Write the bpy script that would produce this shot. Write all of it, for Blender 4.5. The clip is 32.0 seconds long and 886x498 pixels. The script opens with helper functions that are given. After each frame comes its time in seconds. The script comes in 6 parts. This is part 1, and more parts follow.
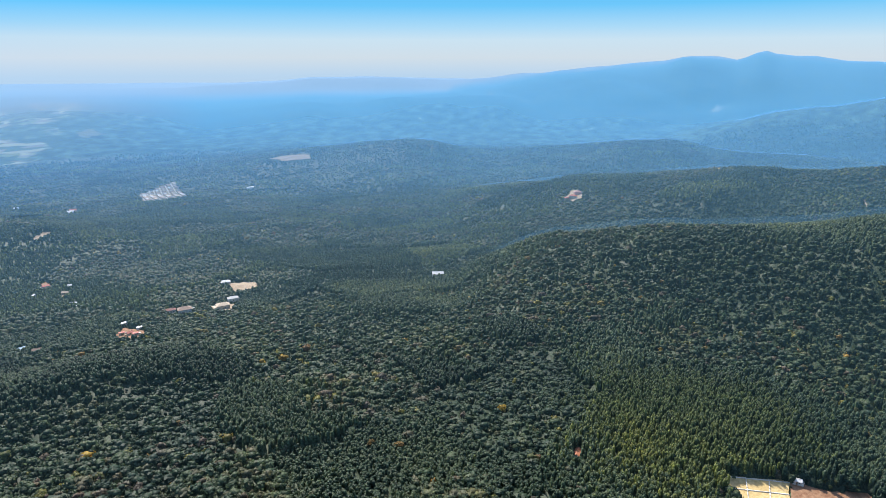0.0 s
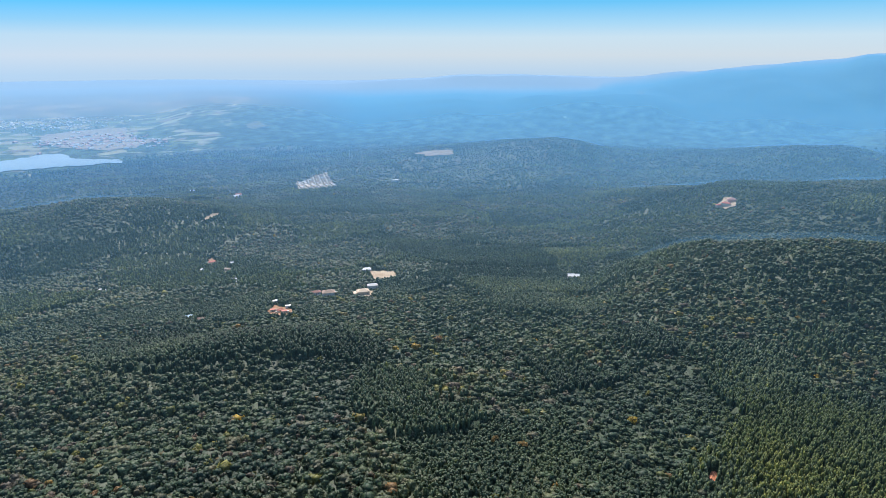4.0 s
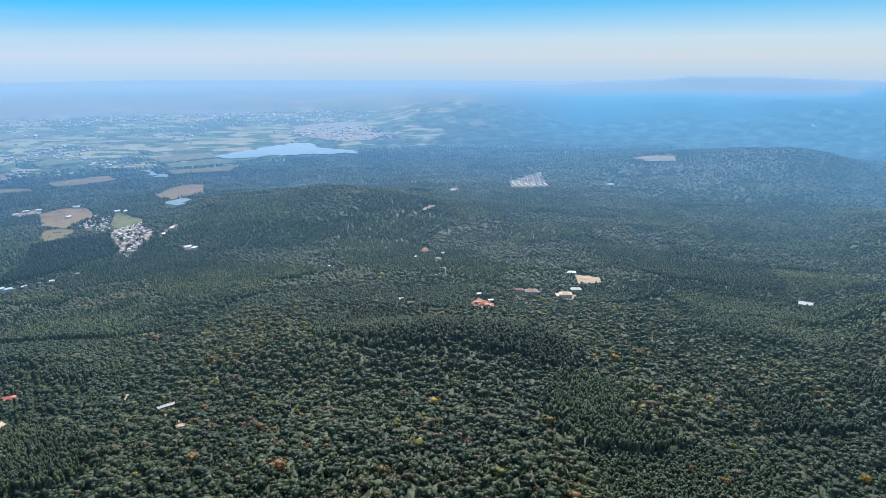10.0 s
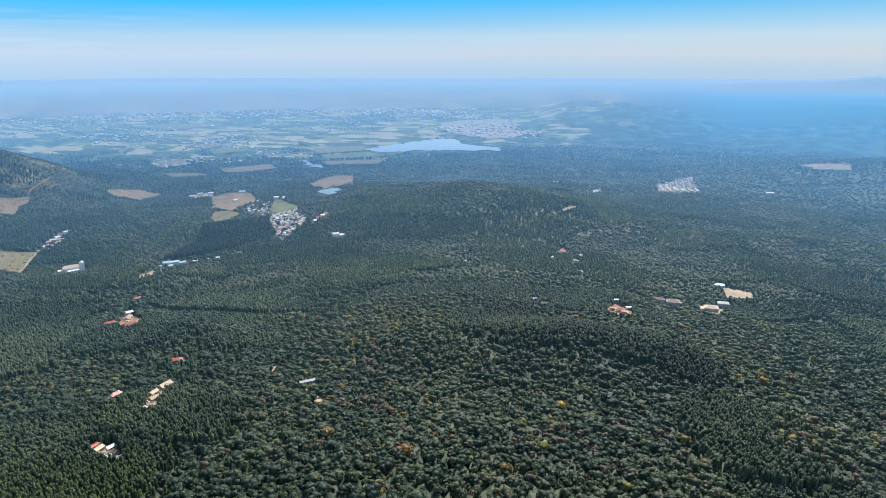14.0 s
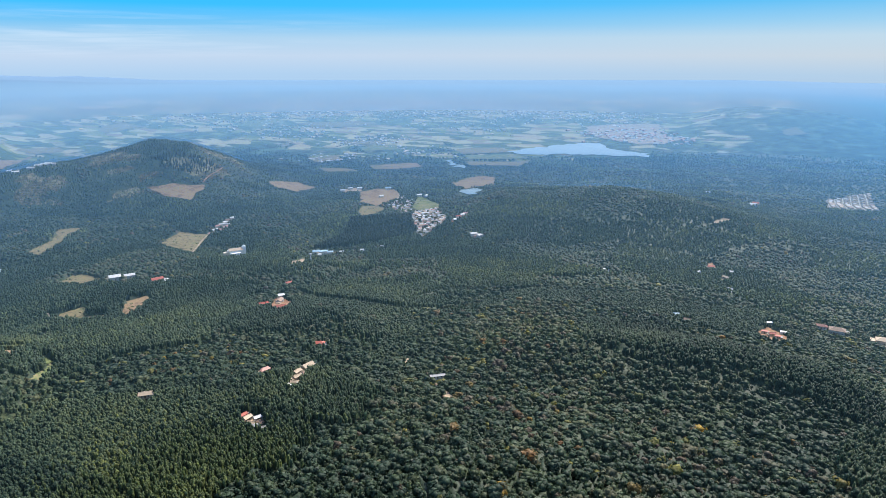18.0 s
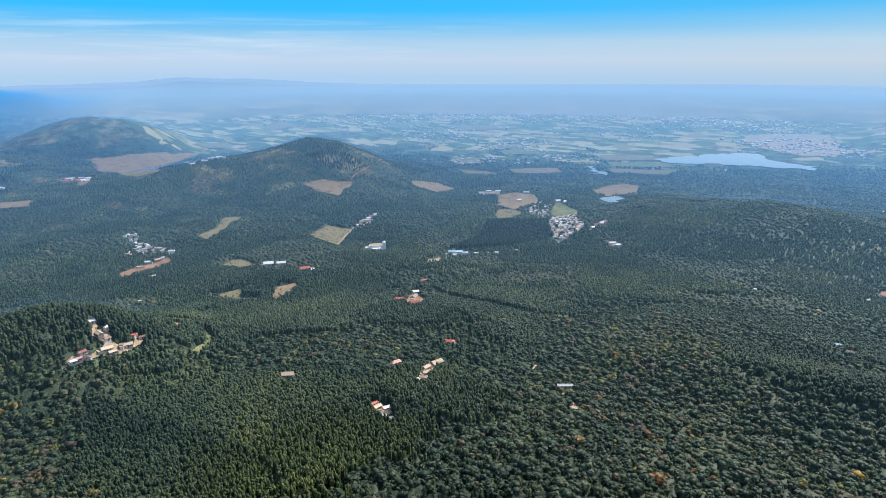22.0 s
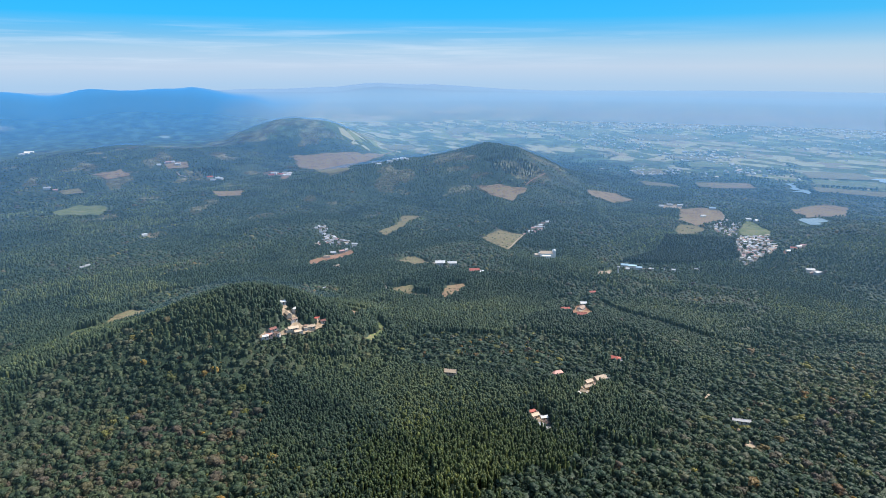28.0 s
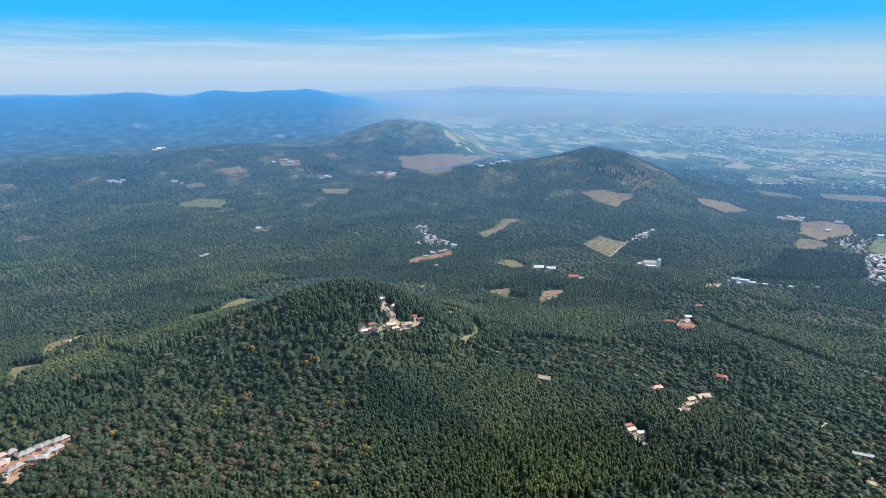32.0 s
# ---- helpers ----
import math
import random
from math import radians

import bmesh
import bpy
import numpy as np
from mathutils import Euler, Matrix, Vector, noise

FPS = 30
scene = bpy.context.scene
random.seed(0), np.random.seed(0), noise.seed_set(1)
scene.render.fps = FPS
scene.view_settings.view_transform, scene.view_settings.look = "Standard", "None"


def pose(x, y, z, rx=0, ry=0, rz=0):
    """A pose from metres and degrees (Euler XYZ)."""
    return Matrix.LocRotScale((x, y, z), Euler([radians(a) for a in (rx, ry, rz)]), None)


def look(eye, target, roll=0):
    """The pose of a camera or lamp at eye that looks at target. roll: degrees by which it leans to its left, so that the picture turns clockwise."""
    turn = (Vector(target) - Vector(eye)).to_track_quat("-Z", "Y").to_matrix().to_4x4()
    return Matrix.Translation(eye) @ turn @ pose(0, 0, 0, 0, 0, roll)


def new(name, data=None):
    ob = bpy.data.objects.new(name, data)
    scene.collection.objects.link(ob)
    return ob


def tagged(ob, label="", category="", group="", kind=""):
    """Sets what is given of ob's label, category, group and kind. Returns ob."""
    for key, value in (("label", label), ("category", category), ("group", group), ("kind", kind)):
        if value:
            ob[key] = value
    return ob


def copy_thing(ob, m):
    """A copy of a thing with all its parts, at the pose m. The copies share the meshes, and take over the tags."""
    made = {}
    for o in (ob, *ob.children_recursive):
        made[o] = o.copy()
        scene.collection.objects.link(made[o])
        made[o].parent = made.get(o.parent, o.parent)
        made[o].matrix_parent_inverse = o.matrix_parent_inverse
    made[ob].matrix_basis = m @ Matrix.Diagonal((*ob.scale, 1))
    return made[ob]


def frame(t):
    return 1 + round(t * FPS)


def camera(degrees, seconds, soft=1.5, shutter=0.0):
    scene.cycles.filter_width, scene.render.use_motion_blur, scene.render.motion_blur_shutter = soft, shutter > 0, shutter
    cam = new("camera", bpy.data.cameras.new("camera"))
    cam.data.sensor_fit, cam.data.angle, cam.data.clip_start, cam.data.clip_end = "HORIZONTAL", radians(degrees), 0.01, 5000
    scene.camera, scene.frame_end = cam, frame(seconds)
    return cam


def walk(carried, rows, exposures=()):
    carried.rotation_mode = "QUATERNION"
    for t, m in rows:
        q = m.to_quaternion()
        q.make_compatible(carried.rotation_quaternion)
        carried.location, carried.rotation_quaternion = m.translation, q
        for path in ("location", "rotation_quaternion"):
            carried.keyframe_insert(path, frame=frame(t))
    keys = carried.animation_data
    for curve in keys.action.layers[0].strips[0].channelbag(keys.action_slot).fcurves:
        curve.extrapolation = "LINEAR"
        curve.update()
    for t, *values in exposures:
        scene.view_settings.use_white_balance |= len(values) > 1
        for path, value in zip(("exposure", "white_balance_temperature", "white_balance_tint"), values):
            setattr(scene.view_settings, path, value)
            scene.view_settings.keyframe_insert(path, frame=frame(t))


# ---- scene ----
cam = camera(69.05, 32.0, soft=0.6)

# The camera hovers over the forest and turns to its left: seconds, heading, tilt.
EYE = (0.0, 0.0, 300.0)
PATH = [
    (0.0, -38.99, -16.48),
    (0.5, -37.57, -16.51),
    (1.0, -35.99, -16.52),
    (1.5, -34.38, -16.55),
    (2.0, -32.80, -16.56),
    (2.5, -31.19, -16.57),
    (3.0, -29.60, -16.60),
    (3.5, -28.02, -16.65),
    (5.5, -21.52, -16.65),
    (6.0, -19.85, -16.64),
    (6.5, -18.17, -16.62),
    (7.0, -16.53, -16.61),
    (7.5, -14.95, -16.59),
    (8.0, -13.40, -16.61),
    (8.5, -11.89, -16.61),
    (9.0, -10.41, -16.61),
    (9.5, -8.92, -16.62),
    (10.0, -7.42, -16.63),
    (10.5, -5.88, -16.64),
    (11.0, -4.26, -16.64),
    (11.5, -2.67, -16.66),
    (12.0, -1.06, -16.68),
    (12.5, 0.52, -16.71),
    (13.0, 2.06, -16.75),
    (13.5, 3.70, -16.78),
    (14.0, 5.22, -16.81),
    (14.5, 6.79, -16.81),
    (16.5, 13.11, -16.78),
    (17.0, 14.72, -16.73),
    (17.5, 16.27, -16.68),
    (18.0, 17.88, -16.63),
    (18.5, 19.44, -16.60),
    (19.0, 21.04, -16.58),
    (19.5, 22.62, -16.53),
    (20.0, 24.20, -16.47),
    (20.5, 25.80, -16.44),
    (21.0, 27.42, -16.41),
    (21.5, 28.87, -16.35),
    (22.0, 30.32, -16.31),
    (22.5, 31.82, -16.26),
    (23.0, 33.32, -16.23),
    (23.5, 34.91, -16.16),
    (24.0, 36.39, -16.13),
    (24.5, 37.89, -16.09),
    (25.0, 39.21, -16.05),
    (25.5, 40.32, -16.01),
    (27.5, 44.80, -15.82),
    (28.0, 45.94, -15.76),
    (28.5, 47.12, -15.73),
    (29.0, 48.23, -15.70),
    (29.5, 49.34, -15.69),
    (30.0, 50.45, -15.66),
    (30.5, 51.59, -15.64),
    (31.0, 52.73, -15.62),
    (31.5, 53.89, -15.57),
    (32.0, 55.05, -15.54),
]
walk(cam, [(t, pose(*EYE, 90 + tilt, 0, heading)) for t, heading, tilt in PATH], [(0, 1.16), (32, 1.0)])

# ---- sky, sun ----
SUN_AZ, SUN_EL = -14.0, 48.0
world = bpy.data.worlds.new("sky")
scene.world = world
world.use_nodes = True


def nodes_of(tree):
    tree.nodes.clear()

    def add(kind, inputs=None, **props):
        node = tree.nodes.new(kind)
        for key, value in props.items():
            setattr(node, key, value)
        for key, value in (inputs or {}).items():
            if isinstance(value, bpy.types.NodeSocket):
                tree.links.new(value, node.inputs[key])
            else:
                node.inputs[key].default_value = value
        return node

    return add


def ramp(add, fac, stops, interpolation="LINEAR"):
    node = add("ShaderNodeValToRGB", {"Fac": fac})
    node.color_ramp.interpolation = interpolation
    el = node.color_ramp.elements
    while len(el) < len(stops):
        el.new(0.5)
    for e, (pos, col) in zip(el, stops):
        e.position = pos
        e.color = (*col, 1) if len(col) == 3 else col
    return node.outputs["Color"]


def grey(v):
    return (v, v, v)


def build_sky():
    add = nodes_of(world.node_tree)
    out = add("ShaderNodeOutputWorld")
    sky = add("ShaderNodeTexSky", sky_type="NISHITA", sun_disc=False, sun_elevation=radians(SUN_EL),
              sun_rotation=radians(-SUN_AZ), altitude=900, air_density=1.0, dust_density=2.0)
    dim = add("ShaderNodeMixRGB", {"Fac": 1.0, "Color1": sky.outputs[0], "Color2": (0.15, 0.15, 0.15, 1)}, blend_type="MULTIPLY")
    co = add("ShaderNodeTexCoord")
    sep = add("ShaderNodeSeparateXYZ", {0: co.outputs["Generated"]})
    up = add("ShaderNodeMapRange", {"Value": sep.outputs["Z"], 1: -0.06, 2: 0.12, 3: 0.0, 4: 1.0})
    low = ramp(add, up.outputs[0], [(0.0, (0.189, 0.289, 0.414)), (0.20, (0.211, 0.308, 0.424)), (0.34, (0.265, 0.334, 0.424)),
                                    (0.48, (0.204, 0.318, 0.427)), (0.58, (0.095, 0.275, 0.446)), (0.72, (0.021, 0.257, 0.503)), (1.0, (0.009, 0.233, 0.518))])
    pale = ramp(add, up.outputs[0], [(0.0, (0.194, 0.274, 0.364)), (0.20, (0.219, 0.299, 0.384)), (0.34, (0.285, 0.328, 0.365)),
                                     (0.48, (0.266, 0.343, 0.399)), (0.58, (0.181, 0.314, 0.420)), (0.74, (0.070, 0.258, 0.433)), (1.0, (0.035, 0.202, 0.420))])
    side = add("ShaderNodeMapRange", {"Value": sep.outputs["X"], 1: -0.75, 2: 0.6, 3: 0.0, 4: 1.0}, interpolation_type="SMOOTHSTEP")
    band = add("ShaderNodeMixRGB", {"Fac": side.outputs[0], "Color1": low, "Color2": pale})
    # thin streaks of cirrus low over the western hills
    stretch = add("ShaderNodeMapping", {"Vector": co.outputs["Generated"], "Scale": (5.0, 5.0, 110.0)})
    wisps = add("ShaderNodeTexNoise", {"Vector": stretch.outputs[0], "Scale": 1.0, "Detail": 5.0, "Roughness": 0.6, "Distortion": 0.4})
    cut = add("ShaderNodeMapRange", {"Value": wisps.outputs[0], 1: 0.46, 2: 0.92, 3: 0.0, 4: 0.40})
    west = add("ShaderNodeMapRange", {"Value": sep.outputs["X"], 1: -0.30, 2: -0.75, 3: 0.0, 4: 1.0})
    height = ramp(add, up.outputs[0], [(0.30, grey(0)), (0.40, grey(1)), (0.60, grey(1)), (0.70, grey(0))])
    c1 = add("ShaderNodeMath", {0: cut.outputs[0], 1: west.outputs[0]}, operation="MULTIPLY")
    c2 = add("ShaderNodeMath", {0: c1.outputs[0], 1: height}, operation="MULTIPLY")
    cloudy = add("ShaderNodeMixRGB", {"Fac": c2.outputs[0], "Color1": band.outputs[0], "Color2": (0.50, 0.52, 0.56, 1)})
    above = add("ShaderNodeMapRange", {"Value": sep.outputs["Z"], 1: 0.10, 2: 0.30, 3: 0.0, 4: 1.0})
    both = add("ShaderNodeMixRGB", {"Fac": above.outputs[0], "Color1": cloudy.outputs[0], "Color2": dim.outputs[0]})
    bg = add("ShaderNodeBackground", {"Color": both.outputs[0], "Strength": 1.0})
    world.node_tree.links.new(bg.outputs[0], out.inputs[0])


build_sky()
sun = new("sun", bpy.data.lights.new("sun", "SUN"))
sun.data.energy, sun.data.angle, sun.data.color = 3.7, radians(0.5), (1.0, 0.95, 0.86)
az, el = radians(SUN_AZ), radians(SUN_EL)
sun.matrix_world = look((-900 * math.sin(az) * math.cos(el), 900 * math.cos(az) * math.cos(el), 900 * math.sin(el)), (0, 0, 0))

# ---- materials ----


def material(name):
    m = bpy.data.materials.new(name)
    m.use_nodes = True
    return m, nodes_of(m.node_tree)


def finish(m, add, shader):
    out = add("ShaderNodeOutputMaterial", {"Surface": shader})
    return m


def soil(name, dark, light, patch=0.02, grain=0.4, rough=0.9, third=None):
    """Earth, grass or gravel: two tones in patches, with grain and relief."""
    m, add = material(name)
    pos = add("ShaderNodeNewGeometry").outputs["Position"]
    big = add("ShaderNodeTexNoise", {"Vector": pos, "Scale": patch, "Detail": 6.0, "Roughness": 0.62})
    fine = add("ShaderNodeTexNoise", {"Vector": pos, "Scale": grain, "Detail": 4.0})
    mixed = add("ShaderNodeMath", {0: big.outputs[0], 1: fine.outputs[0]}, operation="MULTIPLY_ADD")
    mixed.inputs[2].default_value = 0.0
    fac = add("ShaderNodeMapRange", {"Value": mixed.outputs[0], 1: 0.17, 2: 0.35, 3: 0.0, 4: 1.0})
    stops = [(0.0, dark), (1.0, light)] if third is None else [(0.0, dark), (0.5, light), (1.0, third)]
    col = ramp(add, fac.outputs[0], stops)
    bump = add("ShaderNodeBump", {"Height": fine.outputs[0], "Strength": 0.6, "Distance": 0.6})
    p = add("ShaderNodeBsdfPrincipled", {"Base Color": col, "Roughness": rough, "Specular IOR Level": 0.15, "Normal": bump.outputs[0]})
    return finish(m, add, p.outputs[0])


def paint(name, col, spread=0.25, rough=0.7, scale=1.2, metal=0.0, stain=(0.25, 0.2, 0.16)):
    """Plaster, roof sheet or tiles: a tone that varies from piece to piece, with stains."""
    m, add = material(name)
    pos = add("ShaderNodeNewGeometry").outputs["Position"]
    n = add("ShaderNodeTexNoise", {"Vector": pos, "Scale": scale, "Detail": 5.0, "Roughness": 0.65})
    info = add("ShaderNodeObjectInfo")
    a = [max(0.0, c * (1 - spread)) for c in col]
    b = [min(0.9, c * (1 + spread * 0.6)) for c in col]
    tone = ramp(add, info.outputs["Random"], [(0.0, a), (1.0, b)])
    f = add("ShaderNodeMapRange", {"Value": n.outputs[0], 1: 0.50, 2: 0.80, 3: 0.0, 4: 0.55})
    worn = add("ShaderNodeMixRGB", {"Fac": f.outputs[0], "Color1": tone, "Color2": (*stain, 1)})
    bump = add("ShaderNodeBump", {"Height": n.outputs[0], "Strength": 0.3, "Distance": 0.05})
    p = add("ShaderNodeBsdfPrincipled", {"Base Color": worn.outputs[0], "Roughness": rough, "Metallic": metal, "Normal": bump.outputs[0]})
    return finish(m, add, p.outputs[0])


def foliage(name, stops, clump=0.20, sheet=False):
    """Leaves: a tone for each tree, lighter and darker sprays within it, some light let through."""
    m, add = material(name)
    tone = add("ShaderNodeAttribute", attribute_name="tone")
    col = ramp(add, tone.outputs["Fac"], stops)
    geo = add("ShaderNodeNewGeometry")
    piece = add("ShaderNodeTexNoise", {"Vector": geo.outputs["Position"], "Scale": 0.45, "Detail": 4.0, "Roughness": 0.7}).outputs[0] if sheet else geo.outputs["Random Per Island"]
    spray = ramp(add, piece, [(0.0, grey(1 - clump)), (0.5, grey(1.0)), (1.0, grey(1 + clump * 1.1))])
    wide = add("ShaderNodeTexNoise", {"Vector": geo.outputs["Position"], "Scale": 0.012, "Detail": 4.0, "Roughness": 0.6})
    area = ramp(add, wide.outputs[0], [(0.30, (0.62, 0.70, 0.70)), (0.50, (1.0, 1.0, 1.0)), (0.70, (1.38, 1.22, 1.0))])
    leafy = add("ShaderNodeTexNoise", {"Vector": geo.outputs["Position"], "Scale": 0.85, "Detail": 3.0, "Roughness": 0.75})
    tuft = ramp(add, leafy.outputs[0], [(0.32, grey(0.50)), (0.50, grey(1.0)), (0.68, grey(1.75))])
    col = add("ShaderNodeMixRGB", {"Fac": 1.0, "Color1": col, "Color2": tuft}, blend_type="MULTIPLY").outputs[0]
    a = add("ShaderNodeMixRGB", {"Fac": 1.0, "Color1": col, "Color2": spray}, blend_type="MULTIPLY")
    b = add("ShaderNodeMixRGB", {"Fac": 1.0, "Color1": a.outputs[0], "Color2": area}, blend_type="MULTIPLY")
    p = add("ShaderNodeBsdfPrincipled", {"Base Color": b.outputs[0], "Roughness": 0.55, "Specular IOR Level": 0.25})
    t = add("ShaderNodeBsdfTranslucent", {"Color": b.outputs[0]})
    mix = add("ShaderNodeMixShader", {0: 0.50, 1: p.outputs[0], 2: t.outputs[0]})
    return finish(m, add, mix.outputs[0])


BROAD = foliage("broadleaf_leaves", [
    (0.00, (0.032, 0.055, 0.036)), (0.30, (0.046, 0.075, 0.043)), (0.55, (0.069, 0.095, 0.051)), (0.70, (0.089, 0.104, 0.058)),
    (0.80, (0.107, 0.084, 0.064)), (0.88, (0.120, 0.131, 0.046)), (0.95, (0.189, 0.176, 0.045)), (0.985, (0.163, 0.095, 0.048)), (1.0, (0.30, 0.21, 0.040))])
GUM = foliage("gum_leaves", [
    (0.00, (0.020, 0.038, 0.026)), (0.20, (0.042, 0.070, 0.043)), (0.45, (0.061, 0.094, 0.055)), (0.75, (0.088, 0.119, 0.064)), (0.92, (0.111, 0.142, 0.066)), (1.0, (0.162, 0.188, 0.074))])
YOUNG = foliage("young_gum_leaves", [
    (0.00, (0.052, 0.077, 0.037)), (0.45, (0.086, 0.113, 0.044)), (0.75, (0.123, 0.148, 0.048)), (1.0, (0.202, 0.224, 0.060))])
SHRUBS = foliage("understorey_leaves", [
    (0.00, (0.030, 0.051, 0.034)), (0.30, (0.045, 0.073, 0.043)), (0.60, (0.068, 0.092, 0.050)), (1.0, (0.094, 0.110, 0.057))], 0.55, True)
BARK = soil("bark", (0.06, 0.05, 0.04), (0.20, 0.17, 0.13), 0.8, 4.0)

def ground_material():
    """Forest floor and far canopy; dry grass on the bare hills; a mosaic of fields on the far plain."""
    m, add = material("forest_floor")
    pos = add("ShaderNodeNewGeometry").outputs["Position"]
    wide = add("ShaderNodeTexNoise", {"Vector": pos, "Scale": 0.006, "Detail": 7.0, "Roughness": 0.62})
    fine = add("ShaderNodeTexNoise", {"Vector": pos, "Scale": 0.11, "Detail": 5.0, "Roughness": 0.7})
    wood_tone = ramp(add, fine.outputs[0], [(0.30, (0.030, 0.044, 0.026)), (0.50, (0.052, 0.072, 0.042)), (0.70, (0.085, 0.105, 0.058))])
    dry_tone = ramp(add, fine.outputs[0], [(0.30, (0.045, 0.050, 0.028)), (0.50, (0.105, 0.098, 0.056)), (0.72, (0.22, 0.165, 0.098))])
    # bare hilltops and grazed patches
    open_ground = add("ShaderNodeAttribute", attribute_name="bare").outputs["Fac"]
    ragged = add("ShaderNodeMath", {0: wide.outputs[0], 1: 0.5}, operation="SUBTRACT").outputs[0]
    k = add("ShaderNodeMath", {0: open_ground, 1: ragged}, operation="ADD").outputs[0]
    dry = add("ShaderNodeMapRange", {"Value": k, 1: 0.22, 2: 0.50, 3: 0.0, 4: 1.0}).outputs[0]
    base = add("ShaderNodeMixRGB", {"Fac": dry, "Color1": wood_tone, "Color2": dry_tone})
    # fields of the plain
    squash = add("ShaderNodeMapping", {"Vector": pos, "Scale": (0.0100, 0.022, 0.0), "Rotation": (0, 0, 0.35)})
    cells = add("ShaderNodeTexVoronoi", {"Vector": squash.outputs[0], "Scale": 1.0, "Randomness": 0.9})
    pick = add("ShaderNodeSeparateColor", {0: cells.outputs["Color"]}).outputs[0]
    crop = ramp(add, pick, [(0.0, (0.05, 0.085, 0.035)), (0.30, (0.045, 0.075, 0.03)), (0.36, (0.20, 0.22, 0.08)), (0.50, (0.42, 0.36, 0.20)),
                            (0.70, (0.40, 0.32, 0.19)), (0.82, (0.26, 0.19, 0.12)), (0.90, (0.10, 0.14, 0.05)), (1.0, (0.44, 0.38, 0.25))], "CONSTANT")
    plain = add("ShaderNodeVectorMath", {0: pos, 1: (-1345.0, 4400.0, -60.0)}, operation="DISTANCE").outputs["Value"]
    rim_north = add("ShaderNodeMapRange", {"Value": plain, 1: 2450.0, 2: 1700.0, 3: -0.18, 4: 0.045}).outputs[0]
    west_plain = add("ShaderNodeVectorMath", {0: pos, 1: (-2850.0, 2900.0, -40.0)}, operation="DISTANCE").outputs["Value"]
    rim_west = add("ShaderNodeMapRange", {"Value": west_plain, 1: 1450.0, 2: 1000.0, 3: -0.18, 4: 0.045}).outputs[0]
    rim = add("ShaderNodeMath", {0: rim_north, 1: rim_west}, operation="MAXIMUM").outputs[0]
    patch = add("ShaderNodeTexNoise", {"Vector": pos, "Scale": 0.0035, "Detail": 6.0, "Roughness": 0.6}).outputs[0]
    share = add("ShaderNodeMath", {0: patch, 1: rim}, operation="ADD").outputs[0]
    farmed = add("ShaderNodeMapRange", {"Value": share, 1: 0.47, 2: 0.53, 3: 0.0, 4: 1.0}).outputs[0]
    worn = add("ShaderNodeMixRGB", {"Fac": 0.25, "Color1": crop, "Color2": dry_tone})
    patchy = ramp(add, add("ShaderNodeTexNoise", {"Vector": pos, "Scale": 0.016, "Detail": 6.0, "Roughness": 0.65}).outputs[0], [(0.34, grey(0.35)), (0.50, grey(1.0)), (0.66, grey(2.0))])
    base = add("ShaderNodeMixRGB", {"Fac": 1.0, "Color1": base.outputs[0], "Color2": patchy}, blend_type="MULTIPLY")
    col = add("ShaderNodeMixRGB", {"Fac": farmed, "Color1": base.outputs[0], "Color2": worn.outputs[0]})
    bump = add("ShaderNodeBump", {"Height": fine.outputs[0], "Strength": 1.0, "Distance": 6.0})
    p = add("ShaderNodeBsdfPrincipled", {"Base Color": col.outputs[0], "Roughness": 0.95, "Specular IOR Level": 0.1, "Normal": bump.outputs[0]})
    return finish(m, add, p.outputs[0])


def water_material():
    m, add = material("water")
    pos = add("ShaderNodeNewGeometry").outputs["Position"]
    n = add("ShaderNodeTexNoise", {"Vector": pos, "Scale": 0.08, "Detail": 5.0})
    col = ramp(add, n.outputs[0], [(0.3, (0.17, 0.23, 0.25)), (0.7, (0.24, 0.30, 0.31))])
    bump = add("ShaderNodeBump", {"Height": n.outputs[0], "Strength": 0.05, "Distance": 0.3})
    p = add("ShaderNodeBsdfPrincipled", {"Base Color": col, "Roughness": 0.28, "Specular IOR Level": 0.5, "Normal": bump.outputs[0]})
    return finish(m, add, p.outputs[0])


FLOOR = ground_material()
WATER = water_material()
EARTH = soil("red_earth", (0.177, 0.088, 0.051), (0.286, 0.170, 0.102), 0.05, 0.5)
SAND = soil("pale_earth", (0.230, 0.167, 0.110), (0.357, 0.282, 0.202), 0.05, 0.5)
STRAW = soil("dry_grass", (0.098, 0.084, 0.044), (0.200, 0.154, 0.083), 0.045, 0.4, 0.95, (0.110, 0.118, 0.052))
GRASS = soil("green_grass", (0.060, 0.082, 0.030), (0.120, 0.138, 0.055), 0.04, 0.4, 0.95, (0.190, 0.160, 0.085))
ROOF_RED = paint("red_tiles", (0.344, 0.070, 0.045))
ROOF_DARK = paint("dark_red_tiles", (0.164, 0.049, 0.037))
ROOF_PINK = paint("faded_tiles", (0.426, 0.221, 0.180))
ROOF_ORANGE = paint("orange_tiles", (0.369, 0.131, 0.061))
ROOF_TAN = paint("tan_tiles", (0.451, 0.336, 0.230))
ROOF_BROWN = paint("brown_tiles", (0.213, 0.131, 0.090))
ROOF_WHITE = paint("white_sheet", (0.56, 0.54, 0.52), 0.35, 0.5)
ROOF_ZINC = paint("zinc_sheet", (0.36, 0.345, 0.33), 0.3, 0.5)
ROOF_SLATE = paint("weathered_sheet", (0.25, 0.235, 0.225), 0.3, 0.6)
ROOF_BLUE = paint("blue_sheet", (0.30, 0.44, 0.52), 0.25, 0.5)
WALL_WHITE = paint("white_plaster", (0.60, 0.56, 0.51), 0.3, 0.85)
CHURCH_WHITE = paint("limewash", (0.84, 0.82, 0.78), 0.05, 0.85)
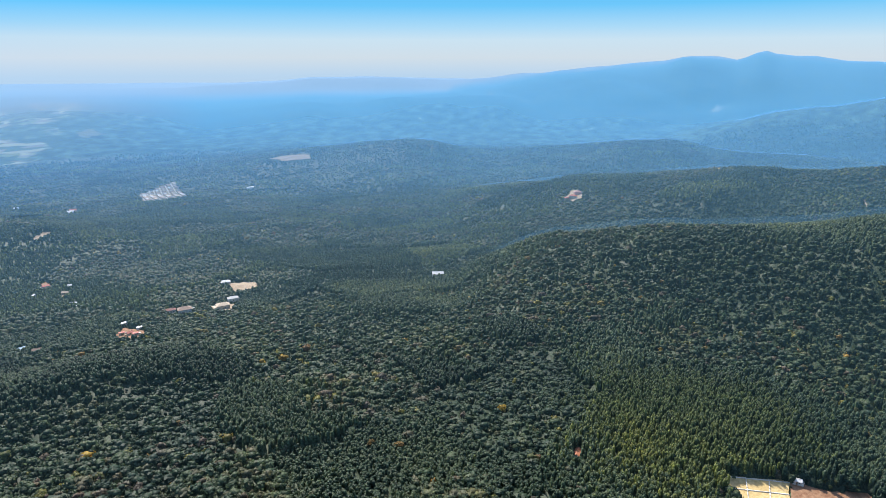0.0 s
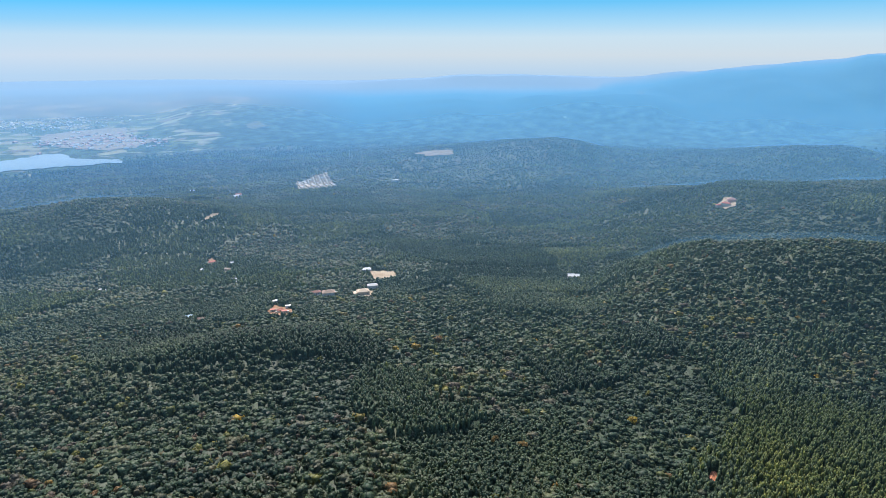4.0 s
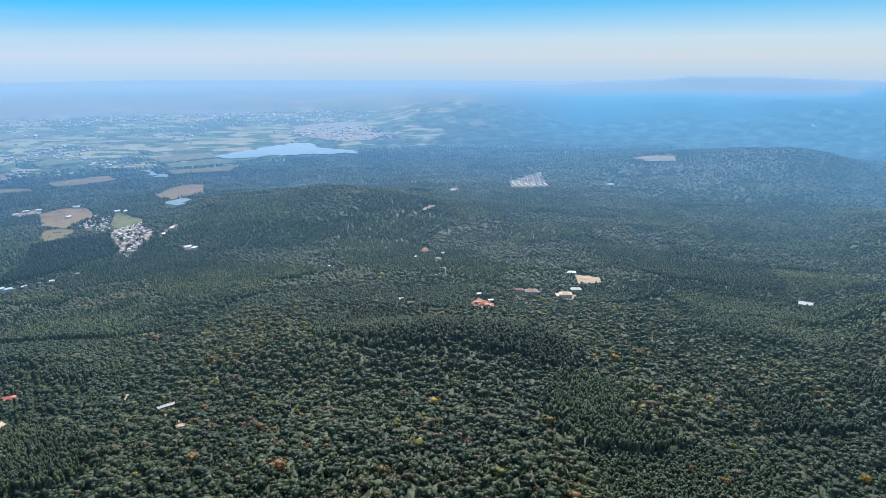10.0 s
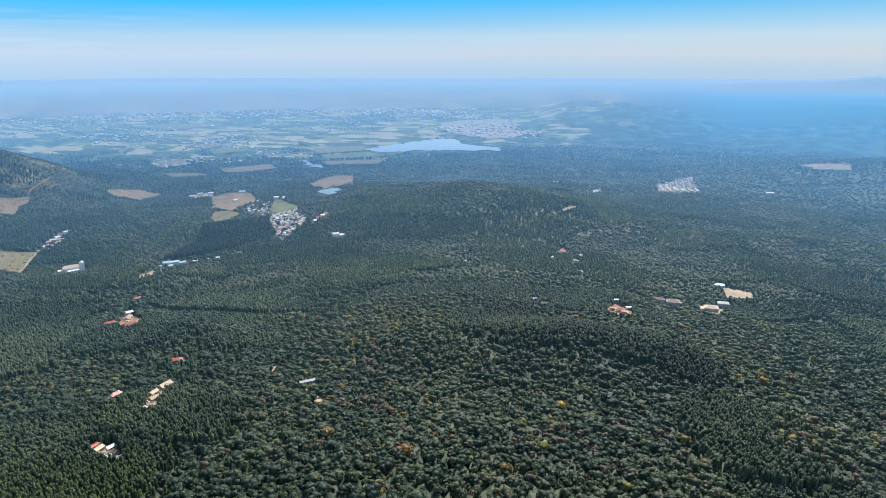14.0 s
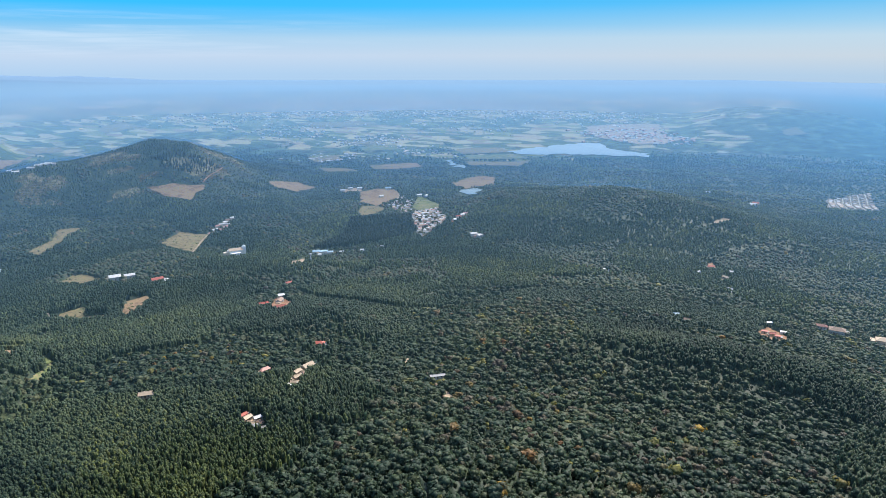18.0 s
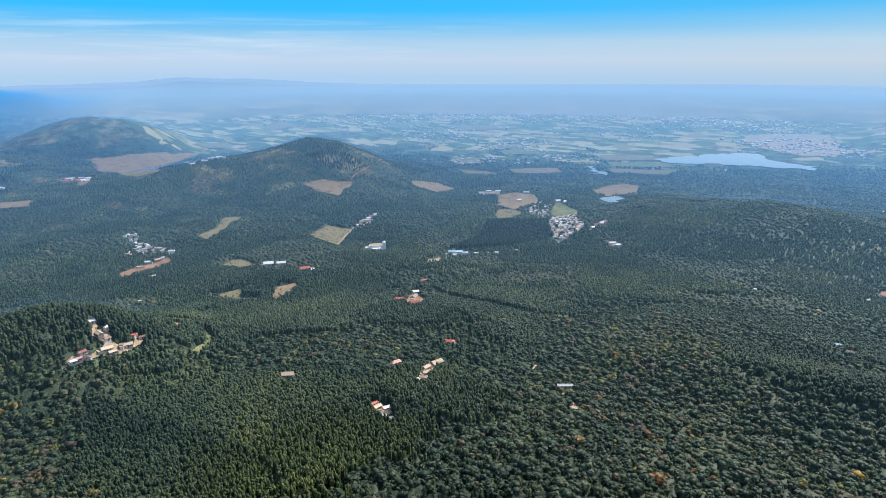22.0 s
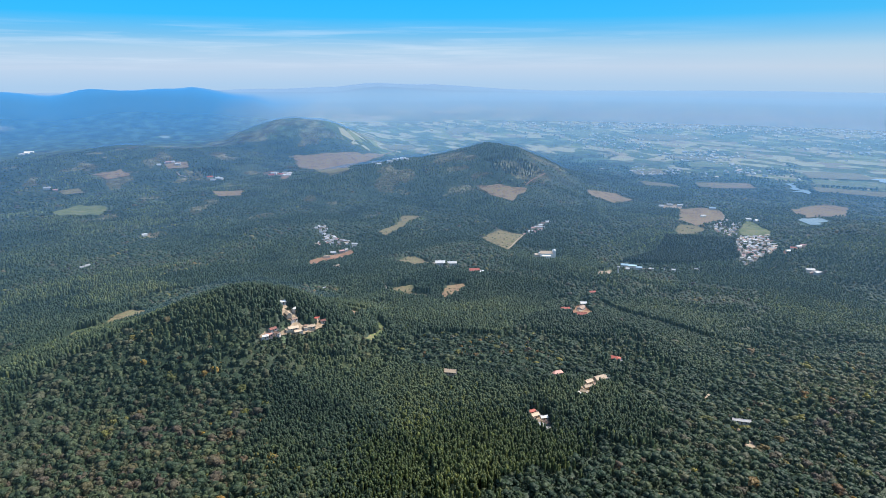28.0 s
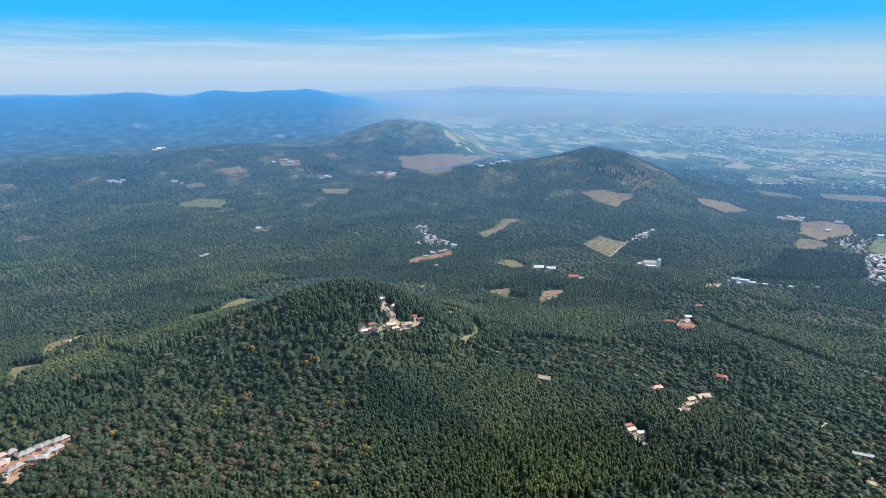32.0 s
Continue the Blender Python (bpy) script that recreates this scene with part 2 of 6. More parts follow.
WALL_CREAM = paint("cream_plaster", (0.55, 0.44, 0.32), 0.2, 0.85)
WALL_PINK = paint("pink_plaster", (0.492, 0.312, 0.254), 0.2, 0.85)
GLASS = paint("dark_glass", (0.05, 0.06, 0.07), 0.2, 0.12)
WOOD = paint("door_wood", (0.16, 0.09, 0.05), 0.3, 0.6)
BROWN = soil("ploughed_earth", (0.110, 0.076, 0.046), (0.25, 0.165, 0.100), 0.045, 0.4, 0.9, (0.17, 0.145, 0.070))
PAVING = soil("pale_paving", (0.32, 0.29, 0.25), (0.48, 0.44, 0.38), 0.05, 0.5)
GRAIN = soil("drying_grain", (0.40, 0.29, 0.13), (0.56, 0.43, 0.22), 0.06, 0.5)
LANES = soil("trodden_earth", (0.075, 0.066, 0.044), (0.19, 0.155, 0.11), 0.09, 0.5, 0.9, (0.32, 0.265, 0.20))

# ---- the lie of the land ----
# Crests round the camera: bearing (degrees, left of north) and height along each, how far off it runs, how wide its flanks are.
CRESTS = [
    ("table", 4380, 520, [(-40, 91), (-48.7, 191), (-51.9, 217), (-55.4, 234), (-57.5, 255), (-58.9, 292), (-60.7, 287), (-62.7, 275), (-63.7, 311), (-64.3, 328), (-64.9, 327), (-65.3, 304), (-66.4, 286), (-68.1, 286), (-69.5, 272), (-73, 253), (-80, 238), (-95, 91)]),
    ("east_far", 4790, 195, [(-2, 110), (-9, 80), (-15, 100), (-20.1, 130), (-25.2, 148), (-27.1, 164), (-31.9, 178), (-36.8, 164), (-40.6, 155), (-43.6, 119), (-49, 100), (-55, 110)]),
    ("east_mid", 3800, 480, [(3, -80), (-1.1, -55), (-4.6, -10), (-7.5, 8), (-10, 16), (-12.4, 8), (-14.8, -6), (-17.7, -26), (-19.5, -30), (-22.2, -8), (-26, 22), (-27.6, 34), (-29.6, 20), (-31.8, 24), (-34.8, 56), (-39.2, 70), (-44.1, 60), (-50, -32)]),
    ("east_high", 4131, 526, [(-38, -0), (-44.1, 69), (-46.4, 86), (-48.8, 119), (-51, 140), (-53.3, 160), (-55.5, 147), (-57.7, 127), (-59.8, 108), (-63.8, 99), (-69.8, 126), (-80, 130), (-90, 112), (-100, -0)]),
    ("east_spur", 3206, 390, [(-56, -85), (-59, -45), (-61.3, -6), (-65.9, 66), (-68.3, 94), (-70, 105), (-73, 138), (-90, 156), (-105, -85)]),
    ("hump", 2438, 345, [(-12, -90), (-16.4, -83), (-19.6, -69), (-23.9, -52), (-29.3, -27), (-32.8, -9), (-35.8, 6), (-38.3, -4), (-40.3, -28), (-42.8, -44), (-46.7, -36), (-51.4, -12), (-55, 13), (-58.1, 13), (-61.6, -18), (-75, -30), (-95, -90)]),
    ("slope", 1441, 288, [(-38, -46), (-43, -10), (-49.3, 24), (-54.9, 46), (-58.4, 60), (-62.6, 74), (-66.5, 85), (-70.7, 97), (-74, 104), (-90, 104), (-105, -46)]),
    ("shoulder", 770, 148, [(-40, 16), (-44, 50), (-47.1, 76), (-49.6, 88), (-52.9, 99), (-55.7, 105), (-58.9, 111), (-61, 110), (-63.2, 112), (-65.9, 119), (-68.9, 127), (-71.3, 134), (-74, 143), (-90, 148), (-110, 16)]),
    ("knoll", 1441, 245, [(27, -46), (23, -46), (18.8, -37), (14.8, -18), (12.4, 2), (9, 8), (5, 15), (1, 16), (-2, 12), (-5.1, 0), (-9, -19), (-15, -37), (-20, -46)]),
    ("peak", 2043, 300, [(70, -77), (62, -52), (57.7, -30), (54.7, -12), (51.7, 2), (49.6, 14), (46.1, 28), (43.7, 52), (42.2, 65), (41.0, 66), (39.3, 54), (36.8, 14), (33.9, -34), (30.1, -77), (28, -77)]),
    ("west_hill", 3206, 345, [(70, -85), (67.6, -78), (64.4, -45), (63.4, -8), (61.4, 29), (60, 54), (58.5, 61), (56.6, 52), (55.1, 33), (53.6, -3), (51.6, -73), (49, -85)]),
    ("west_ridge", 2821, 360, [(58, -98), (64, -32), (69, -19), (72.6, -12), (76, -19), (80, -42), (95, -40), (110, -98)]),
    ("west_range", 4420, 315, [(110, 44), (95, 145), (88.9, 138), (84.3, 134), (82.2, 151), (80.7, 162), (79.3, 147), (77.4, 122), (76.4, 120), (75.2, 148), (74.1, 161), (71.6, 155), (69.2, 159), (67.7, 149), (66.6, 157), (65.2, 138), (63.6, 101), (62, 88), (60.4, 48), (57.5, 30), (54, 30)]),
    ("west_far", 4850, 150, [(84, 116), (72, 125), (65, 146), (61.3, 151), (57.4, 158), (54.5, 169), (51.6, 188), (49.7, 188), (47.2, 181), (44.8, 165), (41.9, 150), (37.7, 129), (33.1, 110), (26, 100)]),
    ("fold", 528, 50, [(24, 49), (17, 55), (8, 62), (0, 70), (-8, 72), (-15, 64), (-22, 55), (-28, 49)]),
    ("near_ridge", 581, 81, [(115, 42), (95, 48), (87, 54), (81.5, 58), (77.7, 63), (73.5, 72), (70.2, 82), (67.7, 91), (65.2, 97), (63.2, 97), (60.2, 90), (56, 70), (51, 42)]),
]
# The valley floor falls away from the camera and rises again to the rim of the plain: distance, height.
FLOOR_D = [0, 450, 700, 1000, 1500, 2200, 2900, 3500, 4000, 4400, 4800, 5700]
FLOOR_Z = [60, 60, 25, -15, -50, -85, -100, -70, -20, 40, 118, 118]


def valley(d):
    """The mean height of the floor, rounded between its breaks."""
    return sum(np.interp(d + k, FLOOR_D, FLOOR_Z) for k in (-120, -60, 0, 60, 120)) / 5


def rough(x, y, s, k):
    """Smooth unevenness from a few crossing waves."""
    return (np.sin(x / s + 1.7 * k + 0.6 * np.sin(y / (1.3 * s) + k)) + np.sin(y / (0.87 * s) - 2.1 * k + 0.7 * np.sin(x / (1.1 * s) + 2 * k))
            + np.sin((x + y) / (1.21 * s) + 0.5 * k) * 0.7) / 2.7


HILLS = [(-1420.0, 1480.0, 540.0, 0.85), (-2733.0, 1675.0, 760.0, 0.62), (-2560.0, 932.0, 640.0, 0.7), (-2050.0, 1150.0, 420.0, 0.6)]


def bare(x, y):
    """How open the ground is, 0 closed forest to 1 dry grass: the western hills, and scattered patches of grazing beyond the near woods."""
    d, b = np.hypot(x, y), np.degrees(np.arctan2(-x, y))
    patch = 0.5 + 0.5 * rough(x, y, 42, 2.5) + 0.30 * rough(x, y, 17, 6.1)
    k = np.zeros_like(d)
    for cx, cy, r, most in HILLS:
        k = np.maximum(k, most * np.clip((1 - np.hypot(x - cx, y - cy) / r) * 2.2, 0, 1))
    west = np.clip((b - 30) / 25, 0, 1) * np.clip((d - 1150) / 500, 0, 1) * np.clip((3700 - d) / 600, 0, 1)
    k = np.maximum(k * np.clip(patch * 1.25, 0, 1), west * np.clip((patch - 0.62) * 3.0, 0, 0.9))
    return np.maximum(k, np.clip((d - 950) / 400, 0, 1) * np.clip((3500 - d) / 600, 0, 1) * np.clip((patch - 0.98) * 4.0, 0, 0.7))


def land(x, y):
    """The height of the ground."""
    x, y = np.asarray(x, float), np.asarray(y, float)
    d = np.hypot(x, y)
    bearing = np.degrees(np.arctan2(-x, y))
    calm = 1 - 0.85 * np.clip((d - 1900) / 500, 0, 1)
    floor = valley(d)
    z = floor + (7.0 * rough(x, y, 90, 1.0) * np.clip(d / 300, 0, 1) + 4.0 * rough(x, y, 37, 2.0) + 5.0 * rough(x, y, 160, 3.7) * np.clip((d - 600) / 300, 0, 1)) * calm
    rise = np.zeros_like(z)
    for _, dist, width, line in CRESTS:
        pts = sorted(line)
        foot = float(valley(dist))
        crest = np.interp(bearing, [p[0] for p in pts], [p[1] for p in pts], left=foot, right=foot) - foot - 2.0
        u = (d - dist * (1 + min(0.03, 60 / dist) * rough(x, y, 140, 3.0))) / width
        h = np.maximum(crest, 0) * np.exp(-u * u * np.where(u > 0, 0.7, 1.0))
        rise = np.maximum(rise, h) + 0.12 * np.minimum(rise, h)
    flank = np.clip(rise / 60, 0, 1)
    z = z + 9.0 * rough(x, y, 75, 9.0) * np.clip((rise - 25) / 60, 0, 1) * np.clip((d - 2200) / 800, 0, 1)
    z = z + rise + flank * (5.0 * rough(x, y, 60, 5.0) + 2.0 * rough(x, y, 23, 7.0)) * np.clip(np.abs(rise) / 80, 0, 1)
    return z


def at(bearing, d):
    b = radians(bearing)
    return -math.sin(b) * d, math.cos(b) * d


def mesh_object(name, verts, faces, mat, smooth=False, parent=None):
    me = bpy.data.meshes.new(name)
    me.from_pydata([tuple(v) for v in verts], [], [tuple(f) for f in faces])
    me.materials.append(mat)
    if smooth:
        me.shade_smooth()
    ob = new(name, me)
    ob.parent = parent
    return ob


def polar_sheet(name, rings, steps, lift, mat):
    ang = np.linspace(0, 2 * math.pi, steps, endpoint=False)
    d, a = np.meshgrid(rings, ang, indexing="ij")
    x, y = -np.sin(a) * d, np.cos(a) * d
    v = np.stack([x, y, land(x, y) + lift], -1).reshape(-1, 3)
    i, j = np.meshgrid(np.arange(len(rings) - 1), np.arange(steps), indexing="ij")
    k = (j + 1) % steps
    f = np.stack([i * steps + j, i * steps + k, (i + 1) * steps + k, (i + 1) * steps + j], -1).reshape(-1, 4)
    me = bpy.data.meshes.new(name)
    f = f.tolist()
    if rings[0] < 1:
        f.append(list(range(steps)))
    me.from_pydata(v, [], f)
    me.materials.append(mat)
    me.shade_smooth()
    return new(name, me)


RINGS = np.concatenate([np.linspace(0.05, 300, 24, endpoint=False), np.geomspace(300, 5600, 230)])
ground = tagged(polar_sheet("ground", RINGS, 540, 0.0, FLOOR), "dark forest floor of leaf litter over rolling hills", "ground", kind="structure")
spots = np.array([v.co[:2] for v in ground.data.vertices])
ground.data.attributes.new("bare", "FLOAT", "POINT").data.foreach_set("value", bare(spots[:, 0], spots[:, 1]).astype(np.float32))

# ---- clearings, fields, roads, water ----
GAPS = []
edge_rng = np.random.default_rng(21)


def open_up(poly, deep=0.8):
    """Keeps the trees off a place, and off its near side as far as they would hide it."""
    c = np.mean(poly, 0)
    d = np.hypot(*c)
    shift = 7.5 * deep * d / (300 - float(land(*c)))
    for k in (0.0, 0.5, 1.0):
        GAPS.append([(x * (1 - k * shift / d), y * (1 - k * shift / d)) for x, y in poly])


def worn_outline(poly, step, jitter):
    out = []
    for (x1, y1), (x2, y2) in zip(poly, poly[1:] + poly[:1]):
        n = max(1, int(math.hypot(x2 - x1, y2 - y1) / step))
        for i in range(n):
            k = i / n
            out.append((x1 + (x2 - x1) * k + edge_rng.normal(0, jitter), y1 + (y2 - y1) * k + edge_rng.normal(0, jitter)))
    return out


def drape(name, poly, mat, lift, size):
    """A thin sheet that lies on the ground within an outline."""
    bm = bmesh.new()
    f = bm.faces.new([bm.verts.new((x, y, 0)) for x, y in poly])
    bmesh.ops.triangulate(bm, faces=[f])
    for _ in range(5):
        long = [e for e in bm.edges if e.calc_length() > size]
        if not long:
            break
        bmesh.ops.subdivide_edges(bm, edges=long, cuts=1)
        bmesh.ops.triangulate(bm, faces=bm.faces[:])
    co = np.array([v.co[:2] for v in bm.verts])
    for v, z in zip(bm.verts, land(co[:, 0], co[:, 1])):
        v.co.z = z + lift
    bmesh.ops.recalc_face_normals(bm, faces=bm.faces[:])
    if sum(fc.normal.z for fc in bm.faces) < 0:
        bmesh.ops.reverse_faces(bm, faces=bm.faces[:])
    me = bpy.data.meshes.new(name)
    bm.to_mesh(me)
    bm.free()
    me.materials.append(mat)
    me.shade_smooth()
    return new(name, me)


def clearing(name, mat, label, poly):
    d = math.hypot(*np.mean(poly, 0))
    if mat is not LANES:
        open_up(poly, 1.3 if name in ("lake", "pond", "river") else 0.6)
    size = 9 if d < 700 else 14 if d < 1400 else 30
    wet = name in ("lake", "pond", "river")
    outline = worn_outline(poly, size * 0.8, 0.004 * d if wet else 0.0022 * d)
    ob = drape(name, outline, mat, 0.9 + 0.0008 * d, size * 1.6)
    return tagged(ob, label, name.replace("_", " "), kind="structure")


def track(name, mat, label, width, line):
    """An earth road of even width along a line of places."""
    pts = [Vector(p) for p in line]
    left, right = [], []
    for i, p in enumerate(pts):
        way = (pts[min(i + 1, len(pts) - 1)] - pts[max(i - 1, 0)]).normalized()
        side = Vector((-way.y, way.x)) * width / 2
        left.append(tuple(p + side))
        right.append(tuple(p - side))
    poly = left + right[::-1]
    open_up(poly, 0.6)
    d = pts[0].length
    ob = drape(name, worn_outline(poly, 9, 0.25), mat, 1.1 + 0.0008 * d, 14)
    return tagged(ob, label, "road", kind="structure")


clearing("clearing", SAND, "pale trodden earth between the houses on the ridge", [(-499.5, 279.8), (-487.1, 283.0), (-482.1, 283.8), (-476.1, 279.9), (-470.6, 280.9), (-469.0, 292.7), (-473.7, 307.3), (-468.2, 304.6), (-463.3, 285.2), (-461.3, 273.5), (-465.9, 260.3), (-469.4, 238.6), (-474.4, 242.1), (-472.5, 256.1), (-470.7, 266.2), (-474.4, 273.7), (-485.3, 268.6)])
clearing("meadow", GRASS, "bright green grass strip in a forest clearing", [(-447.5, 330.3), (-455.2, 340.8), (-476.0, 373.5), (-495.0, 381.3), (-505.7, 392.7), (-483.0, 384.9), (-470.1, 374.6), (-445.6, 336.6)])
clearing("clearing", BROWN, "small brown earth clearing among the trees", [(-534.0, 372.6), (-550.7, 394.1), (-523.3, 385.2), (-497.2, 356.1)])
clearing("field", STRAW, "dry straw-coloured field between tree blocks", [(-656.1, 527.7), (-647.9, 549.4), (-635.6, 563.7), (-611.7, 536.3), (-596.2, 526.6), (-569.6, 529.2), (-563.3, 518.4), (-580.4, 510.6)])
clearing("field", BROWN, "bare brown field beside a gum plantation", [(-557.0, 536.0), (-583.5, 571.1), (-573.7, 595.7), (-553.3, 577.8), (-543.1, 541.6), (-539.4, 524.0)])
clearing("field", STRAW, "dry grass clearing with a few bushes", [(-814.5, 675.2), (-829.6, 717.8), (-802.7, 716.6), (-735.4, 683.5), (-748.8, 659.7)])
clearing("field", STRAW, "long dry field running between plantations", [(-1038.3, 813.1), (-1088.4, 904.4), (-1165.4, 988.7), (-1127.0, 1026.0), (-1101.9, 997.6), (-1079.5, 930.5), (-1017.4, 848.2), (-993.1, 799.4)])
clearing("field", STRAW, "pale dry field beside the straight earth road", [(-846.7, 927.1), (-897.9, 1041.4), (-862.4, 1039.3), (-816.1, 1033.6), (-734.0, 874.8), (-781.8, 893.0)])
clearing("clearing", EARTH, "red earth verge along the hamlet road", [(-931.8, 578.9), (-940.7, 606.9), (-943.0, 636.1), (-953.4, 683.9), (-930.4, 672.3), (-915.2, 629.0), (-913.2, 588.7), (-899.2, 560.3)])
clearing("yard", SAND, "pale fenced yard beside the road", [(-500.4, 805.8), (-524.8, 850.6), (-527.0, 894.8), (-491.2, 830.6)])
clearing("yard", EARTH, "raw orange earth round the farm buildings", [(-416.9, 593.1), (-424.8, 616.9), (-413.3, 615.7), (-417.2, 627.4), (-427.1, 644.3), (-432.6, 667.6), (-425.2, 670.5), (-416.4, 649.5), (-397.5, 636.6), (-381.0, 609.8), (-378.5, 582.9), (-388.4, 581.8), (-405.0, 601.3)])
clearing("yard", SAND, "pale yard along a row of farm roofs", [(-248.5, 379.3), (-254.1, 398.9), (-260.0, 420.0), (-259.5, 434.4), (-253.5, 434.4), (-248.7, 419.9), (-247.5, 404.8), (-243.9, 393.0), (-245.0, 381.6)])
clearing("yard", SAND, "pale paved yard round the red-roofed house", [(-256.9, 332.9), (-255.2, 339.9), (-247.2, 340.2), (-242.1, 340.2), (-237.5, 336.0), (-236.2, 325.9), (-240.9, 324.3), (-248.7, 327.8)])
clearing("clearing", SAND, "pale earth clearing at the end of a track", [(-138.6, 420.8), (-135.7, 423.3), (-128.4, 417.7), (-122.7, 410.0), (-126.8, 407.2), (-132.8, 406.9)])
clearing("field", BROWN, "ploughed brown field above the village", [(-749.5, 1579.2), (-728.8, 1634.9), (-703.1, 1659.2), (-662.9, 1635.2), (-609.7, 1532.1), (-606.2, 1428.2), (-616.3, 1392.7), (-687.3, 1447.6)])
clearing("field", STRAW, "straw field at the edge of the plantation", [(-654.9, 1389.9), (-612.6, 1384.5), (-576.6, 1352.8), (-567.6, 1271.6), (-574.4, 1217.3), (-624.0, 1303.3)])
clearing("clearing", SAND, "pale earth strip with white sheds", [(-836.5, 1628.2), (-828.2, 1682.7), (-779.4, 1666.2), (-748.7, 1596.1), (-771.9, 1586.7), (-800.4, 1580.9)])
clearing("field", GRASS, "green and brown hillside field behind the village", [(-542.0, 1447.4), (-569.4, 1550.8), (-534.4, 1526.7), (-462.5, 1407.3), (-448.1, 1353.5), (-466.4, 1340.7), (-481.3, 1313.1), (-513.3, 1365.2)])
clearing("clearing", LANES, "trodden pale earth of the village lanes", [(-582.0, 1384.7), (-606.8, 1534.9), (-562.1, 1495.9), (-496.0, 1310.8), (-449.8, 1346.4), (-389.7, 1240.0), (-395.3, 1185.8), (-398.0, 1135.8), (-407.8, 1114.7), (-442.0, 1183.7), (-478.8, 1254.7), (-511.2, 1271.0)])
clearing("clearing", EARTH, "red earth at the village edge", [(-375.7, 1216.0), (-375.4, 1266.6), (-363.0, 1290.6), (-354.9, 1264.8), (-362.4, 1229.6), (-367.1, 1204.5)])
clearing("field", BROWN, "dry brown ground above the pond", [(-514.3, 1707.1), (-563.9, 1909.5), (-532.8, 2020.9), (-482.1, 2045.7), (-418.8, 1792.2), (-457.7, 1798.4), (-481.4, 1704.7)])
clearing("field", STRAW, "tan stubble field in the valley", [(-738.7, 190.2), (-775.0, 213.5), (-802.6, 239.0), (-771.7, 248.6), (-748.5, 243.3), (-727.7, 218.5), (-710.9, 194.6)])
clearing("meadow", GRASS, "light green meadow below the stubble field", [(-673.1, 128.1), (-714.4, 140.8), (-744.9, 164.1), (-738.7, 190.2), (-710.9, 194.6), (-695.3, 163.6), (-664.8, 137.0)])
clearing("field", BROWN, "brown clearing on the hill flank", [(-1179.8, 1274.6), (-1136.9, 1316.2), (-1101.6, 1322.0), (-1073.1, 1351.5), (-1032.5, 1240.7), (-1108.8, 1250.9)])
clearing("field", BROWN, "bare brown strip along the ridge", [(-1044.0, 1594.8), (-1022.3, 1722.0), (-941.2, 1688.1), (-946.7, 1583.0), (-998.3, 1561.2)])
clearing("field", BROWN, "bare red-brown slope under the far hill", [(-2398.2, 1437.8), (-2356.1, 1585.6), (-2315.3, 1736.9), (-2373.5, 1981.9), (-2211.7, 1688.1), (-2098.8, 1435.0), (-2221.1, 1358.5)])
clearing("field", STRAW, "tan field below the far hill", [(-2159.6, 1398.1), (-2147.7, 1493.9), (-2163.4, 1596.8), (-1628.6, 1171.1), (-1647.2, 1113.3), (-1906.7, 1229.1)])
clearing("field", BROWN, "reddish field on a far slope", [(-2441.3, 917.3), (-2416.2, 991.9), (-2350.1, 972.9), (-2364.2, 906.1)])
clearing("field", GRASS, "pale green field in the western valley", [(-1942.1, 417.7), (-2042.9, 513.6), (-1872.6, 545.9), (-1744.5, 486.1), (-1774.5, 404.3)])
clearing("field", STRAW, "tan field in the western woods", [(-2278.2, 523.1), (-2276.8, 580.0), (-2203.7, 575.3), (-2220.6, 519.1)])
clearing("field", BROWN, "brown field in the western woods", [(-2405.4, 662.6), (-2412.0, 757.2), (-2336.4, 762.0), (-2319.5, 679.4)])
clearing("field", BROWN, "brown field on the western ridge", [(-1893.5, 845.9), (-1810.0, 906.1), (-1691.9, 842.1), (-1745.8, 794.8)])
clearing("clearing", EARTH, "orange earth with small buildings", [(-2013.3, 1161.3), (-2066.2, 1227.1), (-1839.2, 1084.7), (-1859.7, 1061.3)])
clearing("clearing", EARTH, "red earth lane between the rows of houses", [(-439.0, -26.8), (-455.3, -26.3), (-460.1, -19.0), (-461.8, -7.6), (-464.7, 5.6), (-468.8, 15.4), (-464.4, 17.6), (-458.9, 5.0), (-453.0, -2.5), (-448.6, -6.6), (-445.5, -13.5), (-439.3, -20.4)])
clearing("yard", SAND, "trodden earth round the lower rows of houses", [(-450.8, -26.4), (-448.2, -20.6), (-441.0, -13.5), (-433.5, -15.4), (-430.3, -21.3), (-434.5, -27.0)])
clearing("field", STRAW, "tan field with a few sheds", [(-731.6, 11.3), (-762.1, 18.0), (-773.5, 31.9), (-788.1, 55.0), (-761.4, 53.7), (-747.6, 35.4), (-719.4, 23.1), (-704.3, 12.5)])
clearing("field", STRAW, "dry meadow with a track", [(-651.7, -19.5), (-686.9, -16.9), (-682.2, -4.7), (-673.2, 10.2), (-647.5, 10.1), (-645.6, -3.2), (-614.3, -14.0)])
clearing("clearing", SAND, "tan clearing behind a white building", [(298.0, 843.4), (314.8, 826.1), (327.4, 808.2), (318.7, 785.8), (284.1, 786.2)])
clearing("yard", SAND, "pale yard of a long low building", [(237.8, 730.8), (250.3, 739.3), (265.7, 735.5), (252.7, 706.7), (237.7, 700.8)])
clearing("clearing", EARTH, "raw red earth with a few huts", [(121.6, 687.3), (135.3, 703.1), (147.7, 674.5), (141.7, 652.8), (126.3, 656.0), (119.0, 672.6)])
clearing("clearing", EARTH, "patch of red earth among gums", [(96.9, 1038.9), (109.4, 1066.1), (109.9, 1027.3), (100.3, 1007.4)])
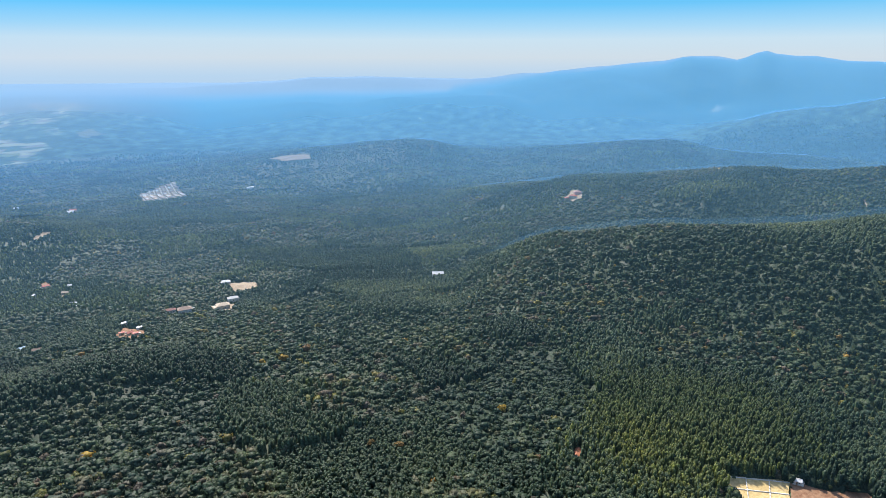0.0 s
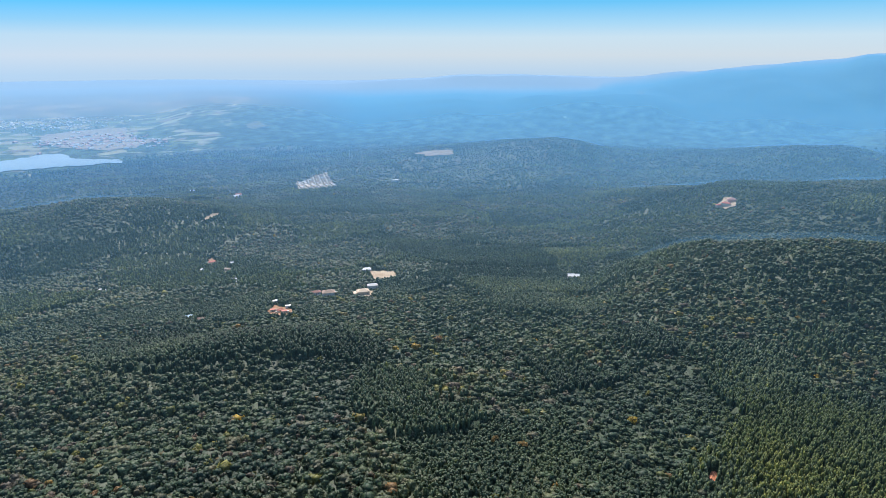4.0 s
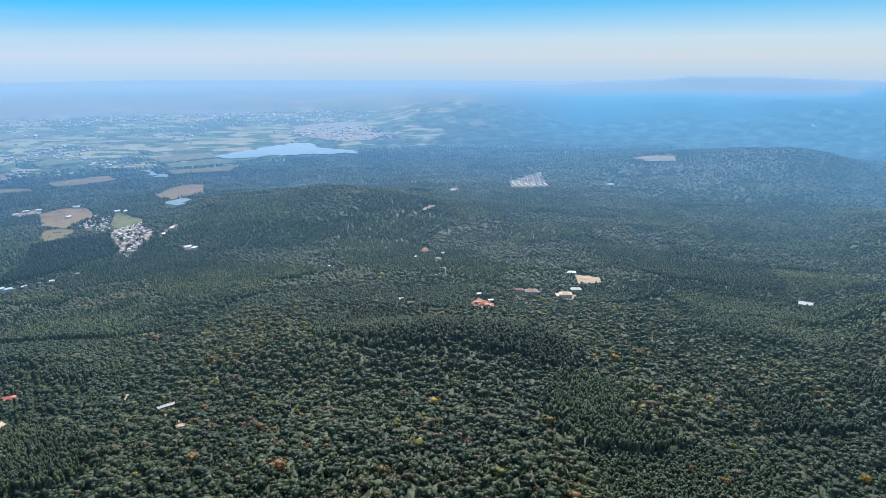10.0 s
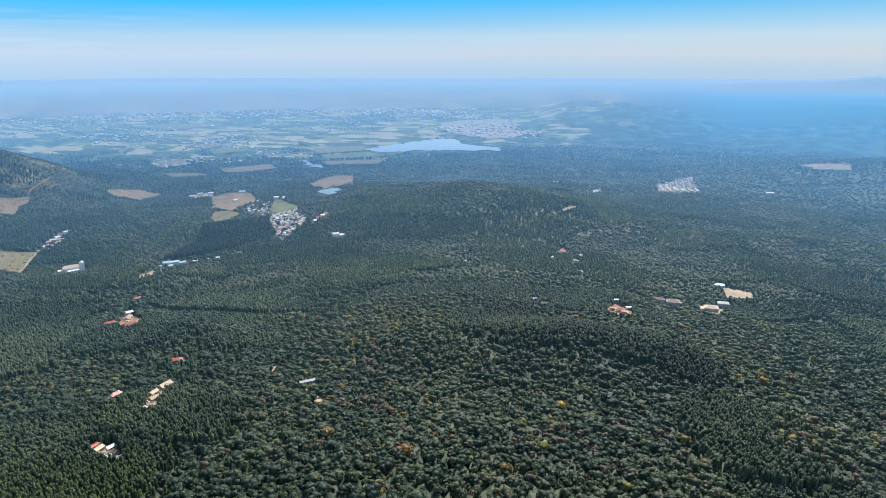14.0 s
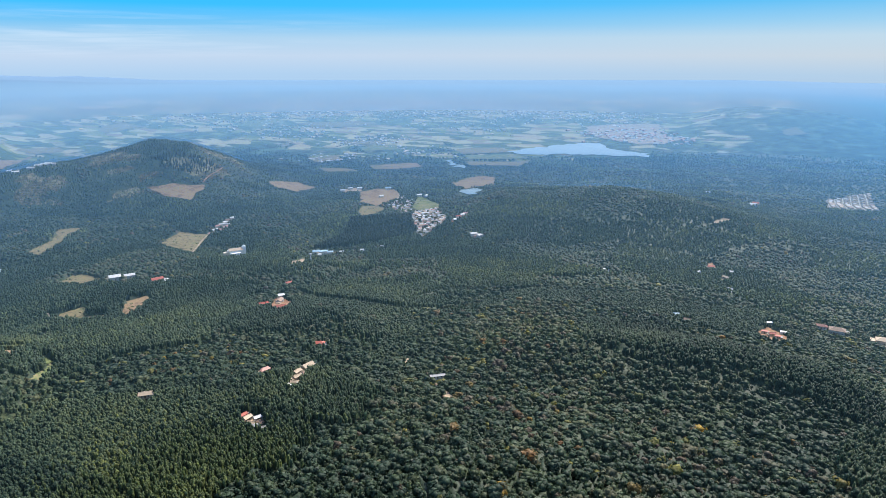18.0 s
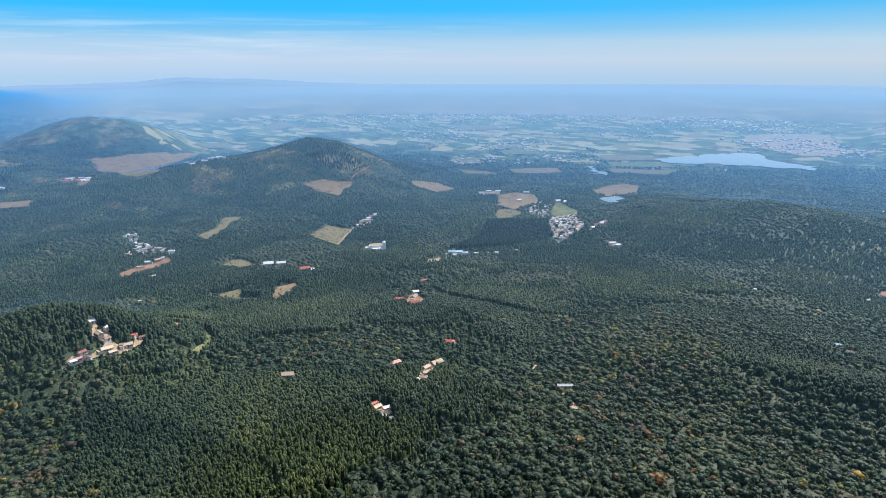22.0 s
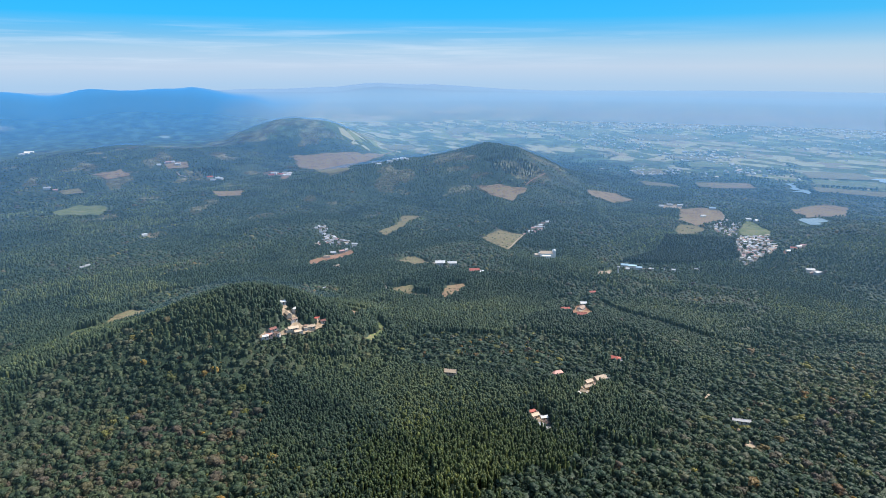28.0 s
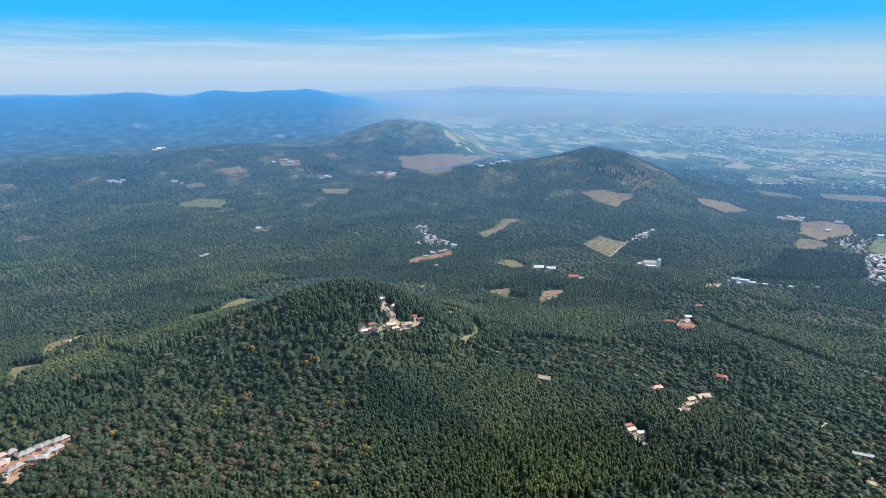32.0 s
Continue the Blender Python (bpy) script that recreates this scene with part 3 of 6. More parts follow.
clearing("clearing", SAND, "pale patch of earth in the woods", [(110.6, 953.9), (121.9, 972.2), (123.3, 955.5), (112.3, 938.7)])
clearing("estate_ground", LANES, "bare grey ground of a terraced housing estate", [(461.7, 1959.8), (613.0, 2121.5), (543.0, 1774.8), (415.4, 1727.3)])
clearing("clearing", SAND, "bare pinkish strip on the hilltop", [(980.4, 2218.0), (1035.4, 2223.4), (1101.1, 2132.9), (1063.8, 2049.7), (994.0, 2108.4)])
clearing("clearing", SAND, "pale roadside cutting in the forest", [(118.4, 1260.0), (146.5, 1305.0), (157.9, 1301.5), (124.2, 1250.6)])
clearing("field", STRAW, "far pale quarry ground", [(571.4, 3426.5), (657.7, 3478.2), (692.5, 3373.3), (598.5, 3322.6)])
clearing("drying_yard", GRAIN, "pale yellow drying yard divided into plots", [(345.5, 154.7), (354.3, 145.4), (371.0, 126.6), (351.9, 117.6), (332.8, 130.5), (338.2, 145.0)])
clearing("clearing", EARTH, "red earth beside the drying yard", [(371.1, 126.3), (374.6, 120.6), (381.6, 107.7), (397.9, 92.3), (386.8, 87.0), (352.0, 117.1)])
clearing("yard", SAND, "pink terrace of the hillside lodge", [(1018.0, 860.9), (1071.0, 883.7), (1068.4, 857.2), (1032.3, 821.3), (1008.6, 827.5)])
clearing("lake", WATER, "calm pale blue lake beyond the woods", [(-576.2, 2752.3), (-548.2, 2839.6), (-412.3, 3007.9), (-260.0, 3105.1), (-217.2, 3028.2), (-143.8, 2944.5), (-5.8, 2848.0), (-6.1, 2776.0), (-141.8, 2776.4), (-369.6, 2735.1), (-515.8, 2658.4)])
clearing("pond", WATER, "small dark pond in the woods", [(-480.5, 1612.4), (-479.2, 1675.8), (-457.6, 1731.2), (-426.5, 1693.6), (-422.4, 1592.4), (-449.2, 1578.0)])
clearing("river", WATER, "bend of a pale river between fields", [(-767.0, 2400.4), (-751.3, 2409.6), (-688.2, 2302.9), (-642.9, 2266.1), (-630.6, 2207.2), (-676.2, 2229.7)])
clearing("field", STRAW, "yellow stubble strip near the lake", [(-843.2, 2762.2), (-668.8, 2862.9), (-565.1, 2726.0), (-755.9, 2625.4)])
clearing("field", GRASS, "green crop strip near the lake", [(-746.2, 2590.7), (-526.7, 2652.2), (-474.2, 2556.4), (-687.1, 2457.8)])
clearing("field", STRAW, "pale stubble strip near the lake", [(-679.5, 2389.8), (-507.0, 2436.8), (-443.4, 2509.1), (-458.4, 2351.7), (-630.6, 2286.6)])
clearing("field", STRAW, "dry strip field in the plain", [(-988.8, 2182.4), (-914.6, 2247.0), (-852.9, 2245.5), (-845.1, 2144.0), (-935.8, 2104.3)])
clearing("field", GRASS, "green paddock in the plain", [(-1345.6, 2378.1), (-1327.7, 2469.8), (-1245.9, 2341.1), (-1284.3, 2285.0)])
clearing("field", STRAW, "tan field in the plain", [(-1147.1, 2066.3), (-1023.6, 2086.5), (-956.2, 2022.3), (-1037.7, 1963.1)])
clearing("field", BROWN, "fallow field by the pond", [(-568.5, 1836.4), (-502.6, 1938.8), (-447.4, 1784.4), (-517.0, 1717.2)])
clearing("field", STRAW, "pale field along the plain road", [(-1387.7, 2785.5), (-1255.9, 2860.4), (-1191.6, 2796.7), (-1318.6, 2716.9)])
clearing("field", GRASS, "flooded green field in the plain", [(-2086.0, 2983.0), (-2007.6, 3074.6), (-1900.6, 3033.8), (-1982.7, 2947.1)])
clearing("field", SAND, "bare ground of the lakeside town", [(-357.9, 3570.1), (-207.1, 3650.1), (30.0, 3687.9), (37.2, 3411.8), (142.2, 3303.7), (68.1, 3163.3), (-68.3, 3107.2), (-240.2, 3231.1)])
clearing("field", STRAW, "broad yellow fields in the far plain", [(-1861.5, 3151.3), (-1578.4, 3355.3), (-1424.1, 3319.4), (-1661.1, 3103.4)])
clearing("field", STRAW, "yellow strips on the far plain", [(-2700.2, 2639.5), (-2633.7, 2750.3), (-2505.6, 2733.3), (-2545.0, 2506.4)])
clearing("field", GRASS, "green fields on the far plain", [(-2197.7, 3050.9), (-2013.1, 3222.9), (-1916.2, 3123.0), (-2076.1, 2980.2)])
clearing("field", STRAW, "pale fields under the west hill", [(-2535.6, 2012.7), (-2479.3, 2165.7), (-2352.7, 2109.6), (-2413.1, 1990.8)])
clearing("field", STRAW, "strip fields in the plain", [(-1323.6, 2317.6), (-1245.4, 2418.1), (-1165.3, 2310.8), (-1228.7, 2193.6)])
clearing("field", GRASS, "green strip fields in the plain", [(-1260.5, 2673.8), (-1140.0, 2787.9), (-1074.4, 2680.7), (-1182.2, 2564.6)])
clearing("field", BROWN, "dark fallow in the plain", [(-956.5, 2198.5), (-849.3, 2304.5), (-783.3, 2184.8), (-895.6, 2108.7)])
clearing("field", BROWN, "bare brown pasture on the west slope", [(-2347.6, 1605.5), (-2328.4, 1721.8), (-2281.8, 1802.3), (-2193.3, 1636.7), (-2021.7, 1404.5), (-2004.8, 1355.4)])
track("road", SAND, "straight pale earth road", 3.0, [(-734.0, 874.8), (-773.3, 941.5), (-816.1, 1020.5), (-855.8, 1115.0), (-849.4, 1168.6)])
track("road", SAND, "earth road looping round the brown field", 4.0, [(-702.0, 1674.3), (-674.4, 1648.4), (-635.9, 1584.7), (-612.0, 1531.2), (-613.9, 1488.4), (-613.7, 1421.7)])
track("road", SAND, "main lane of the village", 4.5, [(-385.3, 1227.2), (-397.4, 1191.5), (-401.3, 1144.2), (-405.8, 1112.3)])
track("road", SAND, "lane of the hamlet", 3.5, [(-1190.5, 733.3), (-1167.9, 747.4), (-1129.0, 743.1), (-1071.5, 715.1), (-1025.3, 695.6), (-994.5, 711.3)])
track("road", SAND, "short white track into the field", 2.5, [(-695.4, 555.5), (-675.1, 540.1), (-651.9, 523.3)])
track("road", SAND, "earth track to the shed", 2.5, [(-147.7, 438.3), (-143.8, 430.1), (-137.9, 421.0)])
track("road", SAND, "forest track in glimpses", 2.5, [(-186.1, 462.5), (-185.9, 472.2), (-187.3, 486.2)])
track("road", SAND, "valley road beside the plantation", 3.0, [(-434.9, 1016.9), (-461.3, 990.3), (-492.1, 972.0), (-515.2, 948.1)])
track("road", EARTH, "ridge track on the hill", 3.0, [(-1084.2, 1360.4), (-1108.0, 1426.9), (-1141.7, 1522.9)])
track("road", SAND, "winding pale path on the slope", 3.0, [(1219.2, 411.5), (1214.6, 399.0), (1210.7, 383.7), (1199.5, 372.7), (1178.2, 359.4)])
track("road", SAND, "pale road through the far woods", 4.0, [(114.5, 1247.6), (131.7, 1264.7), (158.7, 1302.9)])
track("road", EARTH, "red farm track", 2.5, [(-389.4, 581.1), (-393.2, 607.3), (-391.0, 622.9)])
track("road", SAND, "curving track on the western slope", 4.0, [(-2323.1, 913.2), (-2266.3, 901.2), (-2219.5, 915.0)])
track("road", SAND, "loop of pale road across the plain", 5.0, [(-1644.0, 3121.5), (-1545.9, 3091.0), (-1480.9, 3131.5)])
track("road", EARTH, "lane between the rows", 4.0, [(-443.4, -26.7), (-451.3, -17.4), (-454.5, -4.9), (-464.5, 12.2)])
# ---- haze over the far country, painted on a see-through sheet ----


def painted_haze_material():
    # Haze is put into this sheet's colour and opacity by distance.
    m, add = material("haze")
    sep = add("ShaderNodeSeparateXYZ", {0: add("ShaderNodeNewGeometry").outputs["Position"]})
    flat = add("ShaderNodeCombineXYZ", {0: sep.outputs[0], 1: sep.outputs[1], 2: 0.0})
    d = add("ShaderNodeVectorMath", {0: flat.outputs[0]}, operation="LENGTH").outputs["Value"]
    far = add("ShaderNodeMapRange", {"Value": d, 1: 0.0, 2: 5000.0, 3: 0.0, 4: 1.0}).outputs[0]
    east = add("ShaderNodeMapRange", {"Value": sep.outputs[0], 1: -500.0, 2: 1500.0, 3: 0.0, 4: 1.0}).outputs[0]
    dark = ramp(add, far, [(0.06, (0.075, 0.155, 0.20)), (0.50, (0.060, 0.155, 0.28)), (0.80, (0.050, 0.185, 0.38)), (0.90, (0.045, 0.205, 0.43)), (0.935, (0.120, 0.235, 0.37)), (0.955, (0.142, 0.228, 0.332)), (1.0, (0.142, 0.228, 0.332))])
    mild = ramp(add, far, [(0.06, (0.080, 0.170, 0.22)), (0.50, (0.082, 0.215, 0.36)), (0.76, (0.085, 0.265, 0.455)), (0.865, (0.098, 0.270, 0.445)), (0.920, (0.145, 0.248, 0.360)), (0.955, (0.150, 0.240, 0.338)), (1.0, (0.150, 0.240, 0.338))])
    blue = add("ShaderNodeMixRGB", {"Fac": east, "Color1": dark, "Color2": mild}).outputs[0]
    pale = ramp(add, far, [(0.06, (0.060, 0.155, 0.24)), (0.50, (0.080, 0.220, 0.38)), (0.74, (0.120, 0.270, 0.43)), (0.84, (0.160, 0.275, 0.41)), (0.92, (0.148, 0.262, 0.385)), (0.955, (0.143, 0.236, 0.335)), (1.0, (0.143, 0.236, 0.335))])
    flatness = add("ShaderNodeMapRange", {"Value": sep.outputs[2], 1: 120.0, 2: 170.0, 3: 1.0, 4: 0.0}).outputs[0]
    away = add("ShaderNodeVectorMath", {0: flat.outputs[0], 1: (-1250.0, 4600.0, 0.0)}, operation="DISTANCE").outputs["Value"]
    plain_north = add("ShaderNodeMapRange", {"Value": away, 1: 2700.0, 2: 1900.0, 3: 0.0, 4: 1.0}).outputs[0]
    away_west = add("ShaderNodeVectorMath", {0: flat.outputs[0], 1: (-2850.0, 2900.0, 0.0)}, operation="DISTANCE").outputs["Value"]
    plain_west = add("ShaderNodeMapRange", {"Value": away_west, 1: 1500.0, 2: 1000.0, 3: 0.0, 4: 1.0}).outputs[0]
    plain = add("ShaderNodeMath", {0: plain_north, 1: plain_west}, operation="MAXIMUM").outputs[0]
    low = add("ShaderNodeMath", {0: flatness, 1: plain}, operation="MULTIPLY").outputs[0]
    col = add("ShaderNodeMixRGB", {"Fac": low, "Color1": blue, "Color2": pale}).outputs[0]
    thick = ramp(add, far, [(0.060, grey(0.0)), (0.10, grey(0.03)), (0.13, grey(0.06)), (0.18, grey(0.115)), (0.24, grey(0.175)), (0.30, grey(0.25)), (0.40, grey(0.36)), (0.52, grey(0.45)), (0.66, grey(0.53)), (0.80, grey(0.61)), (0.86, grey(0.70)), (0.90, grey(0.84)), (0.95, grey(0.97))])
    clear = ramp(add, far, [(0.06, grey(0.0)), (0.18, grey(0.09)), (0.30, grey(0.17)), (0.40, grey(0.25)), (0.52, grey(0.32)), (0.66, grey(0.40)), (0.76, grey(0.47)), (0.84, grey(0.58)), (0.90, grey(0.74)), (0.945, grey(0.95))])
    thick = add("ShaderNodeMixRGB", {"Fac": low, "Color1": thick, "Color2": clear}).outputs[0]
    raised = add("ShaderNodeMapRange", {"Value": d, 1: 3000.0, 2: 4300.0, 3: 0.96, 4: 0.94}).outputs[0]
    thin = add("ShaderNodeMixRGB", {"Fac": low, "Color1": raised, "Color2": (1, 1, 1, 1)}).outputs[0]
    # painted haze: thicker in valleys than on heights, closing towards the rim
    opacity_by_height = add("ShaderNodeMapRange", {"Value": sep.outputs[2], 1: -110.0, 2: 190.0, 3: 1.10, 4: 0.96}).outputs[0]
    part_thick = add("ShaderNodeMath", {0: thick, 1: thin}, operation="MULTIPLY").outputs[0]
    hollow = add("ShaderNodeMath", {0: part_thick, 1: opacity_by_height}, operation="MULTIPLY").outputs[0]
    # opacity cut towards the west
    west_opacity = add("ShaderNodeMapRange", {"Value": sep.outputs[0], 1: -700.0, 2: -2000.0, 3: 1.0, 4: 0.72}).outputs[0]
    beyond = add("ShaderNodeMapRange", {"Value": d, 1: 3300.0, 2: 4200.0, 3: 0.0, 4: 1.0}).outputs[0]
    clearer = add("ShaderNodeMixRGB", {"Fac": add("ShaderNodeMath", {0: beyond, 1: low}, operation="MAXIMUM").outputs[0], "Color1": west_opacity, "Color2": (1, 1, 1, 1)}).outputs[0]
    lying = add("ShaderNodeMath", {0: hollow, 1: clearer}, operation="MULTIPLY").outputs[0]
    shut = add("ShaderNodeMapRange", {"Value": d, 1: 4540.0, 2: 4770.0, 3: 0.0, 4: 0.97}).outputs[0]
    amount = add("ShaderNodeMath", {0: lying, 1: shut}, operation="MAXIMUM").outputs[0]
    see = add("ShaderNodeBsdfTransparent")
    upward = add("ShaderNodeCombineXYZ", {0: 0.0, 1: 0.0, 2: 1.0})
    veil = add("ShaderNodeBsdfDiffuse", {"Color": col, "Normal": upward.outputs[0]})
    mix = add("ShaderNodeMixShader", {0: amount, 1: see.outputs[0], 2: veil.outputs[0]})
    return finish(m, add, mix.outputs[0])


# the sheet that carries the painted haze, lifted above the trees
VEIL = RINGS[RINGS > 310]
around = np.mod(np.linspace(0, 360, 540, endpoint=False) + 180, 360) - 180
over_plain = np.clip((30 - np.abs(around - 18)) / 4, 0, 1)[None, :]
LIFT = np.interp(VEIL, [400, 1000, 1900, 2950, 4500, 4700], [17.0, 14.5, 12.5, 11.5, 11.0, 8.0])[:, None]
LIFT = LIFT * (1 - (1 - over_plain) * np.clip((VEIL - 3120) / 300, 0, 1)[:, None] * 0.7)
haze = tagged(polar_sheet("haze", VEIL, 540, LIFT, painted_haze_material()), "see-through tinted sheet standing in for haze over the distant country", "haze", kind="structure")


# ---- buildings ----


def part(name, bm, mat, parent, label=""):
    me = bpy.data.meshes.new(name)
    bm.to_mesh(me)
    bm.free()
    me.materials.append(mat)
    ob = new(name, me)
    ob.parent = parent
    if label:
        ob["label"] = label
    return ob


def block(bm, x0, x1, y0, y1, z0, z1):
    v = [bm.verts.new((x, y, z)) for z in (z0, z1) for x, y in ((x0, y0), (x1, y0), (x1, y1), (x0, y1))]
    for q in ((3, 2, 1, 0), (4, 5, 6, 7), (0, 1, 5, 4), (1, 2, 6, 5), (2, 3, 7, 6), (3, 0, 4, 7)):
        bm.faces.new([v[i] for i in q])
    return bm


def walls(l, w, h, gable=0.0):
    """Outer walls with thickness down into the ground, and gable ends."""
    bm = bmesh.new()
    block(bm, -l / 2, l / 2, -w / 2, w / 2, -1.5, h)
    if gable:
        for s in (-1, 1):
            a, b = s * l / 2, s * (l / 2 - 0.2)
            p = [bm.verts.new(c) for c in ((a, -w / 2, h), (a, w / 2, h), (a, 0, h + gable), (b, -w / 2, h), (b, w / 2, h), (b, 0, h + gable))]
            for q in ((0, 1, 2), (5, 4, 3), (0, 2, 5, 3), (2, 1, 4, 5)):
                bm.faces.new([p[i] for i in q])
    return bm


def roof_shape(style, l, w, h, rise, eave=0.45):
    bm = bmesh.new()
    if style == "flat":
        block(bm, -l / 2 - 0.2, l / 2 + 0.2, -w / 2 - 0.2, w / 2 + 0.2, h, h + 0.25)
        return bm
    a, b = l / 2 + eave, w / 2 + eave
    e = a if style == "gable" else max(0.3, a - b)
    low = h - rise * eave / (w / 2)
    for t, flip in ((0.22, False), (0.0, True)):
        v = [bm.verts.new(c) for c in ((-a, -b, low + t), (a, -b, low + t), (a, b, low + t), (-a, b, low + t), (-e, 0, h + rise + t), (e, 0, h + rise + t))]
        fs = [(0, 1, 5, 4), (2, 3, 4, 5)] + ([] if style == "gable" else [(1, 2, 5), (3, 0, 4)])
        for q in fs:
            bm.faces.new([v[i] for i in (reversed(q) if flip else q)])
    n = len(bm.verts) // 2
    vs = list(bm.verts)
    rim = [(0, 1), (1, 2), (2, 3), (3, 0)] if style == "hip" else [(0, 1), (1, 5), (5, 2), (2, 3), (3, 4), (4, 0)]
    for i, j in rim:
        bm.faces.new([vs[i], vs[i + n], vs[j + n], vs[j]])
    bmesh.ops.recalc_face_normals(bm, faces=bm.faces[:])
    return bm


HOMES = []


def house(name, label, x, y, turn, l, w, h, style, roof, wall, group=""):
    d = math.hypot(x, y)
    most = 15.0 if d < 1900 else 20.0
    l, w = min(max(l, 4.2) * 1.08, most), min(max(w, 3.2), 0.65 * most)
    HOMES.append((x, y))
    if d < 620:
        l, w, h = l * 0.9, w * 0.95, min(h, 2.4)
    if name == "row_house" and roof is ROOF_ZINC:
        roof = ROOF_SLATE
    root = tagged(new(name), label, name.replace("_", " "), group)
    root.matrix_world = pose(x, y, float(land(x, y)) + 0.9 + 0.0008 * d, 0, 0, turn)
    rise = 0.26 * w if style != "flat" else 0.0
    body = part("wall", walls(l, w, h, rise if style == "gable" else 0.0), wall, root)
    top = part("roof", roof_shape(style, l, w, h, rise), roof, root)
    if style == "gable" and d < 900:
        part("ridge_cap", block(bmesh.new(), -l / 2 - 0.45, l / 2 + 0.45, -0.14, 0.14, h + rise + 0.16, h + rise + 0.32), roof, top)
    if d < 1300 and name != "row_house":
        # a lower lean-to at one end, under a sheet roof of its own
        s0 = 1 if int(abs(x) * 10) % 2 else -1
        a, b, e = l * 0.5, l * (0.72 + 0.02 * (int(abs(y) * 10) % 8)), w * (0.25 + 0.03 * (int(abs(x + y) * 10) % 7))
        lean = part("lean_to", block(bmesh.new(), min(s0 * a, s0 * b), max(s0 * a, s0 * b), -w * 0.5, e - w * 0.1, -1.5, h * 0.72), wall, root)
        part("lean_to_roof", block(bmesh.new(), min(s0 * (a - 0.1), s0 * (b + 0.3)), max(s0 * (a - 0.1), s0 * (b + 0.3)), -w * 0.5 - 0.3, e - w * 0.1 + 0.3, h * 0.72, h * 0.72 + 0.2), ROOF_SLATE if s0 > 0 else ROOF_TAN, lean, "low sheet roof")
    if d < 1000:
        part("door", block(bmesh.new(), -0.5, 0.5, -w / 2 - 0.06, -w / 2 + 0.02, 0.0, min(2.05, h - 0.2)), WOOD, root)
        n = max(1, int(l / 4))
        for i in range(n):
            cx = -l / 2 + l * (i + 0.5) / n + (0.0 if n > 1 else l * 0.28)
            if abs(cx) < 1.2:
                cx += 1.8
            win = part("window", block(bmesh.new(), cx - 0.6, cx + 0.6, -w / 2 - 0.05, -w / 2 + 0.02, 0.9, min(2.1, h - 0.2)), WALL_WHITE, root)
            part("pane", block(bmesh.new(), cx - 0.48, cx + 0.48, -w / 2 - 0.07, -w / 2 - 0.03, 1.0, min(2.0, h - 0.3)), GLASS, win)
    c, s = math.cos(radians(turn)), math.sin(radians(turn))
    open_up([(x + a * c - b * s, y + a * s + b * c) for a, b in ((-l * 0.6, -w * 0.7), (l * 0.6, -w * 0.7), (l * 0.6, w * 0.7), (-l * 0.6, w * 0.7))], 0.6)
    return root


house("house", "white house, white sheet roof, in a hamlet on the ridge", -497.2, 278.3, 81, 4.1, 2.6, 2.6, "gable", ROOF_WHITE, WALL_WHITE)
house("house", "cream house, tan tiled roof, in a hamlet on the ridge", -482.4, 274.3, -10, 7.1, 4.4, 2.6, "gable", ROOF_TAN, WALL_CREAM)
house("house", "white house, white sheet roof, in a hamlet on the ridge", -486.9, 283.4, 120, 3.6, 2.2, 2.6, "gable", ROOF_WHITE, WALL_WHITE)
house("house", "white house, brown roof, in a hamlet on the ridge", -476.2, 276.5, 90, 5.1, 3.1, 2.6, "gable", ROOF_BROWN, WALL_WHITE)
house("house", "cream house, tan tiled roof, in a hamlet on the ridge", -468.0, 270.1, 75, 8.5, 5.2, 2.6, "gable", ROOF_TAN, WALL_CREAM)
house("house", "cream house, tan tiled roof, in a hamlet on the ridge", -463.9, 271.8, 80, 5.5, 3.4, 2.6, "gable", ROOF_TAN, WALL_CREAM)
house("house", "cream house, tan tiled roof, in a hamlet on the ridge", -467.0, 287.2, 68, 7.6, 4.7, 2.6, "gable", ROOF_TAN, WALL_CREAM)
house("house", "cream house, red tiled roof, in a hamlet on the ridge", -476.3, 299.9, 118, 5.8, 3.6, 2.6, "flat", ROOF_RED, WALL_CREAM)
house("house", "white house, dark red roof, in a hamlet on the ridge", -472.7, 304.1, 77, 4.7, 2.9, 2.6, "gable", ROOF_DARK, WALL_WHITE)
house("house", "white house, dark red roof, in a hamlet on the ridge", -472.9, 253.1, 92, 6.3, 3.9, 2.6, "gable", ROOF_DARK, WALL_WHITE)
house("house", "pink house, faded pink roof, in a hamlet on the ridge", -469.2, 247.0, 77, 6.3, 3.9, 2.6, "flat", ROOF_PINK, WALL_PINK)
house("house", "white house, white sheet roof, in a hamlet on the ridge", -469.0, 243.6, 78, 4.8, 3.0, 2.6, "gable", ROOF_WHITE, WALL_WHITE)
house("house", "white house, brown roof, in a hamlet on the ridge", -468.1, 254.6, 21, 4.4, 2.7, 2.6, "gable", ROOF_BROWN, WALL_WHITE)
house("house", "white house, brown roof, in a hamlet on the ridge", -467.8, 282.5, 139, 3.5, 2.2, 2.6, "flat", ROOF_BROWN, WALL_WHITE)
house("farmhouse", "cream farmhouse, red tiled roof, beside an earth yard", -417.3, 607.5, 44, 9.5, 5.9, 2.8, "gable", ROOF_RED, WALL_CREAM)
house("farmhouse", "white farmhouse, brown roof, beside an earth yard", -410.2, 630.3, 103, 10.3, 6.4, 3.1, "gable", ROOF_BROWN, WALL_WHITE)
house("farmhouse", "white farmhouse, white sheet roof, beside an earth yard", -424.9, 654.7, 43, 9.2, 5.7, 2.8, "gable", ROOF_WHITE, WALL_WHITE)
house("farmhouse", "cream farmhouse, red tiled roof, beside an earth yard", -388.5, 597.9, 43, 11.1, 6.9, 3.3, "gable", ROOF_RED, WALL_CREAM)
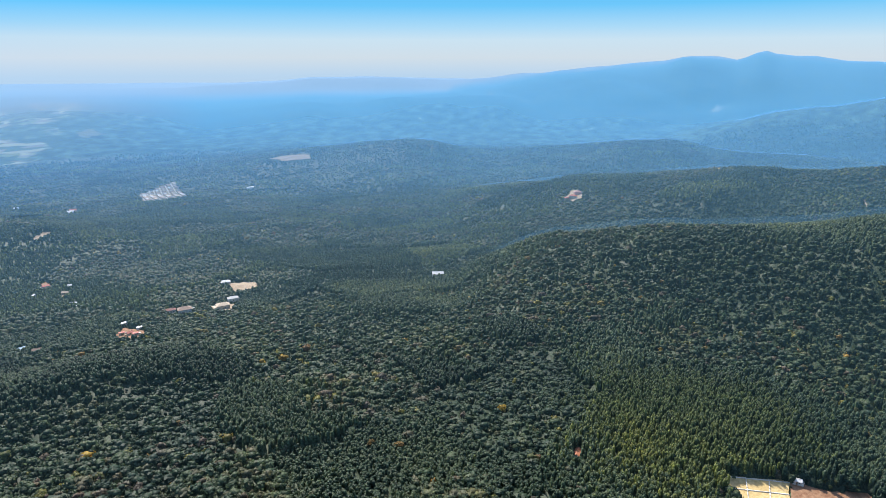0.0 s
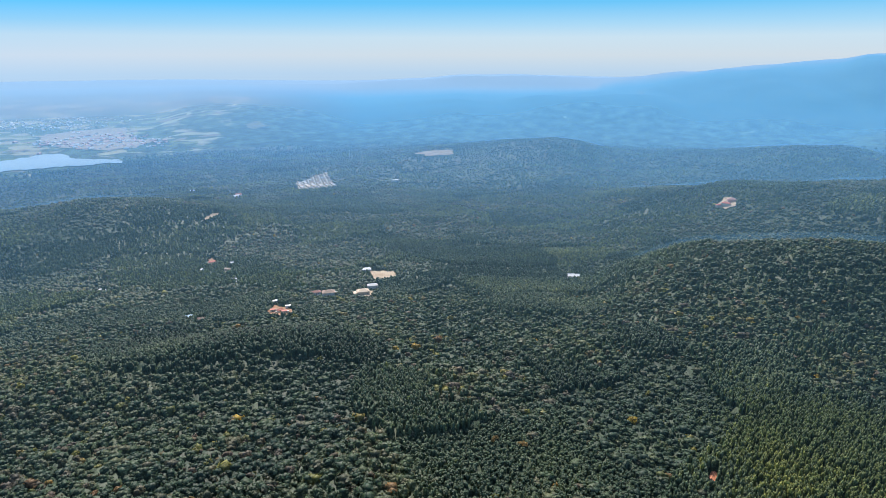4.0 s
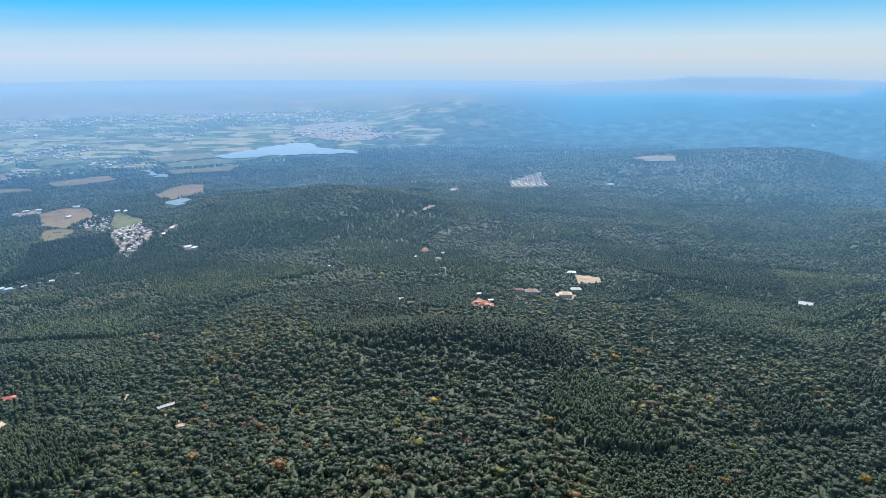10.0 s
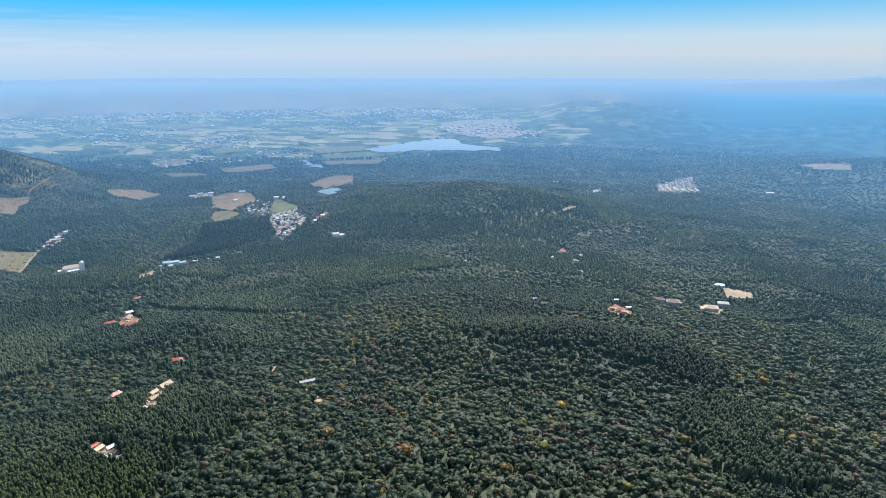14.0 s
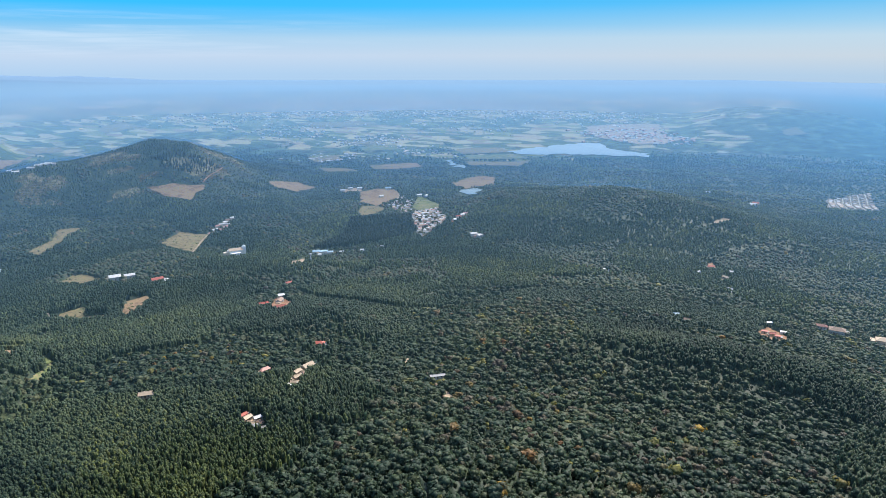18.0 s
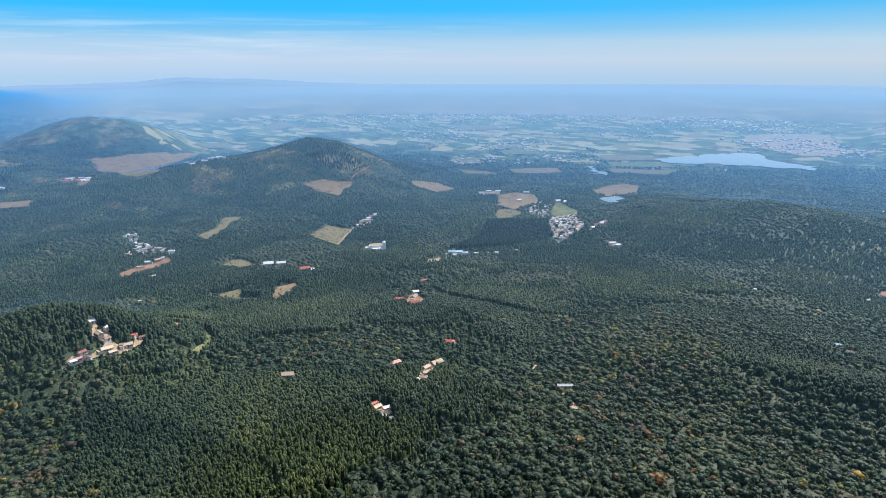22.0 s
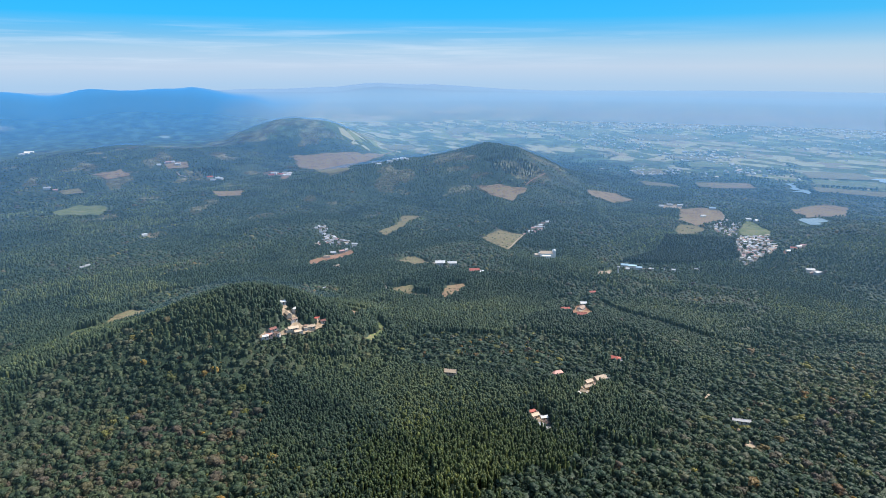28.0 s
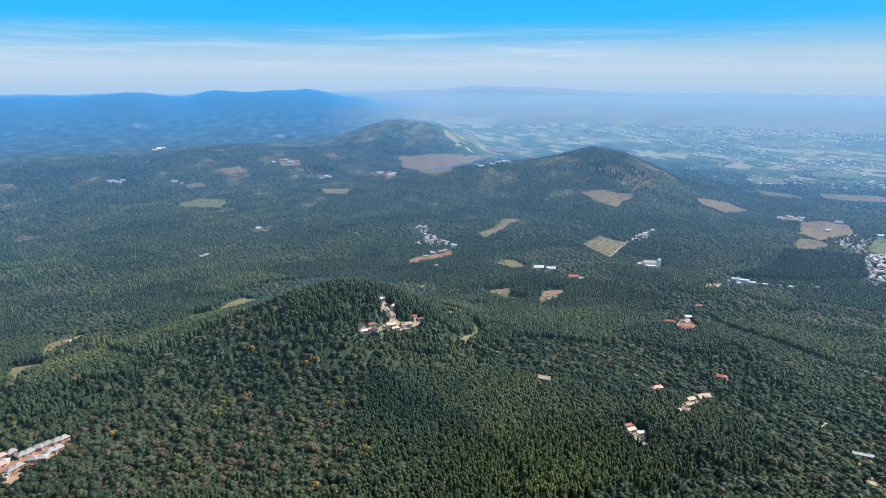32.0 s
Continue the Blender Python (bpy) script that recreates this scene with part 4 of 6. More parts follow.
house("farmhouse", "cream farmhouse, red tiled roof, beside an earth yard", -449.5, 715.5, 52, 7.6, 4.7, 2.6, "gable", ROOF_RED, WALL_CREAM)
house("villa", "cream villa, red tiled roof, alone among gum trees", -278.5, 487.6, 18, 10.3, 6.4, 3.1, "hip", ROOF_RED, WALL_CREAM)
house("villa", "pink villa, faded pink roof, alone among gum trees", -281.8, 403.9, 65, 8.4, 5.2, 2.6, "hip", ROOF_PINK, WALL_PINK)
house("farmhouse", "cream farmhouse, tan tiled roof, beside an earth yard", -254.7, 425.1, 71, 10.2, 6.3, 3.1, "gable", ROOF_TAN, WALL_CREAM)
house("farmhouse", "cream farmhouse, tan tiled roof, beside an earth yard", -255.8, 410.3, 77, 6.8, 4.2, 2.6, "gable", ROOF_TAN, WALL_CREAM)
house("farmhouse", "cream farmhouse, tan tiled roof, beside an earth yard", -250.4, 401.3, 62, 6.7, 4.1, 2.6, "gable", ROOF_TAN, WALL_CREAM)
house("farmhouse", "white farmhouse, brown roof, beside an earth yard", -249.3, 410.8, 61, 4.1, 2.5, 2.6, "gable", ROOF_BROWN, WALL_WHITE)
house("farmhouse", "white farmhouse, white sheet roof, beside an earth yard", -248.1, 383.2, 93, 4.3, 2.7, 2.6, "gable", ROOF_WHITE, WALL_WHITE)
house("farmhouse", "cream farmhouse, tan tiled roof, beside an earth yard", -247.5, 390.7, 22, 3.9, 2.4, 2.6, "gable", ROOF_TAN, WALL_CREAM)
house("farmhouse", "cream farmhouse, red tiled roof, beside an earth yard", -254.3, 334.9, 67, 5.3, 3.3, 2.6, "gable", ROOF_RED, WALL_CREAM)
house("farmhouse", "cream farmhouse, tan tiled roof, beside an earth yard", -249.6, 332.8, 77, 6.1, 3.8, 2.6, "gable", ROOF_TAN, WALL_CREAM)
house("farmhouse", "cream farmhouse, tan tiled roof, beside an earth yard", -243.4, 328.1, 7, 5.2, 3.2, 2.6, "gable", ROOF_TAN, WALL_CREAM)
house("farmhouse", "white farmhouse, white sheet roof, beside an earth yard", -243.5, 335.4, 61, 4.8, 3.0, 2.6, "gable", ROOF_WHITE, WALL_WHITE)
house("farmhouse", "white farmhouse, white sheet roof, beside an earth yard", -239.0, 325.7, 26, 4.3, 2.7, 2.6, "gable", ROOF_WHITE, WALL_WHITE)
house("farmhouse", "white farmhouse, brown roof, beside an earth yard", -237.4, 330.6, -24, 3.6, 2.2, 2.6, "gable", ROOF_BROWN, WALL_WHITE)
house("farmhouse", "white farmhouse, white sheet roof, beside an earth yard", -231.6, 325.5, 35, 2.3, 1.4, 2.6, "gable", ROOF_WHITE, WALL_WHITE)
house("cottage", "cream cottage, tan tiled roof, in a gap in the woods", -341.1, 338.5, 35, 9.3, 5.7, 2.8, "gable", ROOF_TAN, WALL_CREAM)
house("shed", "white shed, grey sheet roof, by a field", -148.1, 444.5, 30, 12.3, 3.1, 3.7, "gable", ROOF_ZINC, WALL_WHITE)
house("workshop", "white workshop, blue sheet roof, beside the valley road", -531.3, 939.1, 34, 11.4, 7.1, 3.4, "gable", ROOF_BLUE, WALL_WHITE)
house("workshop", "white workshop, blue sheet roof, beside the valley road", -520.8, 945.0, 39, 13.3, 8.2, 4.0, "flat", ROOF_BLUE, WALL_WHITE)
house("workshop", "white workshop, blue sheet roof, beside the valley road", -510.4, 948.9, 38, 9.4, 5.9, 2.8, "gable", ROOF_BLUE, WALL_WHITE)
house("workshop", "white workshop, white sheet roof, beside the valley road", -516.6, 926.8, 29, 7.5, 4.6, 2.6, "gable", ROOF_WHITE, WALL_WHITE)
house("cottage", "white cottage, white sheet roof, in a gap in the woods", -303.7, 1129.1, 35, 12.0, 7.5, 3.6, "gable", ROOF_WHITE, WALL_WHITE)
house("cottage", "white cottage, white sheet roof, in a gap in the woods", -290.1, 1122.6, 74, 11.9, 7.4, 3.6, "flat", ROOF_WHITE, WALL_WHITE)
house("cottage", "pink cottage, faded pink roof, in a gap in the woods", -295.6, 1121.8, 35, 7.3, 4.5, 2.6, "flat", ROOF_PINK, WALL_PINK)
house("house", "white house, white sheet roof, along the valley road", -494.2, 960.8, 27, 6.6, 4.1, 2.6, "flat", ROOF_WHITE, WALL_WHITE)
house("house", "white house, white sheet roof, along the valley road", -479.6, 971.6, 26, 5.6, 3.5, 2.6, "flat", ROOF_WHITE, WALL_WHITE)
house("house", "white house, white sheet roof, along the valley road", -465.0, 982.0, 25, 6.6, 4.1, 2.6, "gable", ROOF_WHITE, WALL_WHITE)
house("house", "white house, white sheet roof, along the valley road", -449.5, 1002.3, 24, 6.6, 4.1, 2.6, "flat", ROOF_WHITE, WALL_WHITE)
house("house", "white house, grey sheet roof, along the valley road", -441.3, 1014.1, 24, 5.6, 3.5, 2.6, "gable", ROOF_ZINC, WALL_WHITE)
house("barn", "white barn, white sheet roof, among the trees", -708.4, 679.3, 51, 18.0, 11.2, 4.5, "gable", ROOF_WHITE, WALL_WHITE)
house("barn", "white barn, white sheet roof, among the trees", -693.0, 690.8, 50, 12.6, 7.8, 3.8, "gable", ROOF_WHITE, WALL_WHITE)
house("farmhouse", "cream farmhouse, red tiled roof, beside an earth yard", -629.9, 674.7, 53, 13.6, 8.4, 4.1, "gable", ROOF_RED, WALL_CREAM)
house("farmhouse", "white farmhouse, white sheet roof, beside an earth yard", -616.3, 674.9, 82, 7.6, 4.7, 2.6, "gable", ROOF_WHITE, WALL_WHITE)
house("farmhouse", "cream farmhouse, tan tiled roof, beside an earth yard", -617.7, 653.2, 43, 6.6, 4.1, 2.6, "gable", ROOF_TAN, WALL_CREAM)
house("shed", "white shed, white sheet roof, by the brown field", -817.8, 1614.2, 32, 12.3, 7.6, 3.7, "gable", ROOF_WHITE, WALL_WHITE)
house("shed", "white shed, white sheet roof, by the brown field", -807.9, 1642.6, 31, 17.0, 10.5, 4.5, "flat", ROOF_WHITE, WALL_WHITE)
house("shed", "white shed, white sheet roof, by the brown field", -772.8, 1629.5, 20, 13.6, 8.4, 4.1, "flat", ROOF_WHITE, WALL_WHITE)
house("shed", "white shed, blue sheet roof, by the brown field", -690.8, 1641.6, 28, 25.0, 15.5, 4.5, "gable", ROOF_BLUE, WALL_WHITE)
house("shed", "white shed, white sheet roof, by the brown field", -663.0, 1527.8, 53, 11.1, 6.9, 3.3, "gable", ROOF_WHITE, WALL_WHITE)
house("shed", "white shed, white sheet roof, by the brown field", -566.6, 1553.4, 40, 12.1, 7.5, 3.6, "gable", ROOF_WHITE, WALL_WHITE)
house("shed", "white shed, white sheet roof, by the brown field", -548.5, 1553.5, 79, 10.6, 6.6, 3.2, "gable", ROOF_WHITE, WALL_WHITE)
house("house", "cream house, red tiled roof, along the valley road", -369.3, 1248.0, 26, 9.3, 5.8, 2.8, "gable", ROOF_RED, WALL_CREAM)
house("house", "white house, white sheet roof, along the valley road", -365.3, 1264.9, 46, 8.3, 5.2, 2.6, "gable", ROOF_WHITE, WALL_WHITE)
house("house", "pink house, faded pink roof, along the valley road", -361.6, 1276.9, 26, 8.4, 5.2, 2.6, "gable", ROOF_PINK, WALL_PINK)
house("house", "white house, white sheet roof, along the valley road", -369.5, 1222.7, 57, 7.1, 4.4, 2.6, "gable", ROOF_WHITE, WALL_WHITE)
house("house", "white house, white sheet roof, in a hamlet on the ridge", -950.3, 641.2, 46, 8.3, 5.1, 2.6, "gable", ROOF_WHITE, WALL_WHITE)
house("house", "pink house, faded pink roof, in a hamlet on the ridge", -950.2, 659.9, 75, 8.3, 5.2, 2.6, "gable", ROOF_PINK, WALL_PINK)
house("house", "cream house, tan tiled roof, in a hamlet on the ridge", -934.1, 614.3, 67, 8.0, 5.0, 2.6, "flat", ROOF_TAN, WALL_CREAM)
house("house", "white house, white sheet roof, in a hamlet on the ridge", -953.4, 671.0, 75, 7.4, 4.6, 2.6, "gable", ROOF_WHITE, WALL_WHITE)
house("house", "white house, white sheet roof, in a hamlet on the ridge", -978.6, 710.4, 34, 9.8, 6.1, 2.9, "gable", ROOF_WHITE, WALL_WHITE)
house("house", "white house, grey sheet roof, in a hamlet on the ridge", -966.7, 696.3, 64, 7.5, 4.7, 2.6, "gable", ROOF_ZINC, WALL_WHITE)
house("house", "cream house, tan tiled roof, in a hamlet on the ridge", -843.5, 574.4, 76, 8.3, 5.2, 2.6, "gable", ROOF_TAN, WALL_CREAM)
house("farmhouse", "pink farmhouse, faded pink roof, beside an earth yard", -2424.7, 927.3, 79, 37.8, 23.4, 4.5, "gable", ROOF_PINK, WALL_PINK)
house("farmhouse", "white farmhouse, white sheet roof, beside an earth yard", -2390.5, 948.5, 58, 18.8, 11.7, 4.5, "gable", ROOF_WHITE, WALL_WHITE)
house("farmhouse", "cream farmhouse, red tiled roof, beside an earth yard", -2173.0, 969.2, 76, 21.8, 13.5, 4.5, "gable", ROOF_RED, WALL_CREAM)
house("farmhouse", "white farmhouse, white sheet roof, beside an earth yard", -2150.0, 985.1, 75, 13.8, 8.6, 4.2, "gable", ROOF_WHITE, WALL_WHITE)
house("farmhouse", "white farmhouse, white sheet roof, beside an earth yard", -3303.0, 658.3, 59, 37.2, 23.0, 4.5, "gable", ROOF_WHITE, WALL_WHITE)
house("farmhouse", "white farmhouse, white sheet roof, beside an earth yard", -2321.6, 500.8, 68, 25.1, 15.6, 4.5, "gable", ROOF_WHITE, WALL_WHITE)
house("farmhouse", "pink farmhouse, faded pink roof, beside an earth yard", -2286.4, 514.1, 87, 12.5, 7.7, 3.7, "gable", ROOF_PINK, WALL_PINK)
house("farmhouse", "white farmhouse, white sheet roof, beside an earth yard", -2094.9, 1174.3, 41, 23.0, 14.2, 4.5, "gable", ROOF_WHITE, WALL_WHITE)
house("farmhouse", "cream farmhouse, red tiled roof, beside an earth yard", -2021.8, 1159.5, 50, 18.7, 11.6, 4.5, "gable", ROOF_RED, WALL_CREAM)
house("farmhouse", "white farmhouse, white sheet roof, beside an earth yard", -1965.9, 1144.7, 90, 16.5, 10.3, 4.5, "gable", ROOF_WHITE, WALL_WHITE)
house("farmhouse", "white farmhouse, white sheet roof, beside an earth yard", -2018.9, 1191.9, 99, 16.8, 10.4, 4.5, "gable", ROOF_WHITE, WALL_WHITE)
house("farmhouse", "cream farmhouse, red tiled roof, beside an earth yard", -2054.9, 1140.2, 71, 18.5, 11.5, 4.5, "gable", ROOF_RED, WALL_CREAM)
house("farmhouse", "white farmhouse, grey sheet roof, beside an earth yard", -2069.7, 1201.2, 60, 14.8, 9.2, 4.4, "gable", ROOF_ZINC, WALL_WHITE)
house("cottage", "white cottage, white sheet roof, in a gap in the woods", -1179.3, 294.6, 96, 7.7, 4.8, 2.6, "gable", ROOF_WHITE, WALL_WHITE)
house("cottage", "white cottage, white sheet roof, in a gap in the woods", -1431.7, 478.4, 92, 9.9, 6.1, 3.0, "gable", ROOF_WHITE, WALL_WHITE)
house("cottage", "white cottage, grey sheet roof, in a gap in the woods", -1174.1, 284.3, 96, 5.7, 3.6, 2.6, "gable", ROOF_ZINC, WALL_WHITE)
house("cottage", "white cottage, grey sheet roof, in a gap in the woods", -717.2, 466.3, 67, 4.7, 2.9, 2.6, "flat", ROOF_ZINC, WALL_WHITE)
house("house", "white house, white sheet roof, on the hill shoulder", -2151.9, 1677.7, 62, 16.7, 10.3, 4.5, "gable", ROOF_WHITE, WALL_WHITE)
house("house", "white house, white sheet roof, on the hill shoulder", -2152.7, 1774.2, 61, 17.1, 10.6, 4.5, "gable", ROOF_WHITE, WALL_WHITE)
house("house", "pink house, faded pink roof, on the hill shoulder", -2160.0, 1818.5, 60, 17.3, 10.7, 4.5, "gable", ROOF_PINK, WALL_PINK)
house("house", "white house, white sheet roof, on the hill shoulder", -2159.8, 1847.7, 59, 19.9, 12.4, 4.5, "flat", ROOF_WHITE, WALL_WHITE)
house("house", "white house, grey sheet roof, on the hill shoulder", -2148.7, 1717.8, 61, 14.4, 8.9, 4.3, "gable", ROOF_ZINC, WALL_WHITE)
house("row_house", "pink row house, grey sheet roof, in a row by a lane", -468.9, -19.8, 117, 6.0, 5.4, 2.2, "hip", ROOF_ZINC, WALL_PINK)
house("row_house", "pink row house, grey sheet roof, in a row by a lane", -461.7, -14.5, 117, 5.9, 5.3, 2.2, "hip", ROOF_ZINC, WALL_PINK)
house("row_house", "pink row house, grey sheet roof, in a row by a lane", -463.3, -10.3, 116, 6.0, 5.4, 2.2, "hip", ROOF_ZINC, WALL_PINK)
house("row_house", "pink row house, faded pink roof, in a row by a lane", -467.2, -25.1, 118, 5.5, 5.0, 2.2, "hip", ROOF_PINK, WALL_PINK)
house("row_house", "pink row house, grey sheet roof, in a row by a lane", -466.3, -4.1, 66, 6.1, 5.5, 2.2, "hip", ROOF_ZINC, WALL_PINK)
house("row_house", "pink row house, grey sheet roof, in a row by a lane", -467.7, 0.2, 115, 6.1, 5.5, 2.2, "hip", ROOF_ZINC, WALL_PINK)
house("row_house", "pink row house, grey sheet roof, in a row by a lane", -469.1, 6.1, 114, 6.2, 5.6, 2.2, "hip", ROOF_ZINC, WALL_PINK)
house("row_house", "pink row house, grey sheet roof, in a row by a lane", -470.5, 10.6, 114, 6.2, 5.6, 2.2, "hip", ROOF_ZINC, WALL_PINK)
house("row_house", "pink row house, grey sheet roof, in a row by a lane", -452.9, -8.2, 66, 5.9, 5.3, 2.2, "hip", ROOF_ZINC, WALL_PINK)
house("row_house", "pink row house, grey sheet roof, in a row by a lane", -451.6, -2.9, 65, 5.9, 5.3, 2.2, "hip", ROOF_ZINC, WALL_PINK)
house("row_house", "pink row house, grey sheet roof, in a row by a lane", -457.4, 1.6, 115, 6.0, 5.4, 2.2, "hip", ROOF_ZINC, WALL_PINK)
house("row_house", "pink row house, grey sheet roof, in a row by a lane", -458.9, 6.0, 114, 6.1, 5.5, 2.2, "hip", ROOF_ZINC, WALL_PINK)
house("row_house", "pink row house, grey sheet roof, in a row by a lane", -458.4, -23.9, 68, 5.8, 5.2, 2.2, "hip", ROOF_ZINC, WALL_PINK)
house("row_house", "pink row house, grey sheet roof, in a row by a lane", -448.4, -16.8, 117, 5.8, 5.2, 2.2, "hip", ROOF_ZINC, WALL_PINK)
house("row_house", "pink row house, grey sheet roof, in a row by a lane", -445.2, -20.8, 118, 5.7, 5.1, 2.2, "hip", ROOF_ZINC, WALL_PINK)
house("row_house", "pink row house, faded pink roof, in a row by a lane", -455.4, -25.8, 118, 5.4, 4.9, 2.2, "hip", ROOF_PINK, WALL_PINK)
house("row_house", "pink row house, grey sheet roof, in a row by a lane", -439.1, -24.8, 68, 5.6, 5.0, 2.2, "hip", ROOF_ZINC, WALL_PINK)
house("shed", "cream shed, red tiled roof, by a field", -740.6, 33.3, 67, 4.8, 3.0, 2.6, "gable", ROOF_RED, WALL_CREAM)
house("shed", "white shed, white sheet roof, by a field", -743.6, 36.6, 107, 4.2, 2.6, 2.6, "gable", ROOF_WHITE, WALL_WHITE)
house("shed", "white shed, white sheet roof, by a field", -739.9, 85.3, 103, 5.6, 3.5, 2.6, "gable", ROOF_WHITE, WALL_WHITE)
house("shed", "white shed, white sheet roof, by a field", -734.6, 90.2, 103, 6.2, 3.8, 2.6, "gable", ROOF_WHITE, WALL_WHITE)
house("shed", "cream shed, tan tiled roof, by a field", -640.6, 19.9, 108, 4.9, 3.0, 2.6, "gable", ROOF_TAN, WALL_CREAM)
house("shed", "cream shed, tan tiled roof, by a field", -740.2, 82.0, 74, 4.3, 2.7, 2.6, "gable", ROOF_TAN, WALL_CREAM)
house("lodge", "white lodge, white sheet roof, in a forest clearing", 294.8, 841.4, -14, 11.4, 7.1, 3.4, "hip", ROOF_WHITE, WALL_WHITE)
house("lodge", "cream lodge, tan tiled roof, in a forest clearing", 247.2, 722.9, -9, 18.4, 11.4, 4.5, "hip", ROOF_TAN, WALL_CREAM)
house("lodge", "white lodge, grey sheet roof, in a forest clearing", 270.9, 752.7, -10, 11.8, 7.3, 3.5, "hip", ROOF_ZINC, WALL_WHITE)
house("lodge", "white lodge, brown roof, in a forest clearing", 203.1, 722.5, -11, 18.9, 11.7, 4.5, "hip", ROOF_BROWN, WALL_WHITE)
house("lodge", "white lodge, dark red roof, in a forest clearing", 190.0, 730.7, -10, 9.8, 6.1, 3.0, "hip", ROOF_DARK, WALL_WHITE)
house("lodge", "white lodge, white sheet roof, in a forest clearing", 198.2, 762.7, 35, 7.3, 4.5, 2.6, "hip", ROOF_WHITE, WALL_WHITE)
house("hut", "white hut, white sheet roof, on red earth", 145.1, 684.3, -2, 5.3, 3.3, 2.6, "flat", ROOF_WHITE, WALL_WHITE)
house("hut", "white hut, white sheet roof, on red earth", 136.3, 712.1, 9, 6.1, 3.8, 2.6, "flat", ROOF_WHITE, WALL_WHITE)
house("hut", "cream hut, red tiled roof, on red earth", 132.8, 673.0, 19, 5.8, 3.6, 2.6, "gable", ROOF_RED, WALL_CREAM)
house("hut", "cream hut, red tiled roof, on red earth", 126.7, 678.8, -11, 5.2, 3.2, 2.6, "flat", ROOF_RED, WALL_CREAM)
house("hut", "cream hut, red tiled roof, on red earth", 136.7, 666.1, -2, 5.1, 3.2, 2.6, "flat", ROOF_RED, WALL_CREAM)
house("cottage", "white cottage, blue sheet roof, in a gap in the woods", 41.7, 702.8, 7, 6.6, 4.1, 2.6, "gable", ROOF_BLUE, WALL_WHITE)
house("cottage", "white cottage, brown roof, in a gap in the woods", 52.7, 685.5, -14, 7.1, 4.4, 2.6, "gable", ROOF_BROWN, WALL_WHITE)
house("cottage", "white cottage, white sheet roof, in a gap in the woods", 127.9, 997.0, -7, 7.4, 4.6, 2.6, "gable", ROOF_WHITE, WALL_WHITE)
house("cottage", "white cottage, white sheet roof, in a gap in the woods", 116.1, 888.4, -27, 7.5, 4.6, 2.6, "gable", ROOF_WHITE, WALL_WHITE)
house("cottage", "white cottage, white sheet roof, in a gap in the woods", 82.9, 979.1, 65, 6.3, 3.9, 2.6, "gable", ROOF_WHITE, WALL_WHITE)
house("cottage", "white cottage, white sheet roof, in a gap in the woods", 96.9, 819.8, 23, 5.4, 3.3, 2.6, "gable", ROOF_WHITE, WALL_WHITE)
house("cottage", "cream cottage, red tiled roof, in a gap in the woods", 102.6, 1020.6, 14, 8.4, 5.2, 2.6, "gable", ROOF_RED, WALL_CREAM)
house("cottage", "cream cottage, tan tiled roof, in a gap in the woods", 118.2, 957.6, -37, 8.0, 5.0, 2.6, "gable", ROOF_TAN, WALL_CREAM)
house("cottage", "white cottage, white sheet roof, in a gap in the woods", 116.9, 864.1, 32, 5.6, 3.5, 2.6, "gable", ROOF_WHITE, WALL_WHITE)
house("cottage", "cream cottage, red tiled roof, in a gap in the woods", 259.4, 1731.7, -19, 21.9, 13.6, 4.5, "gable", ROOF_RED, WALL_CREAM)
house("cottage", "white cottage, white sheet roof, in a gap in the woods", 244.7, 1705.9, 2, 10.8, 6.7, 3.2, "gable", ROOF_WHITE, WALL_WHITE)
house("cottage", "white cottage, white sheet roof, in a gap in the woods", 735.0, 1808.4, -12, 18.9, 11.7, 4.5, "flat", ROOF_WHITE, WALL_WHITE)
house("cottage", "white cottage, white sheet roof, in a gap in the woods", -40.3, 918.8, 3, 6.6, 4.1, 2.6, "flat", ROOF_WHITE, WALL_WHITE)
house("cottage", "white cottage, white sheet roof, in a gap in the woods", -48.6, 922.9, 3, 5.8, 3.6, 2.6, "flat", ROOF_WHITE, WALL_WHITE)
house("cottage", "white cottage, white sheet roof, in a gap in the woods", -33.1, 922.1, 2, 5.0, 3.1, 2.6, "gable", ROOF_WHITE, WALL_WHITE)
house("lodge", "cream lodge, red tiled roof, in a forest clearing", 1026.1, 842.5, -61, 23.0, 14.3, 4.5, "hip", ROOF_RED, WALL_CREAM)
house("lodge", "pink lodge, faded pink roof, in a forest clearing", 1046.9, 848.2, -31, 16.3, 10.1, 4.5, "hip", ROOF_PINK, WALL_PINK)
house("lodge", "cream lodge, red tiled roof, in a forest clearing", 1017.1, 849.5, -20, 11.5, 7.1, 3.5, "hip", ROOF_RED, WALL_CREAM)
house("barn", "white barn, orange tiled roof, among the trees", 291.9, 224.1, 28, 8.0, 3.3, 2.6, "gable", ROOF_ORANGE, WALL_WHITE)
house("cottage", "white cottage, white sheet roof, in a gap in the woods", 372.1, 123.4, -62, 5.1, 3.2, 2.6, "gable", ROOF_WHITE, WALL_WHITE)
house("cottage", "white cottage, white sheet roof, in a gap in the woods", 528.9, 664.7, -34, 14.2, 8.8, 4.3, "gable", ROOF_WHITE, WALL_WHITE)
house("cottage", "white cottage, white sheet roof, in a gap in the woods", 251.3, 1715.2, 2, 13.4, 8.3, 4.0, "gable", ROOF_WHITE, WALL_WHITE)
house("cottage", "white cottage, white sheet roof, in a gap in the woods", 156.0, 1838.7, -15, 11.1, 6.9, 3.3, "gable", ROOF_WHITE, WALL_WHITE)
house("house", "cream house, faded pink roof, beside the straight earth road", -815.0, 1029.7, 57, 10.2, 5.9, 2.8, "gable", ROOF_PINK, WALL_CREAM)
